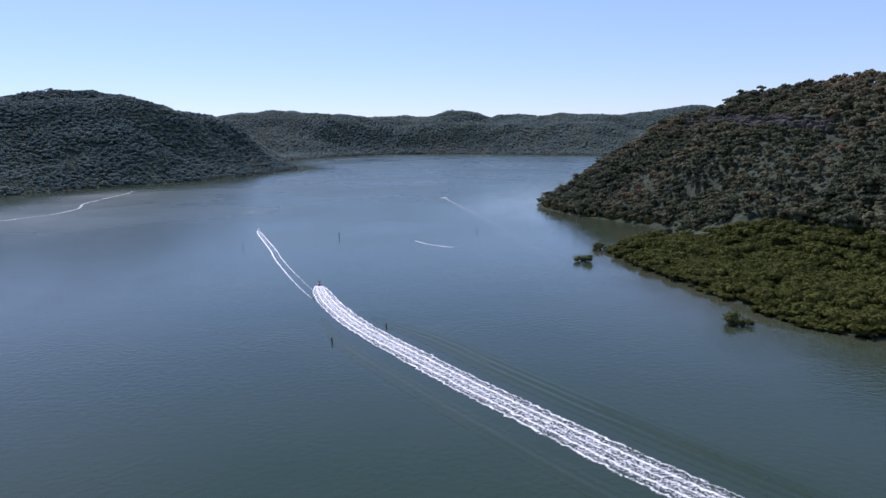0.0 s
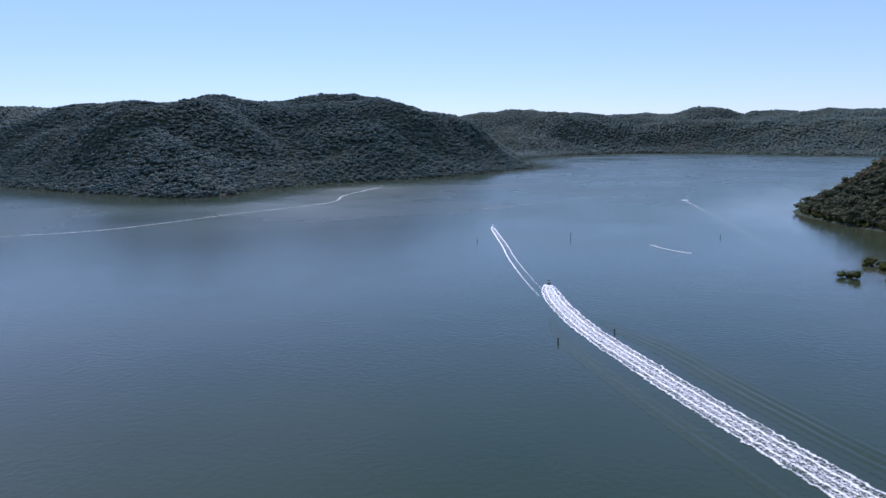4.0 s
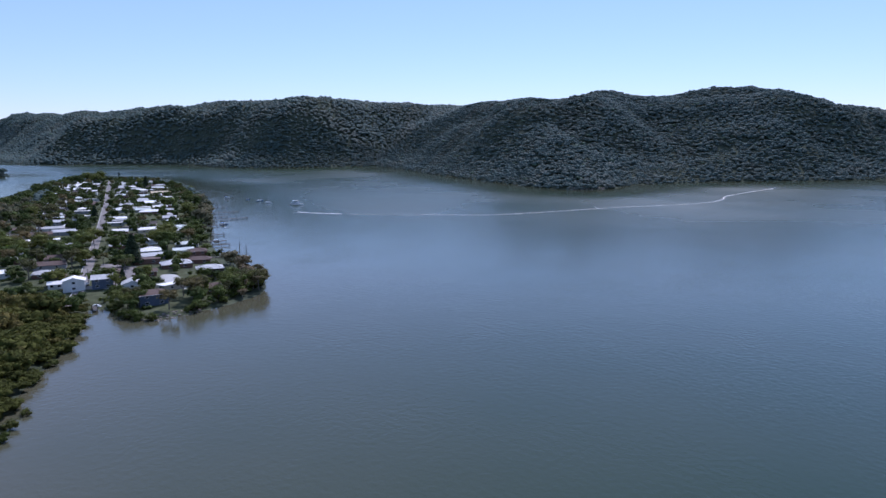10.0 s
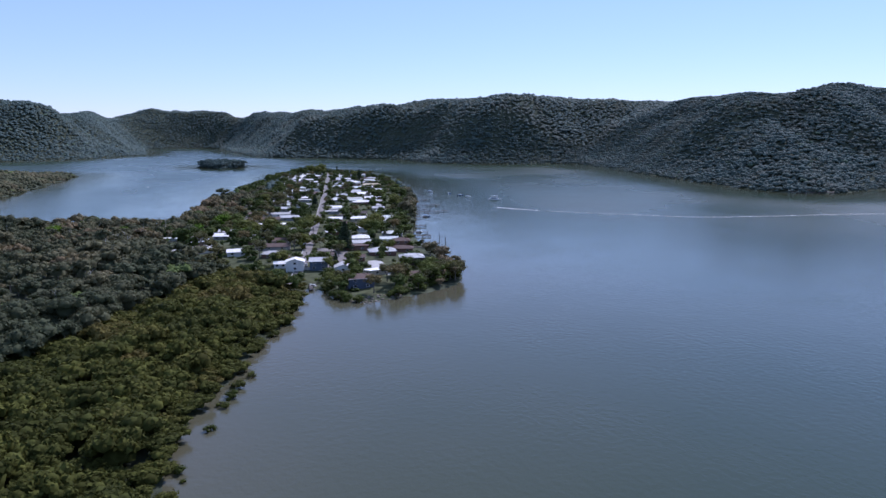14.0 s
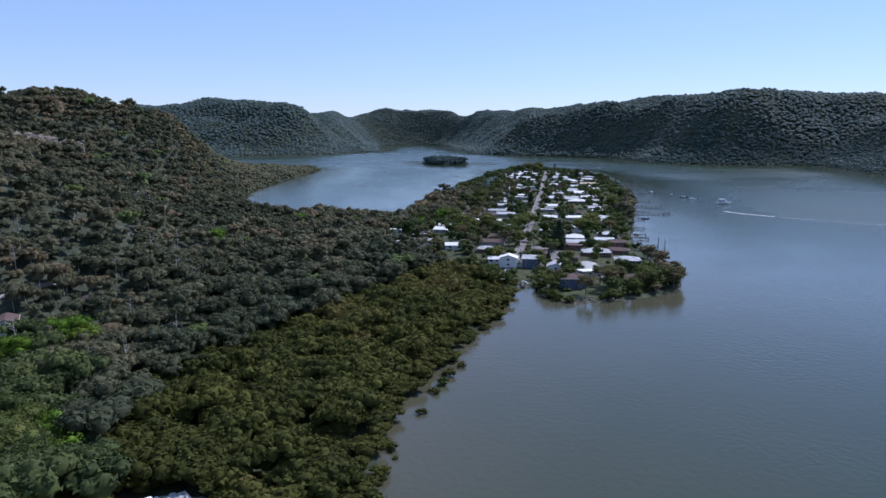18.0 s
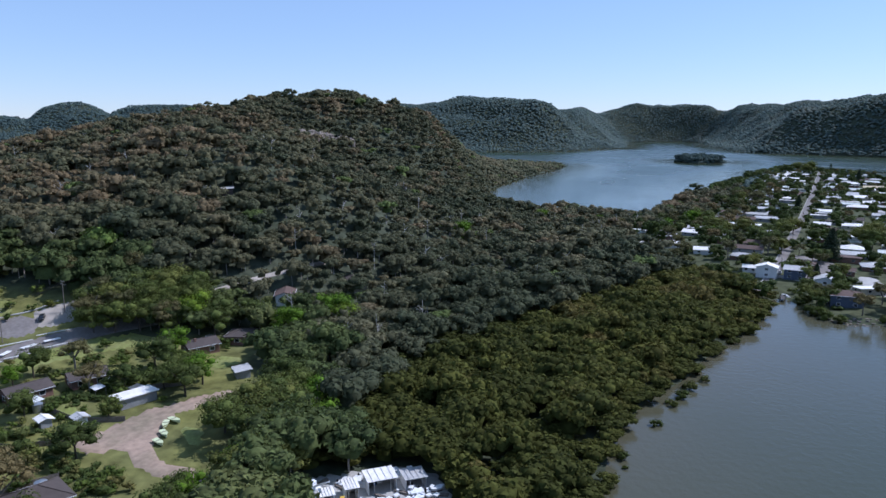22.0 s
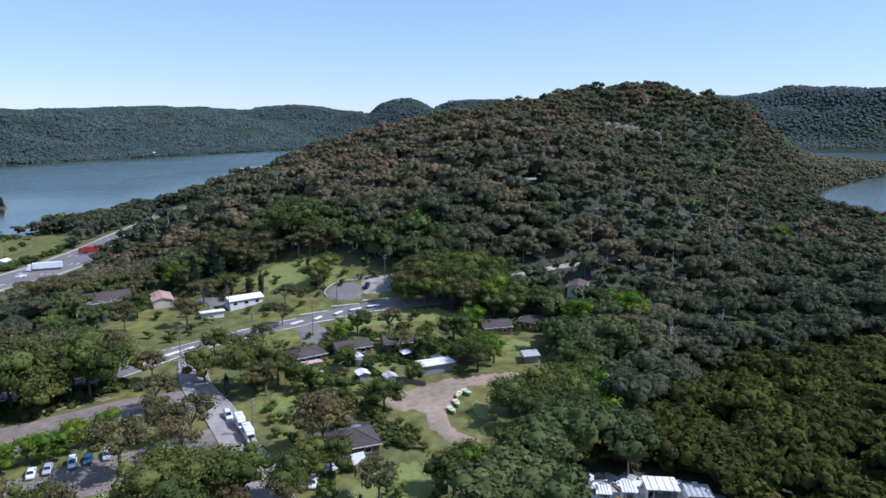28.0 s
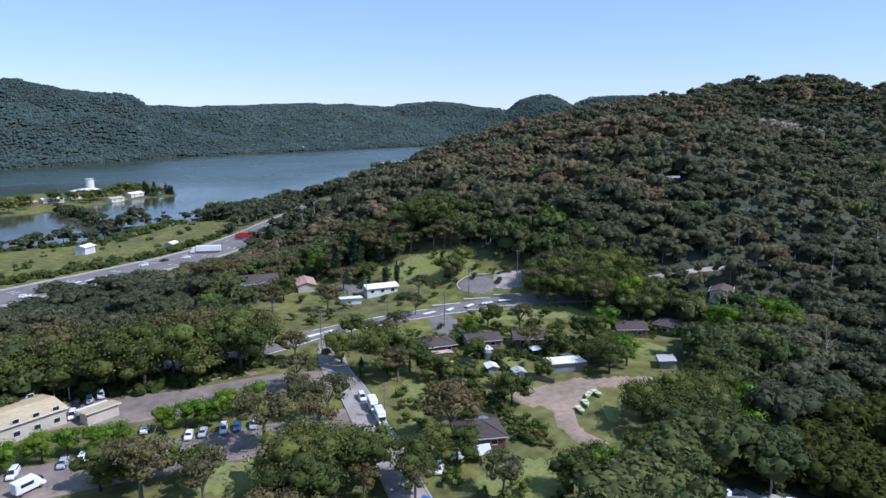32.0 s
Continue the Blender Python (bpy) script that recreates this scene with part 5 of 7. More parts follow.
def house(x, y, rz, w, d, h=2.8, roof="gable", roof_kind="white", wall_kind="white", label="", name="house", category="house", porch=False, group="houses", chimney=False, pitch=0.32, windows=True):
    """A house: w along its ridge, d across, walls h high."""
    z = min(ground_z(x + a, y + b) for a in (-4, 4) for b in (-4, 4))
    zc = ground_z(x, y)
    HOUSES.append((x, y, max(w, d) / 2))
    root = thing(name, pose(x, y, zc, 0, 0, rz), label, category, group)
    drop = zc - z + 0.5
    part("wall", box(bmesh.new(), (0, 0, (h - drop) / 2), (w, d, h + drop)), WALLS[wall_kind], root)
    o = 0.55
    W, D = w / 2 + o, d / 2 + o
    bm = bmesh.new()
    r = pitch * D
    t = 0.16
    if roof == "gable":
        top = [(-W, -D, h), (W, -D, h), (W, 0, h + r), (-W, 0, h + r), (W, D, h), (-W, D, h)]
        low = [(a, b, c - t) for a, b, c in top]
        solid(bm, top + low, [(0, 1, 2, 3), (3, 2, 4, 5), (7, 6, 9, 8), (8, 9, 11, 10), (0, 6, 7, 1), (4, 10, 11, 5), (1, 7, 8, 2), (2, 8, 10, 4), (5, 11, 9, 3), (3, 9, 6, 0)])
    elif roof == "hip":
        k = max(W - D, 0.3)
        solid(bm, [(-W, -D, h), (W, -D, h), (W, D, h), (-W, D, h), (-k, 0, h + r), (k, 0, h + r), (-W, -D, h - t), (W, -D, h - t), (W, D, h - t), (-W, D, h - t)],
              [(0, 1, 5, 4), (1, 2, 5), (2, 3, 4, 5), (3, 0, 4), (0, 6, 7, 1), (1, 7, 8, 2), (2, 8, 9, 3), (3, 9, 6, 0), (9, 8, 7, 6)])
    else:
        solid(bm, [(-W, -D, h + 0.1), (W, -D, h + 0.1), (W, D, h + 0.5), (-W, D, h + 0.5), (-W, -D, h - 0.08), (W, -D, h - 0.08), (W, D, h + 0.32), (-W, D, h + 0.32)],
              [(0, 1, 2, 3), (7, 6, 5, 4), (0, 4, 5, 1), (1, 5, 6, 2), (2, 6, 7, 3), (3, 7, 4, 0)])
    ro = part("roof", bm, ROOFS[roof_kind], root)
    if roof == "gable":
        for s in (-1, 1):
            bm = bmesh.new()
            gx = s * w / 2
            solid(bm, [(gx - 0.08, -d / 2, h - 0.05), (gx - 0.08, d / 2, h - 0.05), (gx - 0.08, 0, h + pitch * d / 2), (gx + 0.08, -d / 2, h - 0.05), (gx + 0.08, d / 2, h - 0.05), (gx + 0.08, 0, h + pitch * d / 2)],
                  [(0, 1, 2), (5, 4, 3), (0, 3, 4, 1), (1, 4, 5, 2), (2, 5, 3, 0)])
            part("gable_end", bm, WALLS[wall_kind], root)
        part("ridge_cap", box(bmesh.new(), (0, 0, h + r + 0.02), (2 * W, 0.35, 0.1)), ROOFS[roof_kind], ro)
    elif roof == "hip":
        k = max(W - D, 0.3)
        for sx in (-1, 1):
            for sy in (-1, 1):
                part("hip_cap", tube(bmesh.new(), (sx * W, sy * D, h + 0.03), (sx * k, 0, h + r + 0.03), 0.13, 0.13, 5), ROOFS[roof_kind], ro)
    for s in (-1, 1) if math.hypot(x, y) < 450 else ():
        part("gutter", box(bmesh.new(), (0, s * (D + 0.04), h - (0.1 if roof != "flat" else 0.05) + (0.35 if roof == "flat" and s > 0 else 0)), (2 * W, 0.12, 0.14)), M_TRIM, ro)
    if windows:
        span = 3.8 if math.hypot(x, y) < 330 else 6.5
        rows = [0] if h < 4 else [0, 2.9]
        for lev in rows:
            zz = lev + (1.6 if h < 4 else 1.5)
            for s in (-1, 1):
                for k in range(max(2, int(w / span))):
                    px = -w / 2 + (k + 0.5) * w / max(2, int(w / span))
                    wi = part("window", ring(px, s * (d / 2 + 0.03), zz, 1.66, 1.36, 0.1, 0.12), M_TRIM, root)
                    part("pane", box(bmesh.new(), (px, s * (d / 2 + 0.01), zz), (1.46, 0.05, 1.14)), M_GLASS, wi)
            for s in (-1, 1) if math.hypot(x, y) < 500 else ():
                wi = part("window", ring(0, s * (w / 2 + 0.03), zz, 1.7, 1.3, 0.1, 0.12, True), M_TRIM, root)
                part("pane", box(bmesh.new(), (s * (w / 2 + 0.01), 0, zz), (0.05, 1.5, 1.08)), M_GLASS, wi)
        part("door", box(bmesh.new(), (w * 0.12, -d / 2 - 0.03, 1.02), (0.9, 0.08, 2.04)), M_DARKTIMBER, root)
    if chimney:
        part("chimney", box(bmesh.new(), (w * 0.2, d * 0.15, h + r * 0.9), (0.7, 0.6, 1.6), 0, 0.03), WALLS["brick"], ro)
    if porch:
        po = part("verandah", box(box(bmesh.new(), (0, -d / 2 - 1.2, h - 0.25), (w, 2.4, 0.12)), (0, -d / 2 - 1.2, 0.15), (w, 2.4, 0.2)), M_TRIM, root, "white verandah roof and deck")
        for k in range(5):
            part("post", box(bmesh.new(), (-w / 2 + 0.1 + k * (w - 0.2) / 4, -d / 2 - 2.3, h / 2), (0.12, 0.12, h - 0.4)), M_TRIM, po)
    return root


STREET = math.degrees(math.atan2(349 - 103, -1113 + 385))
RF = {"white": "white sheet-metal", "grey": "grey sheet-metal", "pale": "pale green", "brown": "brown tiled", "dark": "charcoal tiled", "tan": "tan sheet-metal", "red": "faded red"}
WL = {"white": "white", "cream": "cream", "brick": "brown brick", "blue": "slate-blue", "grey": "grey", "dark": "dark brown"}


def village(rows, group):
    for x, y, w, d, h, ro, rk, wk, turn in rows:
        house(x, y, STREET + 90 + turn, w, d, h, ro, rk, wk, f"{WL[wk]} {'two-storey ' if h > 4 else ''}house with a {RF[rk]} {ro} roof", group=group)


village([(-469, 171, 12, 12, 2.9, "hip", "white", "cream", 0), (-577, 210, 17, 9, 2.8, "gable", "white", "cream", 4), (-583, 234, 19, 10, 2.8, "hip", "pale", "white", -3), (-664, 214, 15, 9, 2.8, "gable", "white", "white", 0), (-632, 202, 13, 8, 2.7, "flat", "white", "grey", 0),
         (-809, 298, 24, 13, 3.0, "hip", "white", "cream", 5), (-713, 262, 20, 11, 3.0, "hip", "white", "brick", 0), (-1003, 356, 20, 12, 3.0, "hip", "white", "cream", 0), (-903, 324, 22, 11, 3.0, "gable", "pale", "cream", 0), (-1051, 402, 22, 11, 3.0, "gable", "pale", "brick", 0)], "village houses by the river")
village([(-955, 367, 26, 12, 3.0, "gable", "tan", "brick", 3), (-863, 336, 22, 11, 3.0, "hip", "white", "white", -4), (-433, 155, 15, 10, 2.9, "flat", "brown", "brick", 0), (-410, 164, 17, 11, 2.9, "hip", "grey", "brick", 6), (-461, 190, 13, 8, 2.8, "gable", "pale", "white", 0), (-436, 189, 11, 10, 5.4, "hip", "brown", "brick", 0), (-521, 190, 10, 7, 2.7, "gable", "white", "white", 10), (-760, 290, 14, 9, 2.8, "gable", "white", "cream", 0), (-1110, 425, 18, 10, 2.9, "hip", "grey", "brick", 0)], "village houses by the river")
village([(-1158, 300, 34, 14, 3.0, "gable", "white", "white", 0), (-1082, 303, 22, 12, 3.0, "gable", "white", "white", 0), (-1000, 268, 24, 12, 3.0, "gable", "white", "cream", 0), (-670, 172, 20, 9, 2.8, "gable", "grey", "grey", 0), (-735, 186, 16, 9, 2.8, "gable", "grey", "brick", 5), (-596, 152, 18, 9, 2.8, "gable", "grey", "grey", 0), (-552, 124, 24, 12, 2.9, "flat", "white", "white", 2), (-630, 150, 20, 8, 2.7, "gable", "grey", "white", 0), (-930, 250, 18, 10, 2.8, "gable", "pale", "cream", 0), (-860, 236, 16, 9, 2.8, "hip", "white", "white", 0)], "village houses by the bay")
village([(-444, 46, 15, 9, 2.8, "gable", "grey", "brick", 30), (-452, 58, 12, 8, 2.8, "gable", "white", "white", 30), (-436, 38, 12, 8, 2.8, "gable", "dark", "grey", 30), (-436, 77, 12, 8, 2.8, "gable", "white", "white", 10), (-497, 42, 14, 10, 2.8, "hip", "pale", "cream", 20), (-480, 60, 13, 8, 2.8, "gable", "grey", "brick", 15), (-512, 64, 9, 7, 2.6, "gable", "white", "white", 0), (-530, -28, 11, 8, 2.8, "gable", "white", "white", 20), (-546, -8, 9, 7, 2.6, "gable", "white", "cream", 0)], "houses behind the mangroves")
village([(-384, 100, 7, 10, 5.4, "gable", "white", "white", 90), (-381, 113, 10, 9, 5.2, "gable", "grey", "blue", 0), (-370, 124, 10, 9, 2.9, "gable", "grey", "white", 90), (-331, 120, 13, 10, 5.3, "hip", "brown", "blue", 8), (-352, 140, 18, 7, 2.7, "flat", "white", "cream", 30), (-372, 168, 14, 10, 5.2, "hip", "grey", "dark", 0), (-334, 154, 14, 9, 2.9, "hip", "brown", "brick", 0), (-394, 94, 7, 6, 2.6, "gable", "white", "white", 0), (-404, 124, 11, 8, 2.8, "hip", "brown", "brick", 0), (-392, 140, 10, 7, 2.7, "gable", "brown", "brick", 0)], "houses at the tip of the village")

ROADSIDE = "houses below the main road"
house(-111, -104, -32, 11, 9.5, 2.9, "hip", "dark", "brick", "dark brick house with a charcoal hipped tile roof", group=ROADSIDE, pitch=0.42)
house(-143, -154, -20, 10, 8.5, 2.8, "hip", "dark", "brick", "brick cottage with a dark tiled roof beside the road", group=ROADSIDE, chimney=True)
house(-157, -148, -27, 11, 8, 2.8, "gable", "dark", "brick", "brick cottage with a dark gabled roof and white awning", group=ROADSIDE, porch=False)
house(-170, -139, -38, 10, 8, 2.8, "gable", "dark", "brick", "brick cottage with a dark gabled roof among shrubs", group=ROADSIDE)
house(-203, -122, -40, 10, 8.5, 3.0, "gable", "dark", "brick", "dark-roofed brick house with a white gable edge", group=ROADSIDE, chimney=True)
house(-216, -114, 10, 9, 8, 3.0, "hip", "dark", "brick", "small dark-roofed house beside a brick house", group=ROADSIDE)
house(-161, -117, -30, 10, 5.5, 2.6, "flat", "white", "grey", "low grey shed with a white flat roof", "shed", "shed", group=ROADSIDE, windows=False)
house(-186, -98, 40, 5, 4, 2.3, "flat", "grey", "grey", "small grey garden shed", "shed", "shed", group=ROADSIDE, windows=False)
house(-143, -130, 60, 3.2, 2.6, 2.1, "gable", "white", "grey", "little white-roofed garden shed", "shed", "shed", group=ROADSIDE, windows=False)
house(-146, -122, 60, 3.0, 2.6, 2.1, "gable", "grey", "white", "little white garden shed", "shed", "shed", group=ROADSIDE, windows=False)
UPPER = "houses above the main road"
house(-134, -257, -20, 17, 11, 4.6, "gable", "dark", "white", "large two-storey house with a charcoal gabled roof and white verandah", group=UPPER, porch=True, pitch=0.45, chimney=True)
house(-125, -252, -20, 8, 8, 2.7, "gable", "dark", "brick", "dark-roofed garage wing beside the large house", group=UPPER)
house(-152, -248, 64, 13, 7, 2.8, "gable", "red", "cream", "long shed with a faded red roof on the lawn", "shed", "shed", group=UPPER, windows=False)
house(-168.5, -217, -18, 13, 6, 3.0, "gable", "white", "white", "white weatherboard shed with a white gabled roof", "shed", "shed", group=UPPER)
house(-153, -216, -25, 8, 3.5, 2.2, "flat", "white", "white", "low white carport beside the road", "carport", "carport", group=UPPER, windows=False)
house(-234, -209, 60, 13, 8, 2.8, "gable", "brown", "brick", "brick house with a brown roof at the forest edge", group=UPPER)
house(-219, -227, 50, 12, 8, 2.9, "gable", "brown", "brick", "brown brick house with a white porch under tall trees", group=UPPER, porch=True)
house(-31, -181, 12, 18, 13, 4.0, "gable", "tan", "cream", "broad building with a tan sheet-metal roof at the lorry stop", "roadhouse", "building", UPPER, pitch=0.15)
house(-48, -174, 12, 8, 3.4, 3.0, "flat", "tan", "cream", "small canopy building with a tan roof", "roadhouse", "building", UPPER, windows=False)
house(-252, -113, 20, 11, 7, 2.8, "gable", "brown", "white", "brown-roofed white house half hidden in the bush", group=UPPER)
house(-279, -93, 35, 12, 7, 2.8, "hip", "dark", "cream", "cream house half hidden in the bush", group=UPPER)
house(-310, -168, 30, 16, 5, 2.2, "flat", "grey", "dark", "long low roof half hidden on the wooded hill", group=UPPER, windows=False)
ISLAND = "buildings on the silo island"
for x, y, w, d, h, rf, rk, wk, turn in ((-202, -745, 26, 11, 4.5, "hip", "white", "brick", 20), (-238, -716, 18, 9, 3.2, "gable", "white", "white", 30), (-212, -692, 16, 8, 3.0, "gable", "tan", "white", 30), (-160, -700, 18, 9, 3.2, "gable", "white", "cream", 10), (-137, -690, 16, 9, 3.2, "gable", "tan", "brick", 10), (-110, -690, 18, 9, 3.2, "gable", "white", "white", 0), (-185, -722, 18, 8, 3.2, "gable", "white", "white", 20), (-60, -680, 20, 9, 3.4, "gable", "white", "cream", 0)):
    house(x, y, turn, w, d, h, rf, rk, wk, f"{WL[wk]} island building with a {RF[rk]} roof", "building", "building", group=ISLAND)
house(-110, -413, 40, 9, 6, 4.2, "gable", "white", "white", "small white boathouse with a white gabled roof in the field", "boathouse", "boathouse", group="sheds by the highway", windows=False)
house(-152, -396, 40, 7, 5, 3.0, "gable", "white", "cream", "small cream shed with a white roof beside the highway", "shed", "shed", group="sheds by the highway", windows=False)

# the island's water tower
sz = ground_z(-213, -772)
tower = thing("water_tower", pose(-213, -772, sz), "tall white cylindrical water tower with a dark shaded side", "water tower")
part("drum", tube(bmesh.new(), (0, 0, -0.5), (0, 0, 14), 4.3, 4.0, 28), M_TRIM, tower)
part("cap", tube(bmesh.new(), (0, 0, 14), (0, 0, 15), 4.4, 3.4, 28), M_CONCRETE, tower)
part("ladder", box(bmesh.new(), (-4.35, 0, 7), (0.3, 0.6, 14)), M_METAL, tower)


# ---- cars, vans, lorries ----
CAR_PAINT = {c: mat(c + "_car_paint", v, rough=0.25, vary=0.04, bump=0, spec=0.6) for c, v in {"white": (0.78, 0.78, 0.77), "silver": (0.42, 0.43, 0.45), "black": (0.02, 0.02, 0.022), "blue": (0.04, 0.10, 0.22), "green": (0.10, 0.16, 0.11), "red": (0.35, 0.03, 0.03)}.items()}


def wheel(parent, x, y, r=0.33, w=0.22):
    t = part("wheel", tube(bmesh.new(), (x, y - w / 2, r), (x, y + w / 2, r), r, r, 14), M_TYRE, parent)
    s = 1 if y > 0 else -1
    part("rim", tube(bmesh.new(), (x, y + s * w * 0.45, r), (x, y + s * w * 0.55, r), r * 0.62, r * 0.55, 10), M_METAL, t)


def loft(sections):
    """A body from cross-sections (x, half-width low, half-width high, z low, z high)."""
    bm = bmesh.new()
    rings = []
    for x, wl, wh, zl, zh in sections:
        pts = [(-wl, zl), (-wl, zl + (zh - zl) * 0.55), (-wh, zh - 0.05), (-wh + 0.12, zh), (wh - 0.12, zh), (wh, zh - 0.05), (wl, zl + (zh - zl) * 0.55), (wl, zl)]
        rings.append([bm.verts.new((x, a, b)) for a, b in pts])
    for a, b in zip(rings, rings[1:]):
        for k in range(8):
            bm.faces.new((a[k], a[(k + 1) % 8], b[(k + 1) % 8], b[k]))
    bm.faces.new(rings[0])
    bm.faces.new(rings[-1][::-1])
    bmesh.ops.recalc_face_normals(bm, faces=bm.faces[:])
    return bm


def car(x, y, rz, color, kind="sedan", label="", lift=0.22, group="parked cars"):
    m = on_ground(x, y, rz, 1.0, lift)
    root = thing("car", m, label or f"{color} {kind} parked beside the road", "car", group)
    roof = {"sedan": 1.42, "wagon": 1.52, "suv": 1.72}[kind]
    part("body", loft([(-2.25, 0.72, 0.70, 0.35, 0.82), (-2.1, 0.86, 0.84, 0.22, 0.95), (-0.9, 0.90, 0.86, 0.2, 0.98), (0.8, 0.90, 0.86, 0.2, 0.96), (1.9, 0.86, 0.80, 0.22, 0.82), (2.25, 0.74, 0.70, 0.32, 0.68)]), CAR_PAINT[color], root)
    back = -1.25 if kind == "sedan" else -2.0
    cabin = part("cabin", loft([(back - 0.45, 0.74, 0.70, 0.9, 0.98), (back, 0.80, 0.66, 0.92, roof - 0.03), (0.0, 0.80, 0.66, 0.92, roof), (0.55, 0.80, 0.64, 0.92, roof - 0.05), (1.15, 0.78, 0.74, 0.88, 0.96)]), CAR_PAINT[color], root)
    part("windscreen", solid(bmesh.new(), [(0.62, -0.58, roof - 0.08), (0.62, 0.58, roof - 0.08), (1.16, 0.70, 0.98), (1.16, -0.70, 0.98), (0.66, -0.58, roof - 0.05), (0.66, 0.58, roof - 0.05), (1.22, 0.70, 1.0), (1.22, -0.70, 1.0)], [(4, 5, 6, 7), (3, 2, 1, 0), (0, 1, 5, 4), (1, 2, 6, 5), (2, 3, 7, 6), (3, 0, 4, 7)]), M_GLASS, cabin)
    for s in (-1, 1):
        part("side_window", box(bmesh.new(), ((back + 0.55) / 2, s * 0.755, (roof + 0.95) / 2), (0.5 - back, 0.06, roof - 1.12)), M_GLASS, cabin)
        part("headlight", box(bmesh.new(), (2.18, s * 0.58, 0.62), (0.12, 0.26, 0.12)), M_TRIM, root)
        part("tail_light", box(bmesh.new(), (-2.2, s * 0.62, 0.74), (0.1, 0.2, 0.14)), M_RED, root)
        for wx in (-1.35, 1.35):
            wheel(root, wx, s * 0.80)
    part("rear_window", box(bmesh.new(), (back - 0.28, 0, (roof + 0.98) / 2), (0.12, 1.2, (roof - 1.0) * 0.7)), M_GLASS, cabin)
    return root


PK = 205.0
for x, y, c, k, a in ((-60.5, -150, "white", "sedan", 60), (-63.5, -149, "silver", "sedan", 58), (-68, -147.5, "white", "suv", 62), (-71, -146.5, "blue", "sedan", 60), (-74.5, -145, "silver", "wagon", 60), (-54, -160, "white", "sedan", 240), (-26, -157.5, "white", "suv", 62), (-35, -155.5, "silver", "sedan", 62), (-38.5, -154.5, "white", "wagon", 60)):
    car(x, y, a, c, k, f"{c} {k} parked nose-in by the hedge", group="cars parked along the hedge")
for x, y, c, k, a in ((-43, -179, "white", "suv", 70), (-46, -186, "black", "sedan", 70), (-52, -187, "white", "wagon", 75), (-49, -186, "silver", "sedan", 75)):
    car(x, y, a, c, k, f"{c} {k} parked beside the tan building", group="cars at the lorry stop")
car(-103.5, -140, 64, "white", "suv", "white four-wheel drive parked at the kerb", 0.35, group="street cars")
car(-101.5, -101, 165, "white", "sedan", "white sedan parked on the grass by the dark-roofed house", 0.05, "street cars")
car(-204.4, -184, 30, "black", "suv", "black four-wheel drive on the gravel turning area", group="street cars")
car(-95, -100, 40, "white", "wagon", "white wagon half hidden beside the house", 0.05, "street cars")
for x, y, c, k, a in ((-119, -347, "white", "suv", -25), (-131, -352, "black", "sedan", -25), (-143, -353, "white", "sedan", -28), (-90, -318, "silver", "sedan", 160), (-60, -312, "white", "wagon", 160), (-390, 108, "white", "sedan", 160), (-365, 118, "silver", "sedan", 60), (-460, 127, "white", "suv", 161)):
    car(x, y, a, c, k, f"{c} {k} on the grey road", 0.3, "cars on the roads")


def van(x, y, rz, length=6.8, label="white camper van parked at the kerb"):
    root = thing("camper_van", on_ground(x, y, rz, 1.0, 0.35), label, "van", "street cars")
    L = length / 2
    part("body", box(bmesh.new(), (-0.6, 0, 1.65), (length - 1.6, 2.2, 2.5), 0, 0.18), M_FOAM_WHITE, root)
    cab = part("cab", loft([(L - 1.6, 1.0, 0.95, 0.4, 2.3), (L - 0.9, 1.0, 0.85, 0.4, 2.2), (L - 0.3, 0.98, 0.9, 0.4, 1.2), (L + 0.2, 0.9, 0.85, 0.45, 0.95)]), M_FOAM_WHITE, root)
    part("windscreen", box(bmesh.new(), (L - 0.52, 0, 1.72), (0.5, 1.6, 0.6)), M_GLASS, cab)
    for s in (-1, 1):
        part("side_window", box(bmesh.new(), (-0.6, s * 1.1, 2.0), (2.6, 0.06, 0.7)), M_GLASS, root)
        for wx in (-L + 1.3, L - 1.0):
            wheel(root, wx, s * 0.95, 0.36)
    part("roof_vent", box(bmesh.new(), (-1.0, 0, 2.97), (0.7, 0.6, 0.14), 0, 0.03), M_TRIM, root)


van(-99.6, -127, 64)
van(-102.2, -133.5, 64, 6.0, "white caravan-style van parked behind another van")
van(-27, -149, 200, 6.2, "white van parked at the end of the lane")


def lorry(x, y, rz, label, paint, trailer):
    root = thing("lorry", on_ground(x, y, rz, 1.0, 0.3), label, "lorry", "lorries on the highway")
    cab = part("cab", loft([(6.3, 1.2, 1.15, 0.5, 3.4), (7.6, 1.2, 1.1, 0.5, 3.3), (8.3, 1.18, 1.1, 0.5, 1.9), (8.6, 1.1, 1.05, 0.5, 1.5)]), paint, root)
    part("windscreen", box(bmesh.new(), (7.98, 0, 2.5), (0.5, 1.9, 0.9)), M_GLASS, cab)
    part("chassis", box(bmesh.new(), (0.3, 0, 0.85), (14.5, 0.9, 0.3)), M_DARKTIMBER, root)
    tr = part("trailer", box(bmesh.new(), (-0.9, 0, 2.55), (13.2, 2.5, 2.9), 0, 0.06), trailer, root)
    for k in range(6):
        for s in (-1, 1):
            part("rib", box(bmesh.new(), (-6.5 + k * 2.2, s * 1.27, 2.55), (0.1, 0.05, 2.7)), trailer, tr)
    for wx in (-6.2, -5.0, -3.8, 4.4, 5.6, 7.4):
        for s in (-1, 1):
            wheel(root, wx, s * 1.0, 0.5, 0.3)


lorry(-158, -361, -30, "long white articulated lorry on the highway", CAR_PAINT["white"], M_FOAM_WHITE)
lorry(-196, -386, -38, "red lorry with a pale load on the highway", CAR_PAINT["red"], M_RED)


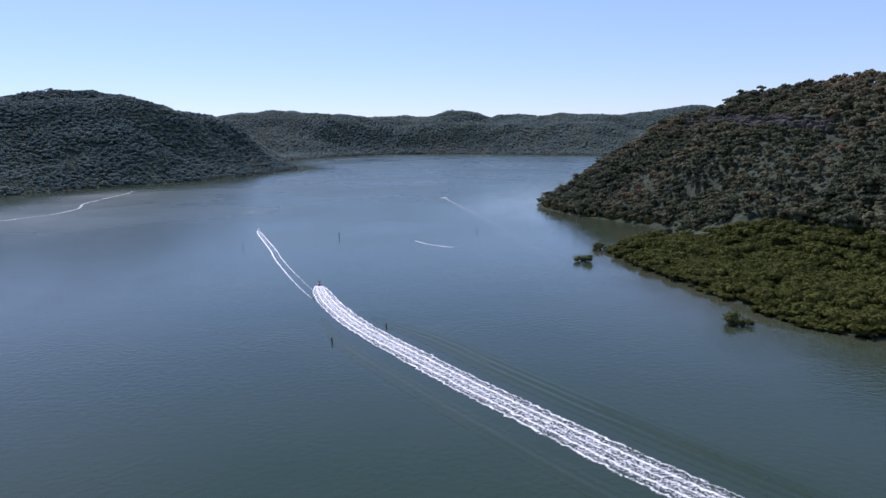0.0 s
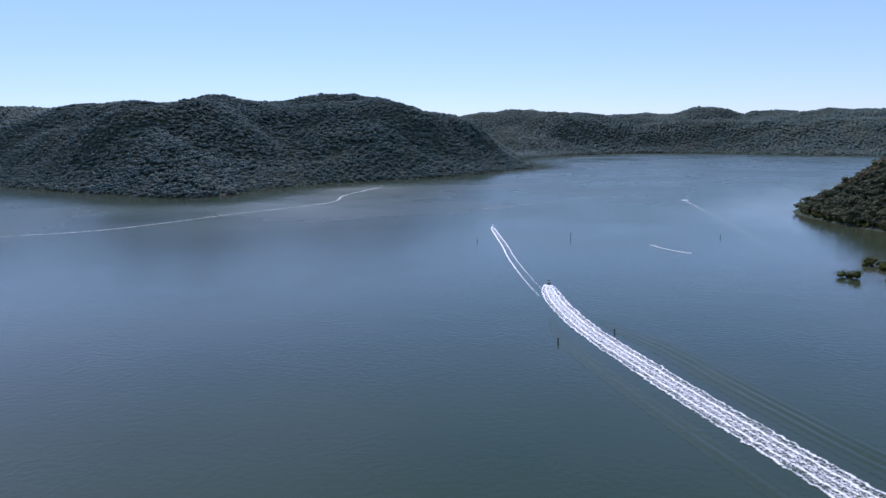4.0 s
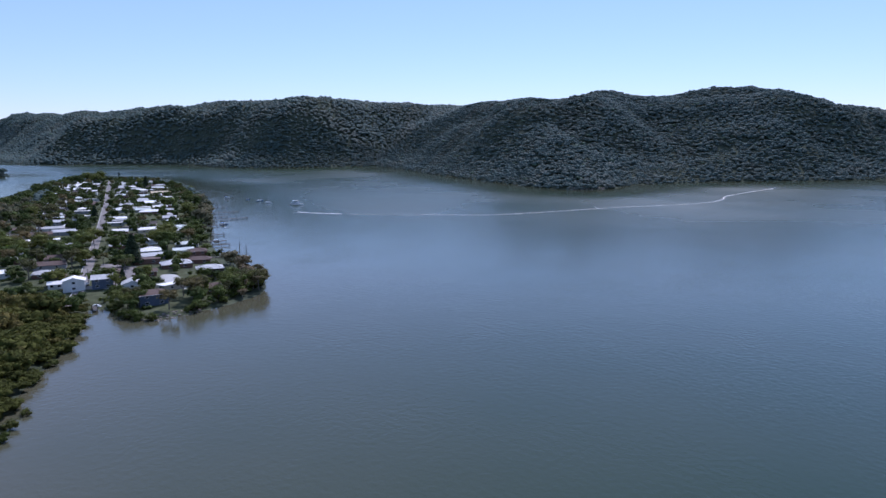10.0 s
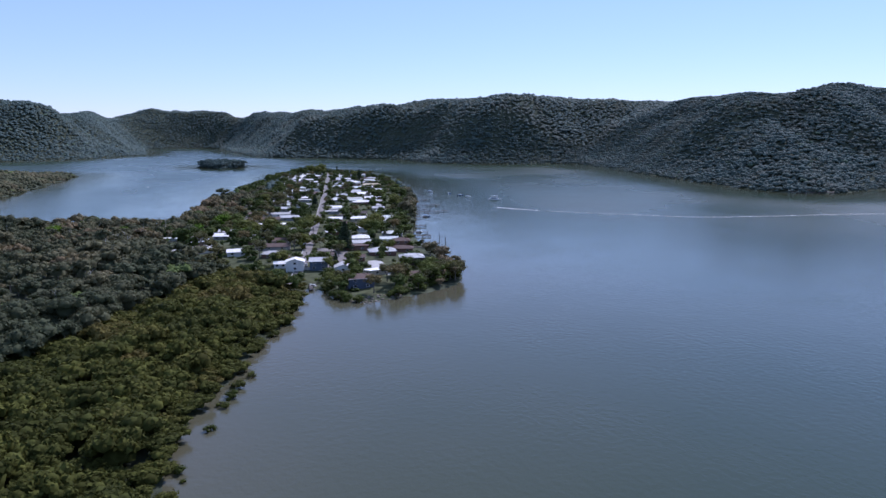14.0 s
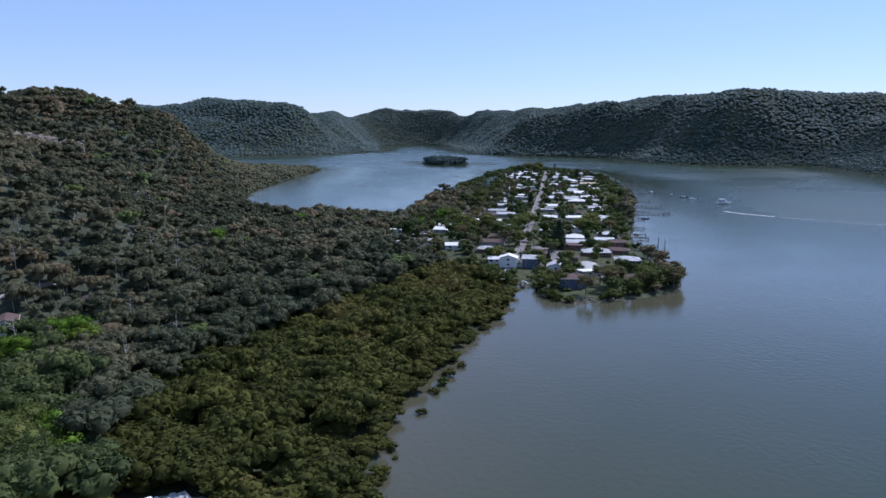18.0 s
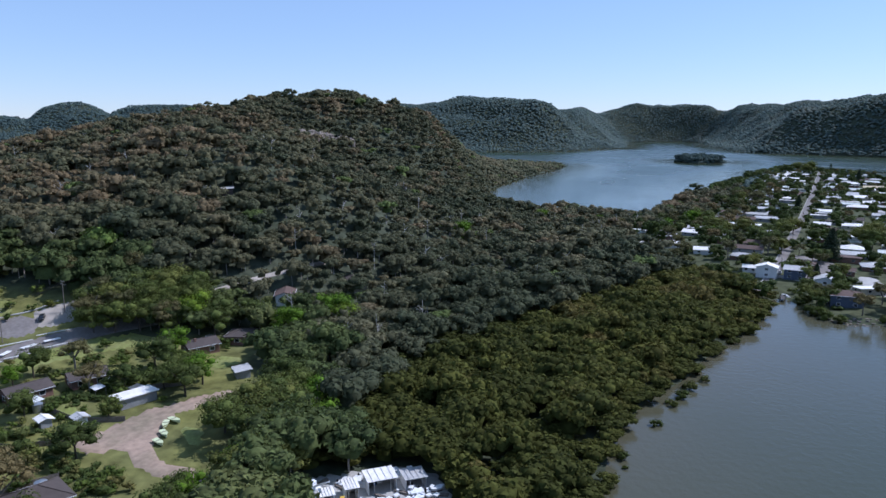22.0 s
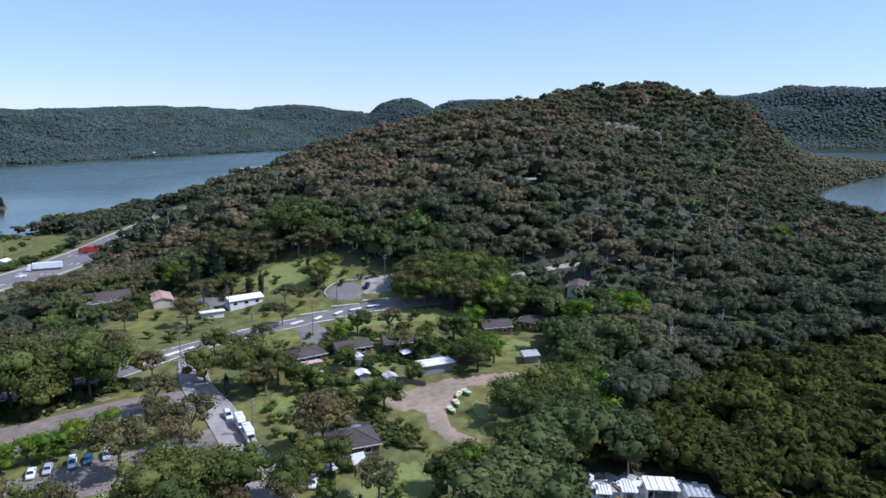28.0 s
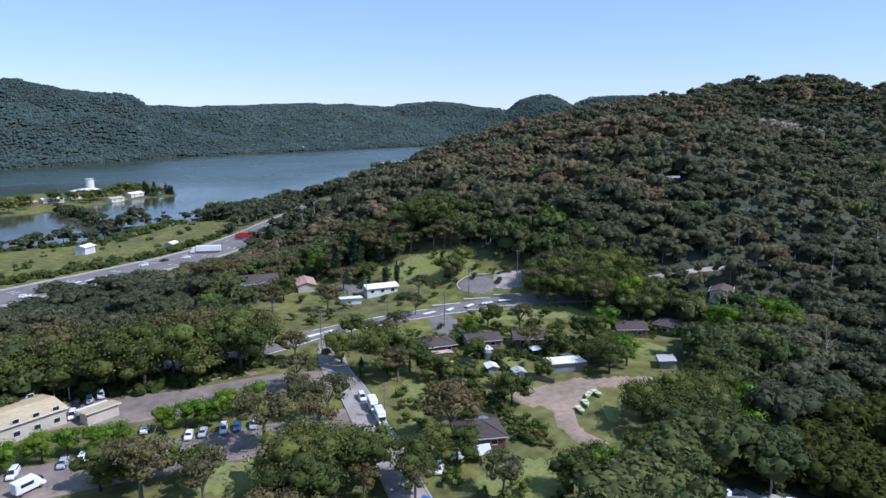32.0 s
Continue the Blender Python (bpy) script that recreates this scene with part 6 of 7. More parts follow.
# ---- poles and wires ----
def pole(x, y, h, rz, arm=True, label="tall timber power pole with a crossarm"):
    root = thing("power_pole", on_ground(x, y, rz), label, "power pole", "power poles")
    part("post", tube(bmesh.new(), (0, 0, -0.5), (0, 0, h), 0.17, 0.11, 8), M_TIMBER, root)
    if arm:
        for z in (h - 0.5, h - 1.6):
            c = part("crossarm", box(bmesh.new(), (0, 0.14, z), (2.2, 0.1, 0.12)), M_TIMBER, root)
            for k in (-1.0, -0.4, 0.4, 1.0):
                part("insulator", tube(bmesh.new(), (k, 0.14, z + 0.06), (k, 0.14, z + 0.26), 0.05, 0.04, 6), M_TRIM, c)
    return root


POLES = [(-47, -196, 13), (-85, -196, 12), (-117, -181, 12), (-141, -177, 12), (-162, -171, 12), (-189, -186, 12), (-211, -180, 12)]
for x, y, h in POLES:
    pole(x, y, h, 80)
for x, y, h in ((-101, -127, 10), (-89, -112, 9), (-110, -412, 9), (-170, -440, 10), (-150, -420, 9), (-200, -470, 10), (-160, -215, 10), (-388, 108, 9), (-480, 139, 9), (-600, 180, 9)):
    pole(x, y, h, 20, label="timber power pole beside houses")


def wire(a, b, sag):
    cu = bpy.data.curves.new("power_line", 'CURVE')
    cu.dimensions, cu.bevel_depth, cu.bevel_resolution = '3D', 0.025, 0
    sp = cu.splines.new('POLY')
    sp.points.add(8)
    for k in range(9):
        t = k / 8
        p = Vector(a).lerp(Vector(b), t)
        sp.points[k].co = (p.x, p.y, p.z - sag * 4 * t * (1 - t), 1)
    cu.materials.append(M_DARKTIMBER)
    tagged(new("power_line", cu), "thin dark power line strung between poles", "power line", "power lines")


for (x0, y0, h0), (x1, y1, h1) in zip(POLES, POLES[1:]):
    for o in (-0.7, 0.7):
        wire((x0, y0 + o, ground_z(x0, y0) + h0 - 0.3), (x1, y1 + o, ground_z(x1, y1) + h1 - 0.3), 0.6)


# ---- jetties, boats, markers ----
M_JETTY = mat("wet_dark_timber", (0.085, 0.072, 0.060), rough=0.8, vary=0.3, scale=3)


def jetty(a, b, width=2.2, group="village jetties"):
    a, b = Vector((*a, 0)), Vector((*b, 0))
    L = (b - a).length
    rz = math.degrees(math.atan2(b.y - a.y, b.x - a.x))
    root = thing("jetty", pose(a.x, a.y, 0, 0, 0, rz), "narrow weathered timber jetty on dark piles", "jetty", group)
    n = max(3, int(L / 1.6))
    for k in range(n):
        part("plank", box(bmesh.new(), ((k + 0.5) * L / n, 0, 1.25), (L / n - 0.05, width, 0.12)), M_JETTY, root)
    for s in (-1, 1):
        part("bearer", box(bmesh.new(), (L / 2, s * (width / 2 - 0.15), 1.1), (L, 0.16, 0.2)), M_TIMBER, root)
        for k in range(max(2, int(L / 5)) + 1):
            part("pile", tube(bmesh.new(), (k * L / max(2, int(L / 5)), s * width / 2, -3), (k * L / max(2, int(L / 5)), s * width / 2, 2.1), 0.16, 0.14, 7), M_DARKTIMBER, root)


for a, b in (((-699, 318), (-692, 348)), ((-638, 286), (-634, 328)), ((-765, 342), (-750, 363)), ((-540, 240), (-537, 256)), ((-506, 224), (-500, 240)), ((-486, 216), (-482, 234)), ((-455, 200), (-443, 222)), ((-436, 196), (-426, 214)), ((-600, 268), (-596, 284)), ((-820, 366), (-812, 384)), ((-346, 98), (-338, 96)), ((-660, 300), (-657, 318))):
    jetty(a, b)


def hull(length, beam, height, sheer=0.3):
    bm = bmesh.new()
    rings = []
    for t, w in ((-0.5, 0.86), (-0.3, 1.0), (0.0, 1.0), (0.25, 0.82), (0.42, 0.42), (0.5, 0.06)):
        x = t * length
        top = height * (1 + sheer * max(t, 0) * 2)
        rings.append([bm.verts.new(p) for p in ((x, -beam / 2 * w, top), (x * 0.98, -beam / 2 * w * 0.72, 0.05), (x * 0.94, 0, -height * 0.35), (x * 0.98, beam / 2 * w * 0.72, 0.05), (x, beam / 2 * w, top), (x, 0, top - 0.02))])
    for a, b in zip(rings, rings[1:]):
        for k in range(6):
            bm.faces.new((a[k], a[(k + 1) % 6], b[(k + 1) % 6], b[k]))
    bm.faces.new(rings[0])
    bm.faces.new(rings[-1][::-1])
    bmesh.ops.recalc_face_normals(bm, faces=bm.faces[:])
    return bm


def cruiser(x, y, rz, L, decks=1, paint=M_FOAM_WHITE, label="white motor cruiser moored on the river", name="motor_boat", canopy=None, group="moored boats"):
    root = thing(name, pose(x, y, 0, 0, 0, rz), label, "boat", group)
    b = L * 0.32
    part("hull", hull(L, b, L * 0.09), paint, root)
    z = L * 0.09
    for k in range(decks):
        h = max(0.8, L * 0.11)
        f = 0.62 - 0.2 * k
        cab = part("cabin", loft([(-L * f * 0.62, b * 0.38, b * 0.36, z, z + h), (L * f * 0.2, b * 0.38, b * 0.36, z, z + h), (L * f * 0.42, b * 0.34, b * 0.28, z, z + h * 0.6)]), M_FOAM_WHITE, root)
        for s in (-1, 1):
            part("side_window", box(bmesh.new(), (-L * f * 0.2, s * b * 0.385, z + h * 0.62), (L * f * 0.7, 0.05, h * 0.36)), M_GLASS, cab)
        part("windscreen", box(bmesh.new(), (L * f * 0.36, 0, z + h * 0.68), (L * 0.05, b * 0.52, h * 0.3)), M_GLASS, cab)
        z += h
    if canopy:
        part("canopy", box(bmesh.new(), (-L * 0.12, 0, z + 0.5), (L * 0.4, b * 0.8, 0.1), 0, 0.03), canopy, root)
        for sx in (-0.28, 0.05):
            for s in (-1, 1):
                part("canopy_post", tube(bmesh.new(), (L * sx, s * b * 0.36, L * 0.09), (L * sx, s * b * 0.36, z + 0.5), 0.03, 0.03, 5), M_METAL, root)
    part("rail", tube(tube(bmesh.new(), (L * 0.2, -b * 0.4, L * 0.19), (L * 0.48, 0, L * 0.21), 0.03, 0.03, 5), (L * 0.2, b * 0.4, L * 0.19), (L * 0.48, 0, L * 0.21), 0.03, 0.03, 5), M_METAL, root)
    return root


cruiser(-720, 438, 58, 16, 2, label="large white double-decked cruiser moored in mid river", canopy=M_FOAM_WHITE)
cruiser(-870, 422, 20, 9, 1, label="white cabin cruiser moored off the jetties", canopy=M_BLUE)
cruiser(-831, 432, 60, 5, 1, M_BLUE, "small dark launch on a mooring")
cruiser(-799, 432, 62, 8.5, 1, CAR_PAINT["blue"], "dark-hulled launch on a mooring")
yacht = cruiser(-772, 429, 58, 8, 1, label="small white sailing boat with a bare mast on a mooring", name="sailing_boat")
part("mast", tube(bmesh.new(), (0.4, 0, 0.6), (0.4, 0, 10), 0.07, 0.05, 6), M_METAL, yacht)
part("boom", tube(bmesh.new(), (0.4, 0, 1.9), (-3.0, 0, 1.9), 0.05, 0.05, 6), M_METAL, yacht)
cruiser(-603, 288, 64, 8, 1, CAR_PAINT["blue"], "dark-hulled launch tied up near a jetty", canopy=M_BLUE)
cruiser(-630, 284, 70, 6, 1, label="white runabout beside a jetty")
cruiser(-508, 236, 70, 5.5, 1, label="white runabout beside a jetty")
cruiser(-880, 396, 20, 8, 1, label="white boat berthed by the wooded shore")
cruiser(-348, 100, 40, 5, 1, label="white dinghy drawn up by the village slip")
speed = cruiser(-44.5, 374, 101, 7.5, 1, M_DARKTIMBER, "fast dark motor boat throwing up a long white wake", "speedboat", M_DARKTIMBER, "boats under way")
part("outboard", box(bmesh.new(), (-3.9, 0, 0.9), (0.5, 0.6, 1.0), 0, 0.1), M_TYRE, speed)
cruiser(-124, 612, 103, 6.5, 1, label="white motor boat speeding up the river", name="speedboat", group="boats under way")
cruiser(-417, 1105, 92, 7, 1, label="white motor boat far off near the wooded shore", name="speedboat", group="boats under way")


def marker(x, y, h, top):
    root = thing("channel_marker", pose(x, y, 0), "dark timber channel marker pile standing in the river", "channel marker", "channel markers")
    part("pile", tube(bmesh.new(), (0, 0, -3), (0, 0, h), 0.28, 0.24, 9), M_DARKTIMBER, root)
    if top:
        part("topmark", box(bmesh.new(), (0, 0, h + 0.3), (0.9, 0.12, 0.8), 0.4, 0.03), M_DARKTIMBER, root)


for x, y, h, t in ((-27.3, 263.6, 2.2, False), (-48, 552, 3.6, True), (-117, 516, 2.6, False), (-6, 281, 2.4, False), (67, 573, 2.4, False), (-140, 4, 2.0, False), (-452, 232, 4.0, False), (-470, 236, 4.0, False)):
    marker(x, y, h, t)


# ---- dinghies on the grass ----
for x, y, a in ((-141, -96.5, 60), (-145.5, -98, 50), (-150, -100.5, 20), (-152.5, -99.5, 70)):
    d = thing("dinghy", on_ground(x, y, a, 1, 0.35), "pale yellow-green dinghy lying on the grass", "boat", "dinghies on the grass")
    part("hull", hull(4.2, 1.6, 0.6), mat("dinghy_paint", (0.58, 0.62, 0.36), rough=0.5, vary=0.1), d)
    part("thwart", box(bmesh.new(), (-0.3, 0, 0.62), (0.3, 1.4, 0.06)), M_TIMBER, d)

tramp = thing("play_frame", on_ground(-84, -92, 20), "blue covered play frame on the lawn", "play frame")
part("cover", box(bmesh.new(), (0, 0, 1.6), (3.0, 2.4, 0.2), 0, 0.05), M_BLUE, tramp)
for sx in (-1.4, 1.4):
    for sy in (-1.1, 1.1):
        part("leg", tube(bmesh.new(), (sx, sy, -0.3), (sx, sy, 1.6), 0.06, 0.06, 6), M_BLUE, tramp)


# ---- the boat yard at the edge of the mangroves ----
def at_dock(u, v):
    """u along the shed line, v towards the water."""
    o, a = Vector((-133.0, -52.0)), math.atan2(20, -12)
    return o.x + u * math.cos(a) + v * math.sin(a), o.y + u * math.sin(a) - v * math.cos(a)


DOCK_RZ = math.degrees(math.atan2(20, -12))


def dock_shed(u, v, w, d, h, label, roof="white"):
    x, y = at_dock(u, v)
    root = thing("boat_shed", pose(x, y, ground_z(x, y) + 0.45, 0, 0, DOCK_RZ), label, "shed", "boat yard sheds")
    for s in (-1, 1):
        part("side_wall", box(bmesh.new(), (s * w / 2, 0, h / 2 - 0.2), (0.15, d, h + 0.4)), WALLS["white"], root)
    part("back_wall", box(bmesh.new(), (0, d / 2, h / 2 - 0.2), (w, 0.15, h + 0.4)), WALLS["white"], root)
    r = part("roof", box(bmesh.new(), (0, 0, h + 0.12), (w + 0.8, d + 0.8, 0.16), 0, 0.03), ROOFS[roof], root)
    for k in range(4):
        part("roof_sheet_seam", box(bmesh.new(), (-w / 2 + (k + 0.5) * w / 4, 0, h + 0.23), (0.12, d + 0.7, 0.06)), M_METAL, r)
    for s in (-0.5, 0.5):
        part("front_post", box(bmesh.new(), (s * w * 0.6, -d / 2 + 0.1, h / 2), (0.16, 0.16, h)), M_METAL, root)


dock_shed(13, 1, 6.2, 5, 3.2, "open-fronted white boat shed with a white sheet roof")
dock_shed(20.5, 2, 4.6, 4.5, 2.6, "open-fronted boat shed with a weathered pale roof", "grey")
dock_shed(6.0, 2.5, 2.6, 4, 3.0, "narrow white store beside the boat sheds")
dock_shed(0.5, 4, 2.6, 3, 2.3, "small white work hut in the boat yard")
DR = np.random.default_rng(9)
for k in range(84):
    u, v = DR.uniform(-4, 25), DR.uniform(4.5, 10) if k % 3 else DR.uniform(-1, 4) - 4
    x, y = at_dock(u, v)
    if signed(DOCK_P, np.array([x]), np.array([y]))[0] < 0.5:
        continue
    kind = k % 4
    m = pose(x, y, ground_z(x, y) + 0.5, 0, 0, float(DR.uniform(0, 180)))
    if kind == 0:
        o = thing("crate", m, "stacked pale oyster crates on the concrete", "crate", "boat yard clutter")
        for j in range(3):
            part("tray", box(bmesh.new(), (0.05 * j, 0, 0.25 + 0.45 * j), (1.3, 1.0, 0.4), 0.1 * j, 0.03), M_TRIM if j != 1 else M_TIMBER, o)
    elif kind == 1:
        o = thing("drum", m, "steel drum standing on the concrete apron", "drum", "boat yard clutter")
        part("barrel", tube(bmesh.new(), (0, 0, 0), (0, 0, 0.9), 0.32, 0.32, 14), M_BLUE if k % 8 == 1 else M_METAL, o)
        part("lid", tube(bmesh.new(), (0, 0, 0.9), (0, 0, 0.94), 0.3, 0.3, 14), M_TRIM, o)
    elif kind == 2:
        o = thing("timber_stack", m, "untidy stack of grey timber posts", "timber", "boat yard clutter")
        for j in range(6):
            part("post", box(bmesh.new(), (0, -0.4 + 0.28 * (j % 3), 0.12 + 0.24 * (j // 3)), (3.2, 0.2, 0.2), 0.05 * j), M_TIMBER, o)
    else:
        o = thing("work_punt", m, "white work punt hauled out on the apron", "boat", "boat yard clutter")
        part("hull", hull(4.8, 1.8, 0.7), M_FOAM_WHITE, o)
        part("outboard", box(bmesh.new(), (-2.4, 0, 0.7), (0.4, 0.4, 0.9), 0, 0.06), M_TYRE, o)
x, y = at_dock(3.5, 6.5)
lift = thing("forklift", pose(x, y, ground_z(x, y) + 0.5, 0, 0, 30), "yellow forklift parked in the boat yard", "forklift")
part("body", box(bmesh.new(), (-0.3, 0, 0.75), (1.8, 1.1, 0.9), 0, 0.08), M_YELLOW, lift)
part("mast", box(box(bmesh.new(), (0.8, -0.35, 1.3), (0.12, 0.1, 2.4)), (0.8, 0.35, 1.3), (0.12, 0.1, 2.4)), M_DARKTIMBER, lift)
part("overhead_guard", box(bmesh.new(), (-0.2, 0, 2.0), (1.2, 1.0, 0.08)), M_YELLOW, lift)
for sx in (-0.8, 0.5):
    for sy in (-0.5, 0.5):
        wheel(lift, sx, sy, 0.3, 0.2)
        part("guard_post", box(bmesh.new(), (sx * 0.6 - 0.1, sy * 0.9, 1.6), (0.06, 0.06, 0.9)), M_DARKTIMBER, lift)
x, y = at_dock(-1.5, -0.5)
crane = thing("loading_crane", pose(x, y, ground_z(x, y) + 0.45, 0, 0, 60), "white loading crane with a slanting boom at the yard's edge", "crane")
part("base", box(bmesh.new(), (0, 0, 0.7), (2.4, 2.0, 1.4), 0, 0.1), M_FOAM_WHITE, crane)
part("boom", tube(bmesh.new(), (0, 0, 1.4), (5.5, 0, 4.6), 0.28, 0.14, 8), M_FOAM_WHITE, crane)
part("cab", box(bmesh.new(), (-0.4, 0.2, 2.0), (1.2, 1.2, 1.3), 0, 0.08), M_FOAM_WHITE, crane)
part("hook", tube(bmesh.new(), (5.4, 0, 4.5), (5.4, 0, 3.0), 0.04, 0.04, 5), M_METAL, crane)


# ---- guard posts along the parking lane ----
for k, (x, y) in enumerate(((-72, -128), (-76, -127), (-80, -126), (-84, -125), (-66, -131), (-60, -134), (-56, -136))):
    b = thing("bollard", on_ground(x, y), "short white timber bollard on the grass verge", "bollard", "verge bollards")
    part("post", tube(bmesh.new(), (0, 0, -0.3), (0, 0, 1.0), 0.11, 0.1, 8), M_TRIM, b)
    part("cap", tube(bmesh.new(), (0, 0, 1.0), (0, 0, 1.06), 0.12, 0.08, 8), M_CONCRETE, b)


# ---- foam on the water ----
def foam_mat(name, gap):
    m = bpy.data.materials.new(name)
    m.use_nodes = True
    nt = m.node_tree
    b = nt.nodes["Principled BSDF"]
    b.inputs["Base Color"].default_value = (0.84, 0.79, 0.74, 1)
    b.inputs["Roughness"].default_value = 0.8
    at = nt.nodes.new("ShaderNodeAttribute")
    at.attribute_name = "foam"
    geo = nt.nodes.new("ShaderNodeNewGeometry")
    n = nt.nodes.new("ShaderNodeTexNoise")
    n.inputs["Scale"].default_value, n.inputs["Detail"].default_value, n.inputs["Roughness"].default_value = gap, 8, 0.7
    nt.links.new(geo.outputs["Position"], n.inputs["Vector"])
    add = nt.nodes.new("ShaderNodeMath")
    add.operation = 'ADD'
    nt.links.new(n.outputs[0], add.inputs[0])
    nt.links.new(at.outputs["Fac"], add.inputs[1])
    r = nt.nodes.new("ShaderNodeMapRange")
    r.inputs[1].default_value, r.inputs[2].default_value = 0.88, 1.14
    nt.links.new(add.outputs[0], r.inputs[0])
    nt.links.new(r.outputs[0], b.inputs["Alpha"])
    return m


M_FOAM = foam_mat("churned_foam", 1.3)
M_FOAM_THIN = foam_mat("thin_foam", 0.5)


def wake(name, line, w0, w1, streaks, strength, material, label, step=0.7, cross=64, fade=1.0, jag=0.5, hump=0.25):
    """A band of foam: streaks at set places across it, ragged along their edges."""
    p = resample(line, step)
    d = np.gradient(p, axis=0)
    d /= np.linalg.norm(d, axis=1)[:, None]
    nrm = np.stack([-d[:, 1], d[:, 0]], 1)
    t = np.linspace(0, 1, len(p))
    s = np.arange(len(p)) * step
    grow_w = 1 - np.exp(-s / 9.0)
    w = (w0 * 0.35 + (w0 + (w1 - w0) * t - w0 * 0.35) * grow_w)
    u = np.linspace(-1.25, 1.25, cross)
    edge = 1 + 0.12 * jag * np.where(u < 0, fbm(s / 1.5, s * 0 + 3)[:, None], fbm(s / 1.5, s * 0 + 9)[:, None])
    q = p[:, None] + nrm[:, None] * (u[None] * w[:, None] / 2 * edge)[..., None]
    den = np.zeros((len(p), cross))
    for c, sw, a in streaks:
        wob = c + 0.05 * jag * fbm(s / 5 + 31 * c, s * 0)[:, None]
        den = np.maximum(den, a * np.exp(-((u[None] - wob) / sw) ** 2))
    den = np.maximum(den, 0.62 * np.exp(-s / 30)[:, None] * (np.abs(u) < 1.0)[None])
    den = den * strength * (1 - (1 - fade) * t[:, None]) * smoothstep(0, 0.6, 1.22 - np.abs(u))[None]
    den = den * np.clip((1 - t) * 14, 0, 1)[:, None]
    z = 0.05 + hump * den * (1 + 0.8 * fbm(q[..., 0] / 0.8, q[..., 1] / 0.8))
    v = np.concatenate([q, z[..., None]], -1).reshape(-1, 3)
    n, c = z.shape
    i, j = np.meshgrid(np.arange(n - 1), np.arange(c - 1), indexing="ij")
    f = np.stack([i * c + j, (i + 1) * c + j, (i + 1) * c + j + 1, i * c + j + 1], -1).reshape(-1, 4)
    f = f[den.ravel()[f].max(1) > 0.12]
    ob = tagged(new(name, mesh_np(name, v, f, material, True, {"foam": den.ravel()})), label, "wake", kind="stuff")
    ob.visible_shadow = False
    return ob


wake("boat_wake", [(-44.5, 371), (-39, 345), (-30, 316), (-16, 281), (3, 246), (18, 218), (33, 192), (45, 172), (55, 155), (68, 135), (80, 116)], 11, 15, [(-0.88, 0.16, 0.96), (0.88, 0.16, 0.96), (-0.42, 0.13, 0.72), (0.02, 0.12, 0.66), (0.40, 0.13, 0.74), (0, 2.4, 0.52)], 1.0, M_FOAM, "broad white foaming wake of a speeding boat", hump=0.35, jag=1.3, fade=0.84)
wake("boat_wake", [(-124, 608), (-110, 560), (-90, 494), (-82, 462), (-66, 410), (-50, 362), (-36, 326)], 5, 8, [(-0.7, 0.3, 1.0), (0.7, 0.3, 0.85), (0, 0.6, 0.5)], 1.0, M_FOAM, "narrow twin-streaked white wake", fade=0.45)
wake("boat_wake", [(-417, 1098), (-413, 1000), (-409, 905), (-386, 860), (-381, 800), (-395, 760), (-432, 680), (-455, 590), (-480, 520), (-520, 488), (-565, 450), (-625, 392)], 5, 6, [(0.2, 0.5, 0.70)], 1.0, M_FOAM_THIN, "long thin white wake line along the far shore", step=2.5, cross=12, fade=0.8, jag=1.2)
wake("boat_wake", [(-600, 420), (-625, 404), (-650, 395)], 5, 6, [(0, 0.5, 0.85)], 1.0, M_FOAM_THIN, "short white wake streak near the moored cruiser", step=2, cross=12)
wake("boat_wake", [(13, 527), (20, 512), (33, 496), (42, 492)], 3, 3, [(0, 0.5, 0.85)], 1.0, M_FOAM_THIN, "short broken streak of foam", step=1, cross=12)
wake("foam_streak", [(61, 907), (75, 760), (92, 588), (99, 470), (100, 394)], 18, 26, [(0, 0.6, 0.445)], 1.0, M_FOAM_THIN, "faint pale drift line on the water", step=3, cross=14, fade=0.7, hump=0.02)
wake("foam_streak", [(-166, 769), (-120, 830), (-82, 880), (-27, 1002)], 7, 8, [(0, 0.5, 0.46)], 1.0, M_FOAM_THIN, "faint pale drift line on the water", step=3, cross=14, hump=0.02)
wake("boat_wake", [(-825, -1006), (-790, -1000), (-755, -990)], 8, 10, [(0, 0.6, 0.9)], 1.0, M_FOAM_THIN, "white wake streak far across the lake", step=4, cross=12)


# ---- clutter in the back gardens ----
def awning(x, y, rz, w, d, h, material, label):
    root = thing("awning", on_ground(x, y, rz), label, "awning", "garden awnings")
    part("sheet", solid(bmesh.new(), [(-w / 2, -d / 2, h), (w / 2, -d / 2, h), (w / 2, d / 2, h + 0.4), (-w / 2, d / 2, h + 0.4), (-w / 2, -d / 2, h - 0.06), (w / 2, -d / 2, h - 0.06), (w / 2, d / 2, h + 0.34), (-w / 2, d / 2, h + 0.34)],
                        [(0, 1, 2, 3), (7, 6, 5, 4), (0, 4, 5, 1), (1, 5, 6, 2), (2, 6, 7, 3), (3, 7, 4, 0)]), material, root)
    for sx in (-1, 1):
        for sy in (-1, 1):
            part("post", box(bmesh.new(), (sx * (w / 2 - 0.1), sy * (d / 2 - 0.1), h / 2 - 0.15), (0.1, 0.1, h + 0.2)), M_TIMBER, root)


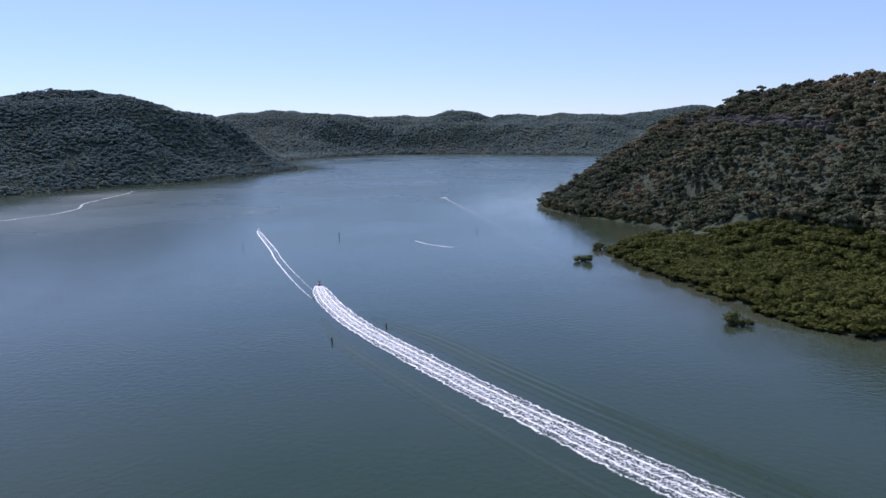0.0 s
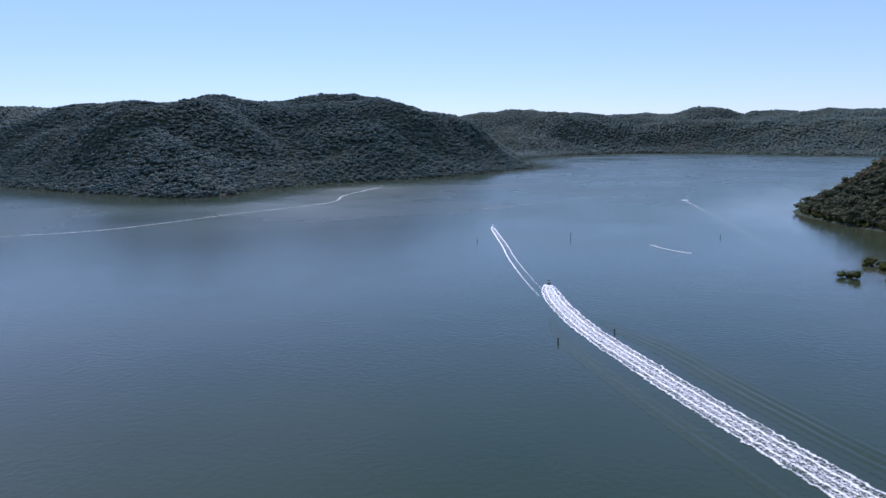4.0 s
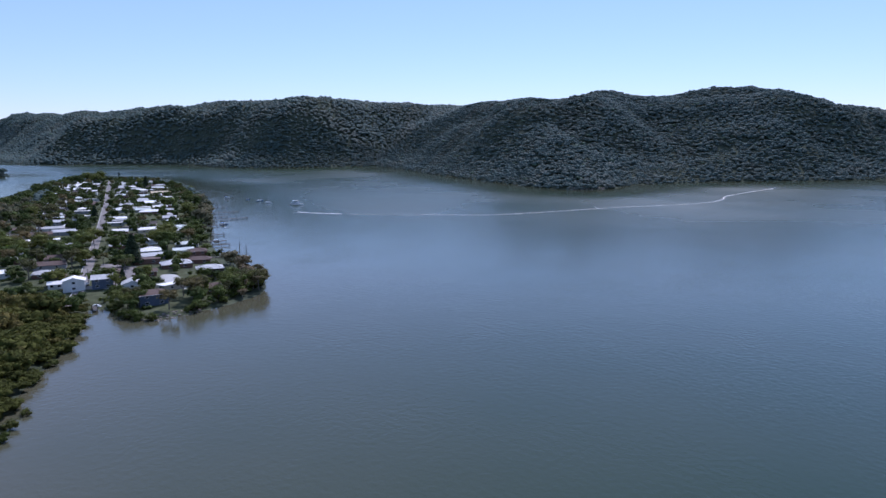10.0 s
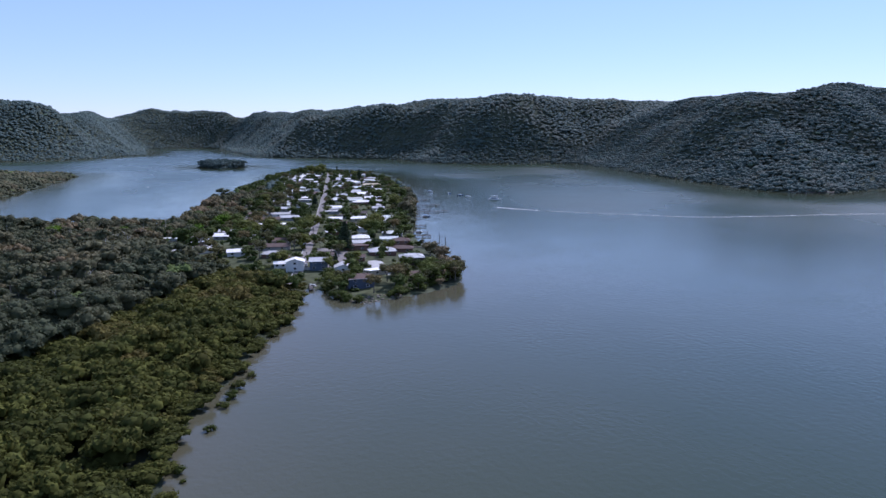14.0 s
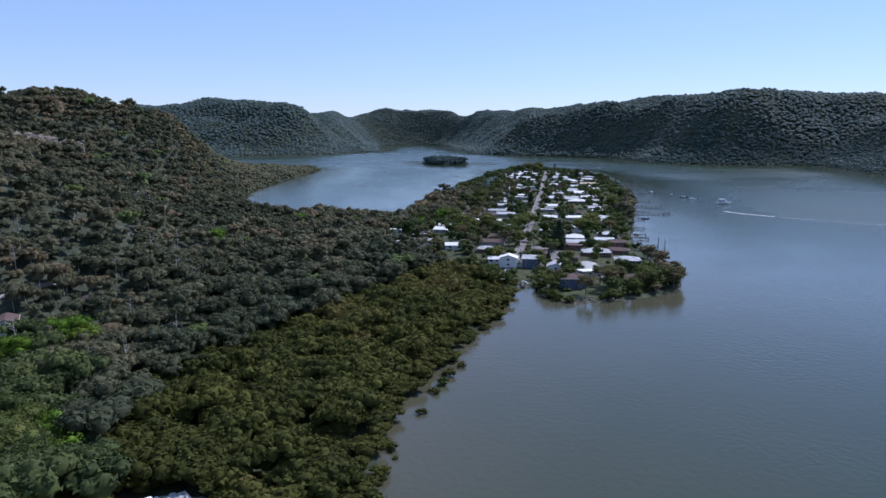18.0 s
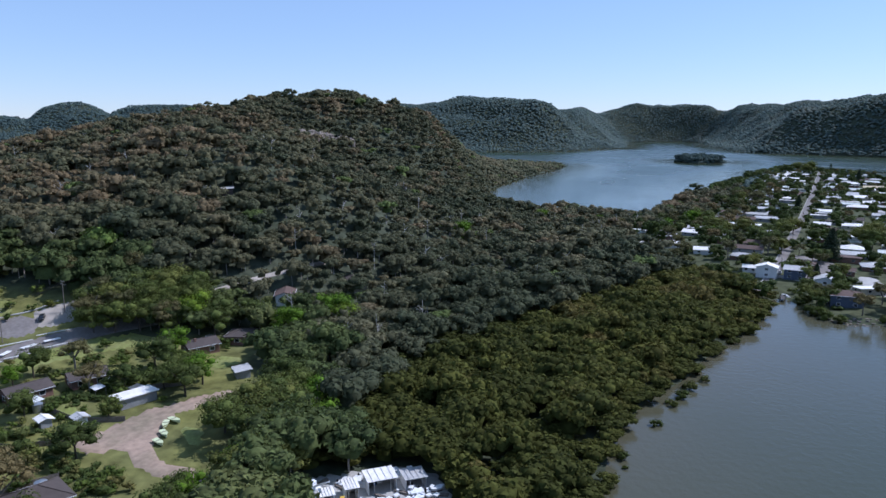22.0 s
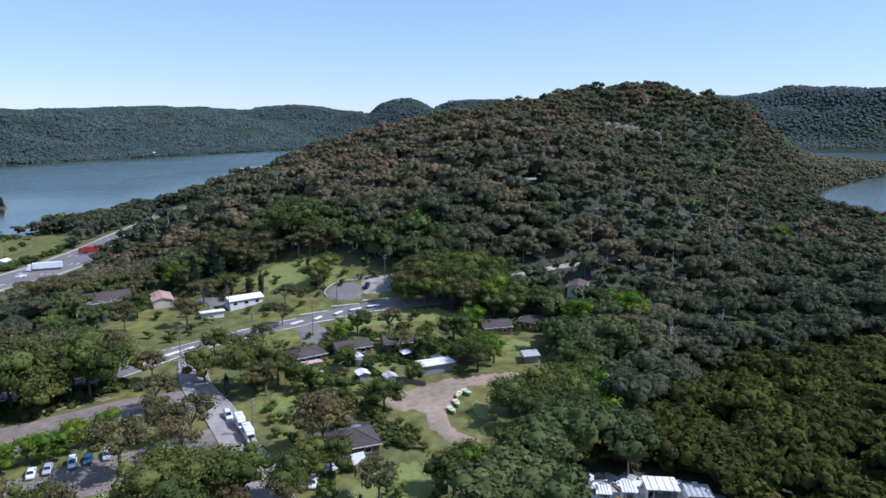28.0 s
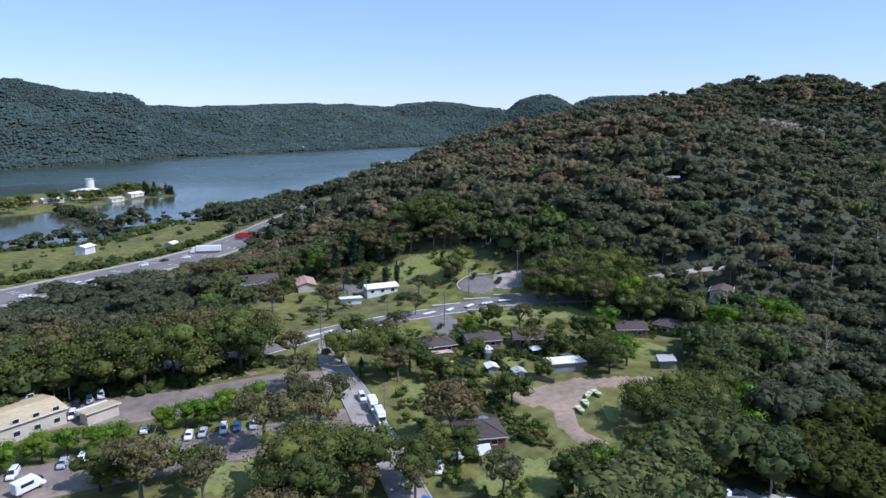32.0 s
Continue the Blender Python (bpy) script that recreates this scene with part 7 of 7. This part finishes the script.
M_PINK = mat("sun_bleached_pink_sheet", (0.66, 0.44, 0.40), rough=0.7, vary=0.12, scale=1.5)
for x, y, rz, w, d, m, l in ((-139, -147, -25, 6, 4, M_PINK, "bleached pink awning behind the brick cottage"), (-152, -141, 66, 6, 3, M_TRIM, "white sheet awning behind the cottage"), (-163, -130, 60, 4, 3, M_TRIM, "white awning in the back garden"), (-165, -118, 70, 7, 3, M_METAL, "grey lean-to beside the white-roofed shed"), (-134, -139, 40, 3, 3, M_TRIM, "small white awning among the shrubs"), (-106, -97, 52, 5, 3, M_TRIM, "white awning beside the hip-roofed house")):
    awning(x, y, rz, w, d, 2.3, m, l)


def water_tank(x, y, r, h, material, label):
    root = thing("water_tank", on_ground(x, y), label, "water tank", "garden water tanks")
    part("tank", tube(bmesh.new(), (0, 0, -0.3), (0, 0, h), r, r, 18), material, root)
    part("lid", tube(bmesh.new(), (0, 0, h), (0, 0, h + 0.35), r * 1.03, r * 0.15, 18), material, root)


for x, y in ((-150, -138), (-170, -131), (-117, -108), (-127, -244), (-212, -124)):
    water_tank(x, y, 1.3, 2.2, M_METAL, "round galvanised rainwater tank beside a house")


def fence(line, label):
    """Paling fence: one board after the other on posts."""
    root = thing("fence", pose(*line[0], ground_z(*line[0])), label, "fence", "garden fences")
    p = resample(line, 1.8)
    inv = root.matrix_world.inverted()
    for (ax, ay), (bx, by) in zip(p, p[1:]):
        a = math.atan2(by - ay, bx - ax)
        cx, cy = (ax + bx) / 2, (ay + by) / 2
        part("panel", box(bmesh.new(), inv @ Vector((cx, cy, ground_z(cx, cy) + 0.7)), (math.hypot(bx - ax, by - ay) - 0.06, 0.06, 1.5), a), M_TIMBER, root)
        part("post", box(bmesh.new(), inv @ Vector((ax, ay, ground_z(ax, ay) + 0.7)), (0.12, 0.12, 1.7), a), M_TIMBER, root)


fence([(-132, -142), (-129, -130), (-136, -118)], "grey paling fence between the gardens")
fence([(-150, -134), (-146, -122), (-150, -112)], "grey paling fence between the gardens")
fence([(-166, -128), (-170, -118), (-176, -110)], "weathered paling fence beside the yard")
fence([(-122, -108), (-113, -116), (-104, -112)], "weathered paling fence round the hip-roofed house")


def wave_train(line, off0, off1, waves, high, start, label):
    """Low ripples running alongside a wake."""
    p = resample(line, 1.0)
    d = np.gradient(p, axis=0)
    d /= np.linalg.norm(d, axis=1)[:, None]
    nrm = np.stack([-d[:, 1], d[:, 0]], 1)
    s = np.arange(len(p)) * 1.0
    u = np.linspace(0, 1, waves * 10)
    spread = smoothstep(start, start + 60, s)
    off = (off0 + (off1 - off0) * u)[None] * (0.6 + 0.4 * spread)[:, None]
    q = p[:, None] + nrm[:, None] * off[..., None]
    win = np.sin(np.pi * u)[None] ** 2 * smoothstep(start, start + 90, s)[:, None] * smoothstep(len(p), len(p) - 20, s)[:, None]
    z = 0.03 + high * win + high * win * np.sin(2 * np.pi * waves * u + 0.9 * fbm(s / 14, s * 0)[:, None]) * (1 + 0.6 * fbm(q[..., 0] / 5, q[..., 1] / 5))
    v = np.concatenate([q, z[..., None]], -1).reshape(-1, 3)
    n, c = z.shape
    i, j = np.meshgrid(np.arange(n - 1), np.arange(c - 1), indexing="ij")
    f = np.stack([i * c + j, (i + 1) * c + j, (i + 1) * c + j + 1, i * c + j + 1], -1).reshape(-1, 4)
    f = f[win.ravel()[f].max(1) > 0.02]
    tagged(new("ripples", mesh_np("ripples", v, f, M_WATER, True, {"silt": np.zeros(len(v)), "open_water": np.ones(len(v))})), label, "ripples", kind="stuff")


WAKE_LINE = [(-44.5, 371), (-39, 345), (-30, 316), (-16, 281), (3, 246), (18, 218), (33, 192), (45, 172), (55, 155), (68, 135), (80, 116)]
wave_train(WAKE_LINE, 11, 26, 4, 0.15, 70, "dark ripples spreading beside the white wake")
wave_train(WAKE_LINE, -12, -20, 2, 0.08, 60, "dark ripples spreading beside the white wake")


# ---- further village lots, hedges, rocks ----
LOT = np.random.default_rng(33)


def free_spot(x, y, room, roads=True):
    if any((x - hx) ** 2 + (y - hy) ** 2 < (hr + room) ** 2 for hx, hy, hr in HOUSES):
        return False
    p = (np.array([x]), np.array([y]))
    if land_distance(*p)[0] < 3:
        return False
    return not roads or min(line_distance(l, *p)[0] - w for l, w in ((LOCAL, 7), (SIDE, 5), (PARK, 6), (YARD, 9), (TOWN_ROAD, 3.2), (TOWN_LANE, 4), (HIGHWAY, 14))) > 0


street = resample(TOWN_ROAD, 1.0)
lots = []
for k in range(75, 960, 25):
    (ax, ay), (bx, by) = street[k], street[min(k + 2, len(street) - 1)]
    d = math.hypot(bx - ax, by - ay)
    nx, ny = -(by - ay) / d, (bx - ax) / d
    for off in (-18, 18, -38, 40, 62, -60):
        x, y = ax + nx * off + LOT.uniform(-3, 3), ay + ny * off + LOT.uniform(-3, 3)
        if LOT.uniform() < 0.58 and signed(TOWN_P, np.array([x]), np.array([y]))[0] > 9 and free_spot(x, y, 9):
            lots.append((round(float(x), 1), round(float(y), 1), float(LOT.uniform(10, 18)), float(LOT.uniform(7, 10)), 2.7, ("gable", "hip", "gable", "flat")[int(LOT.integers(4))], ("white", "grey", "grey", "pale", "brown", "white", "dark")[int(LOT.integers(7))], ("white", "cream", "brick", "grey")[int(LOT.integers(4))], float(LOT.uniform(-8, 8))))
            HOUSES.append((x, y, 7))
village(lots, "village houses along the street")


def fill(kind, outline, n, h0, h1, room, group):
    """Trees or shrubs strewn over an area, clear of houses and roads."""
    p = smooth_line(outline)
    lo, hi = p.min(0), p.max(0)
    spots, tries = [], 0
    while len(spots) < n and tries < n * 14:
        tries += 1
        x, y = LOT.uniform(lo, hi)
        if signed(p, np.array([x]), np.array([y]))[0] > 1 and free_spot(x, y, room):
            spots.append((round(float(x), 1), round(float(y), 1), float(LOT.uniform(h0, h1))))
    grow(kind, spots, group)


def thicket(name, outlines, n, r0, r1, label, material=None):
    """Low bushes in one mass: too many and too small to tell apart."""
    xs, ys = [], []
    for outline in outlines:
        p = smooth_line(outline)
        lo, hi = p.min(0), p.max(0)
        k = 0
        for _ in range(n * 12):
            x, y = LOT.uniform(lo, hi)
            if signed(p, np.array([x]), np.array([y]))[0] > 0 and signed(OPEN_YARD, np.array([x]), np.array([y]))[0] < 0 and free_spot(x, y, 0.3):
                xs.append(x)
                ys.append(y)
                k += 1
            if k >= n:
                break
    x, y = np.array(xs), np.array(ys)
    rng = np.random.default_rng(8)
    tm = [crown(rng, 4, ICO1, 90, 0.12, -0.5, flat=0.8) for _ in range(6)]
    rad = LOT.uniform(r0, r1, len(x))
    tint = LOT.uniform(0, 0.98, len(x))
    plant(name, tm, x, y, lie(x, y) - 0.2, rad, rad * LOT.uniform(0.8, 1.2, len(x)), material or M_SCRUB, label, "shrubs", tint)


M_SCRUB = leaf_mat("scrub_leaves", (0.044, 0.062, 0.016), (0.072, 0.094, 0.022), (0.100, 0.106, 0.030), 1.2)
thicket("village_shrubs", [SPIT_TOWN], 480, 1.4, 3.6, "mixed green garden shrubs and hedges between the village houses")
thicket("roadside_shrubs", [[(40, -335), (-60, -345), (-120, -360), (-175, -398), (-215, -435), (-222, -445), (-165, -402), (-110, -368), (-60, -355), (40, -345)]], 190, 1.8, 3.8, "dense green shrubs beside the highway")
thicket("shore_mangroves", [[(160, 768), (174, 690), (214, 606), (240, 552), (232, 585), (196, 660), (182, 700), (172, 762)]], 130, 2.0, 4.0, "low olive mangrove fringe along the foot of the rocky hill", M_MANG)
thicket("lake_shore_shrubs", [[(10, -452), (-80, -462), (-140, -450), (-200, -500), (-262, -515), (-262, -528), (-195, -520), (-150, -480), (-140, -466), (-80, -478), (10, -468)]], 190, 1.6, 3.8, "dark green shrubs and small trees lining the lake shore")
thicket("causeway_shrubs", [[(-146, -525), (-168, -525), (-162, -668), (-150, -668)]], 50, 1.5, 3.2, "green shrubs lining the causeway")


def grove(name, outline, n, r0, r1, room, label, lift=3.0, line=None, material=None):
    """Trees too many to tell apart, clear of houses and streets."""
    p = smooth_line(outline)
    q = resample(line, 1.0) if line else None
    lo, hi = p.min(0), p.max(0)
    xs, ys, tries = [], [], 0
    while len(xs) < n and tries < n * 16:
        tries += 1
        x, y = LOT.uniform(lo, hi) if q is None else q[int(LOT.integers(len(q)))] + LOT.uniform(-11, 11, 2)
        if (q is not None or signed(p, np.array([x]), np.array([y]))[0] > 1) and free_spot(x, y, room):
            xs.append(x)
            ys.append(y)
    x, y = np.array(xs), np.array(ys)
    rng = np.random.default_rng(14)
    tm = [gum_crown(rng, 8, 110, 0.16, (0.28, 0.46), 0.85, 0.75, 0.5) for _ in range(7)]
    rad = LOT.uniform(r0, r1, len(x))
    high = rad * LOT.uniform(0.9, 1.4, len(x))
    plant(name, tm, x, y, lie(x, y) + LOT.uniform(0.2, 1, len(x)) * lift, rad, high, material or M_SCRUB, label, "trees", LOT.uniform(0, 0.8, len(x)), True)


grove("village_trees", SPIT_TOWN, 520, 2.4, 5.2, -0.5, "full green trees between the village houses")
grove("bay_shore_trees", SPIT_TOWN, 190, 3.6, 6.6, 0.5, "dense dark-green trees along the bay shore of the village", 4.0, [(-1420, 400), (-1200, 280), (-930, 182), (-760, 120), (-640, 90), (-560, 60), (-480, 48)])
grove("river_shore_trees", SPIT_TOWN, 110, 2.4, 4.8, 0.5, "green trees along the river shore of the village", 2.0, [(-500, 220), (-560, 246), (-690, 306), (-862, 376), (-1010, 428), (-1300, 480)])
fill("gum", SPIT_TOWN, 40, 8, 13, 2, TOWN_GREEN)
HOME = [(-60, -100), (-92, -76), (-120, -72), (-136, -100), (-165, -108), (-186, -108), (-206, -110), (-220, -120), (-196, -150), (-160, -170), (-130, -178), (-118, -150), (-100, -110), (-80, -110)]
fill("shrub", HOME, 140, 2.4, 4.8, 0.3, "garden shrubs")
fill("dense", HOME, 15, 6, 10, 2.5, GARDEN)
fill("gum", HOME, 9, 8, 12, 2.5, GARDEN)
PARKLAND = [(-120, -200), (-150, -202), (-180, -195), (-210, -192), (-232, -205), (-220, -240), (-190, -262), (-150, -262), (-125, -262), (-112, -215)]
fill("shrub", PARKLAND, 36, 2, 5, 1.5, "garden shrubs")
fill("dense", PARKLAND, 12, 7, 12, 3, GARDEN)
fill("gum", PARKLAND, 10, 8, 13, 3, GARDEN)
fill("gum", [(-20, -118), (-62, -104), (-88, -66), (-60, -60), (-20, -80)], 16, 8, 13, 2, GARDEN)
thicket("garden_bushes", [[(-134, -156), (-136, -139), (-140, -126), (-141, -119), (-126, -109), (-129, -104), (-127, -92), (-117, -95), (-115, -99), (-122, -110), (-119, -119), (-124, -134)], [(-146, -146), (-172, -136), (-190, -124), (-186, -116), (-166, -124), (-146, -136)], [(-122, -152), (-134, -164), (-146, -164), (-160, -158), (-150, -152), (-134, -150)]], 70, 1.0, 2.6, "dense mixed green bushes filling the back gardens")
thicket("belt_understory", [[(-99, -180), (-88, -176), (-74, -178), (-60, -181), (-46, -190), (-30, -200), (-8, -210), (-6, -220), (-34, -212), (-60, -198), (-84, -190), (-100, -188)]], 150, 1.6, 3.4, "dark green undergrowth along the edge of the tree belt")
thicket("field_shrubs", [FIELD], 60, 1.2, 3.2, "scattered bushes in the rough grass field")
# island trees share the leaf colour with haze painted in
grove("island_trees", ISLE, 150, 6, 10, 0, "dense dark trees covering the small island", 6.0, material=M_HAZE_GUMS)


def boulders(name, spots, label, stone=None):
    """Weathered sandstone blocks and ledges."""
    vs, fs, n = [], [], 0
    rng = np.random.default_rng(4)
    v, f = ICO1
    for x, y, z, sx, sy, sz in spots:
        p = np.clip(v * 1.3, -0.85, 0.85) * (1 + rng.uniform(-0.15, 0.15, (len(v), 1)))
        a = rng.uniform(0, 6.28)
        c, s = math.cos(a), math.sin(a)
        q = p * [sx, sy, sz]
        vs.append(np.stack([q[:, 0] * c - q[:, 1] * s + x, q[:, 0] * s + q[:, 1] * c + y, q[:, 2] + z], 1))
        fs.append(f + n)
        n += len(v)
    tagged(new(name, mesh_np(name, np.concatenate(vs), np.concatenate(fs), stone or M_ROCK, False)), label, "rocks", kind="stuff")


def strew(outline, n, s0, s1, low=0.0):
    p = smooth_line(outline)
    lo, hi = p.min(0), p.max(0)
    out = []
    while len(out) < n:
        x, y = LOT.uniform(lo, hi)
        if signed(p, np.array([x]), np.array([y]))[0] > 0:
            z = float(lie(x, y))
            if z > low:
                k = float(LOT.uniform(s0, s1))
                out.append((float(x), float(y), z + 0.2 * k, k, k * LOT.uniform(0.5, 1), k * LOT.uniform(0.35, 0.7)))
    return out


boulders("sandstone_rocks", strew([(165, 770), (200, 640), (245, 560), (330, 560), (380, 640), (350, 760), (280, 800)], 620, 0.6, 2.2), "pale sandstone boulders and ledges between sparse trees")
boulders("sandstone_cliff", [(x, y, z + 4, a * 1.3, b, c * 3.2) for x, y, z, a, b, c in strew([(-556, -236), (-590, -196), (-604, -204), (-572, -244)], 70, 2.0, 4.0)], "grey-brown sandstone cliff face on the wooded hill")
# ledge stone is darkened for weathering and for shade painted into it
boulders("sandstone_ledges", [(x, y, z + 1.5, a * 1.5, b, c * 2.0) for x, y, z, a, b, c in strew([(320, 775), (321, 655), (323, 575), (331, 510), (342, 508), (336, 575), (335, 655), (334, 770)], 170, 2.2, 4.2)], "weathered sandstone ledges with painted shade under the crest of the hill", mat("weathered_shaded_sandstone", (0.105, 0.090, 0.074), rough=0.95, vary=0.35, scale=0.7, second=(0.050, 0.046, 0.042), bump=0.6, spec=0.05))
boulders("shore_rocks", strew([(-640, 850), (-600, 830), (-580, 860), (-590, 920), (-620, 880)], 70, 0.8, 2.2, 0.05) + strew([(-310, 100), (-298, 108), (-304, 136), (-312, 136), (-310, 112)], 60, 0.4, 0.9, -0.6), "broken rocks along the water's edge")

patch("ground_yard", [(-387, 143), (-392, 154), (-364, 153), (-341, 142), (-357, 139)], 0.2, M_CONCRETE, "pale concrete yard between the waterside houses", "yard", 1.5)
patch("ground_car_park", [(-450, 130), (-424, 150), (-384, 142), (-366, 130), (-380, 112), (-408, 116)], 0.16, M_ASPHALT, "worn grey car park where the village streets meet", "car park", 2.0)


# ---- bare pale trees standing among the bush ----
def dead_trees(n):
    rng = np.random.default_rng(17)
    bm = bmesh.new()
    done = 0
    while done < n:
        a, r = math.radians(rng.uniform(70, 150)), rng.uniform(190, 620)
        x, y = -math.sin(a) * r, math.cos(a) * r
        p = (np.array([x]), np.array([y]))
        if land_distance(*p)[0] < 40 or open_ground(*p)[0] > -8:
            continue
        done += 1
        z, h = ground_z(x, y), rng.uniform(10, 15)
        top = (x + rng.uniform(-1, 1), y + rng.uniform(-1, 1), z + h)
        tube(bm, (x, y, z - 0.5), top, 0.22, 0.06, 5)
        for _ in range(5):
            t = rng.uniform(0.5, 0.9)
            q = tuple(u + (v - u) * t for u, v in zip((x, y, z), top))
            b = rng.uniform(0, 6.28)
            e = (q[0] + math.cos(b) * rng.uniform(1.5, 3.2), q[1] + math.sin(b) * rng.uniform(1.5, 3.2), q[2] + rng.uniform(0.8, 2.6))
            tube(bm, q, e, 0.1, 0.03, 4)
    me = bpy.data.meshes.new("dead_trees")
    bm.to_mesh(me)
    bm.free()
    me.materials.append(mat("bleached_wood", (0.46, 0.43, 0.38), rough=0.85, vary=0.2, scale=2))
    tagged(new("dead_trees", me), "bare bleached tree trunks and limbs among the bush", "dead trees", kind="stuff")


dead_trees(110)
for x, y in ((-745, -1490), (-790, -1505), (-835, -1520), (-880, -1535), (-930, -1545), (-1345, -1650), (-1300, -1640)):
    house(x, y, 20, 14, 9, 3.2, "gable", "white", "cream", "small pale house on the far lake shore", group="houses on the far lake shore", windows=False)
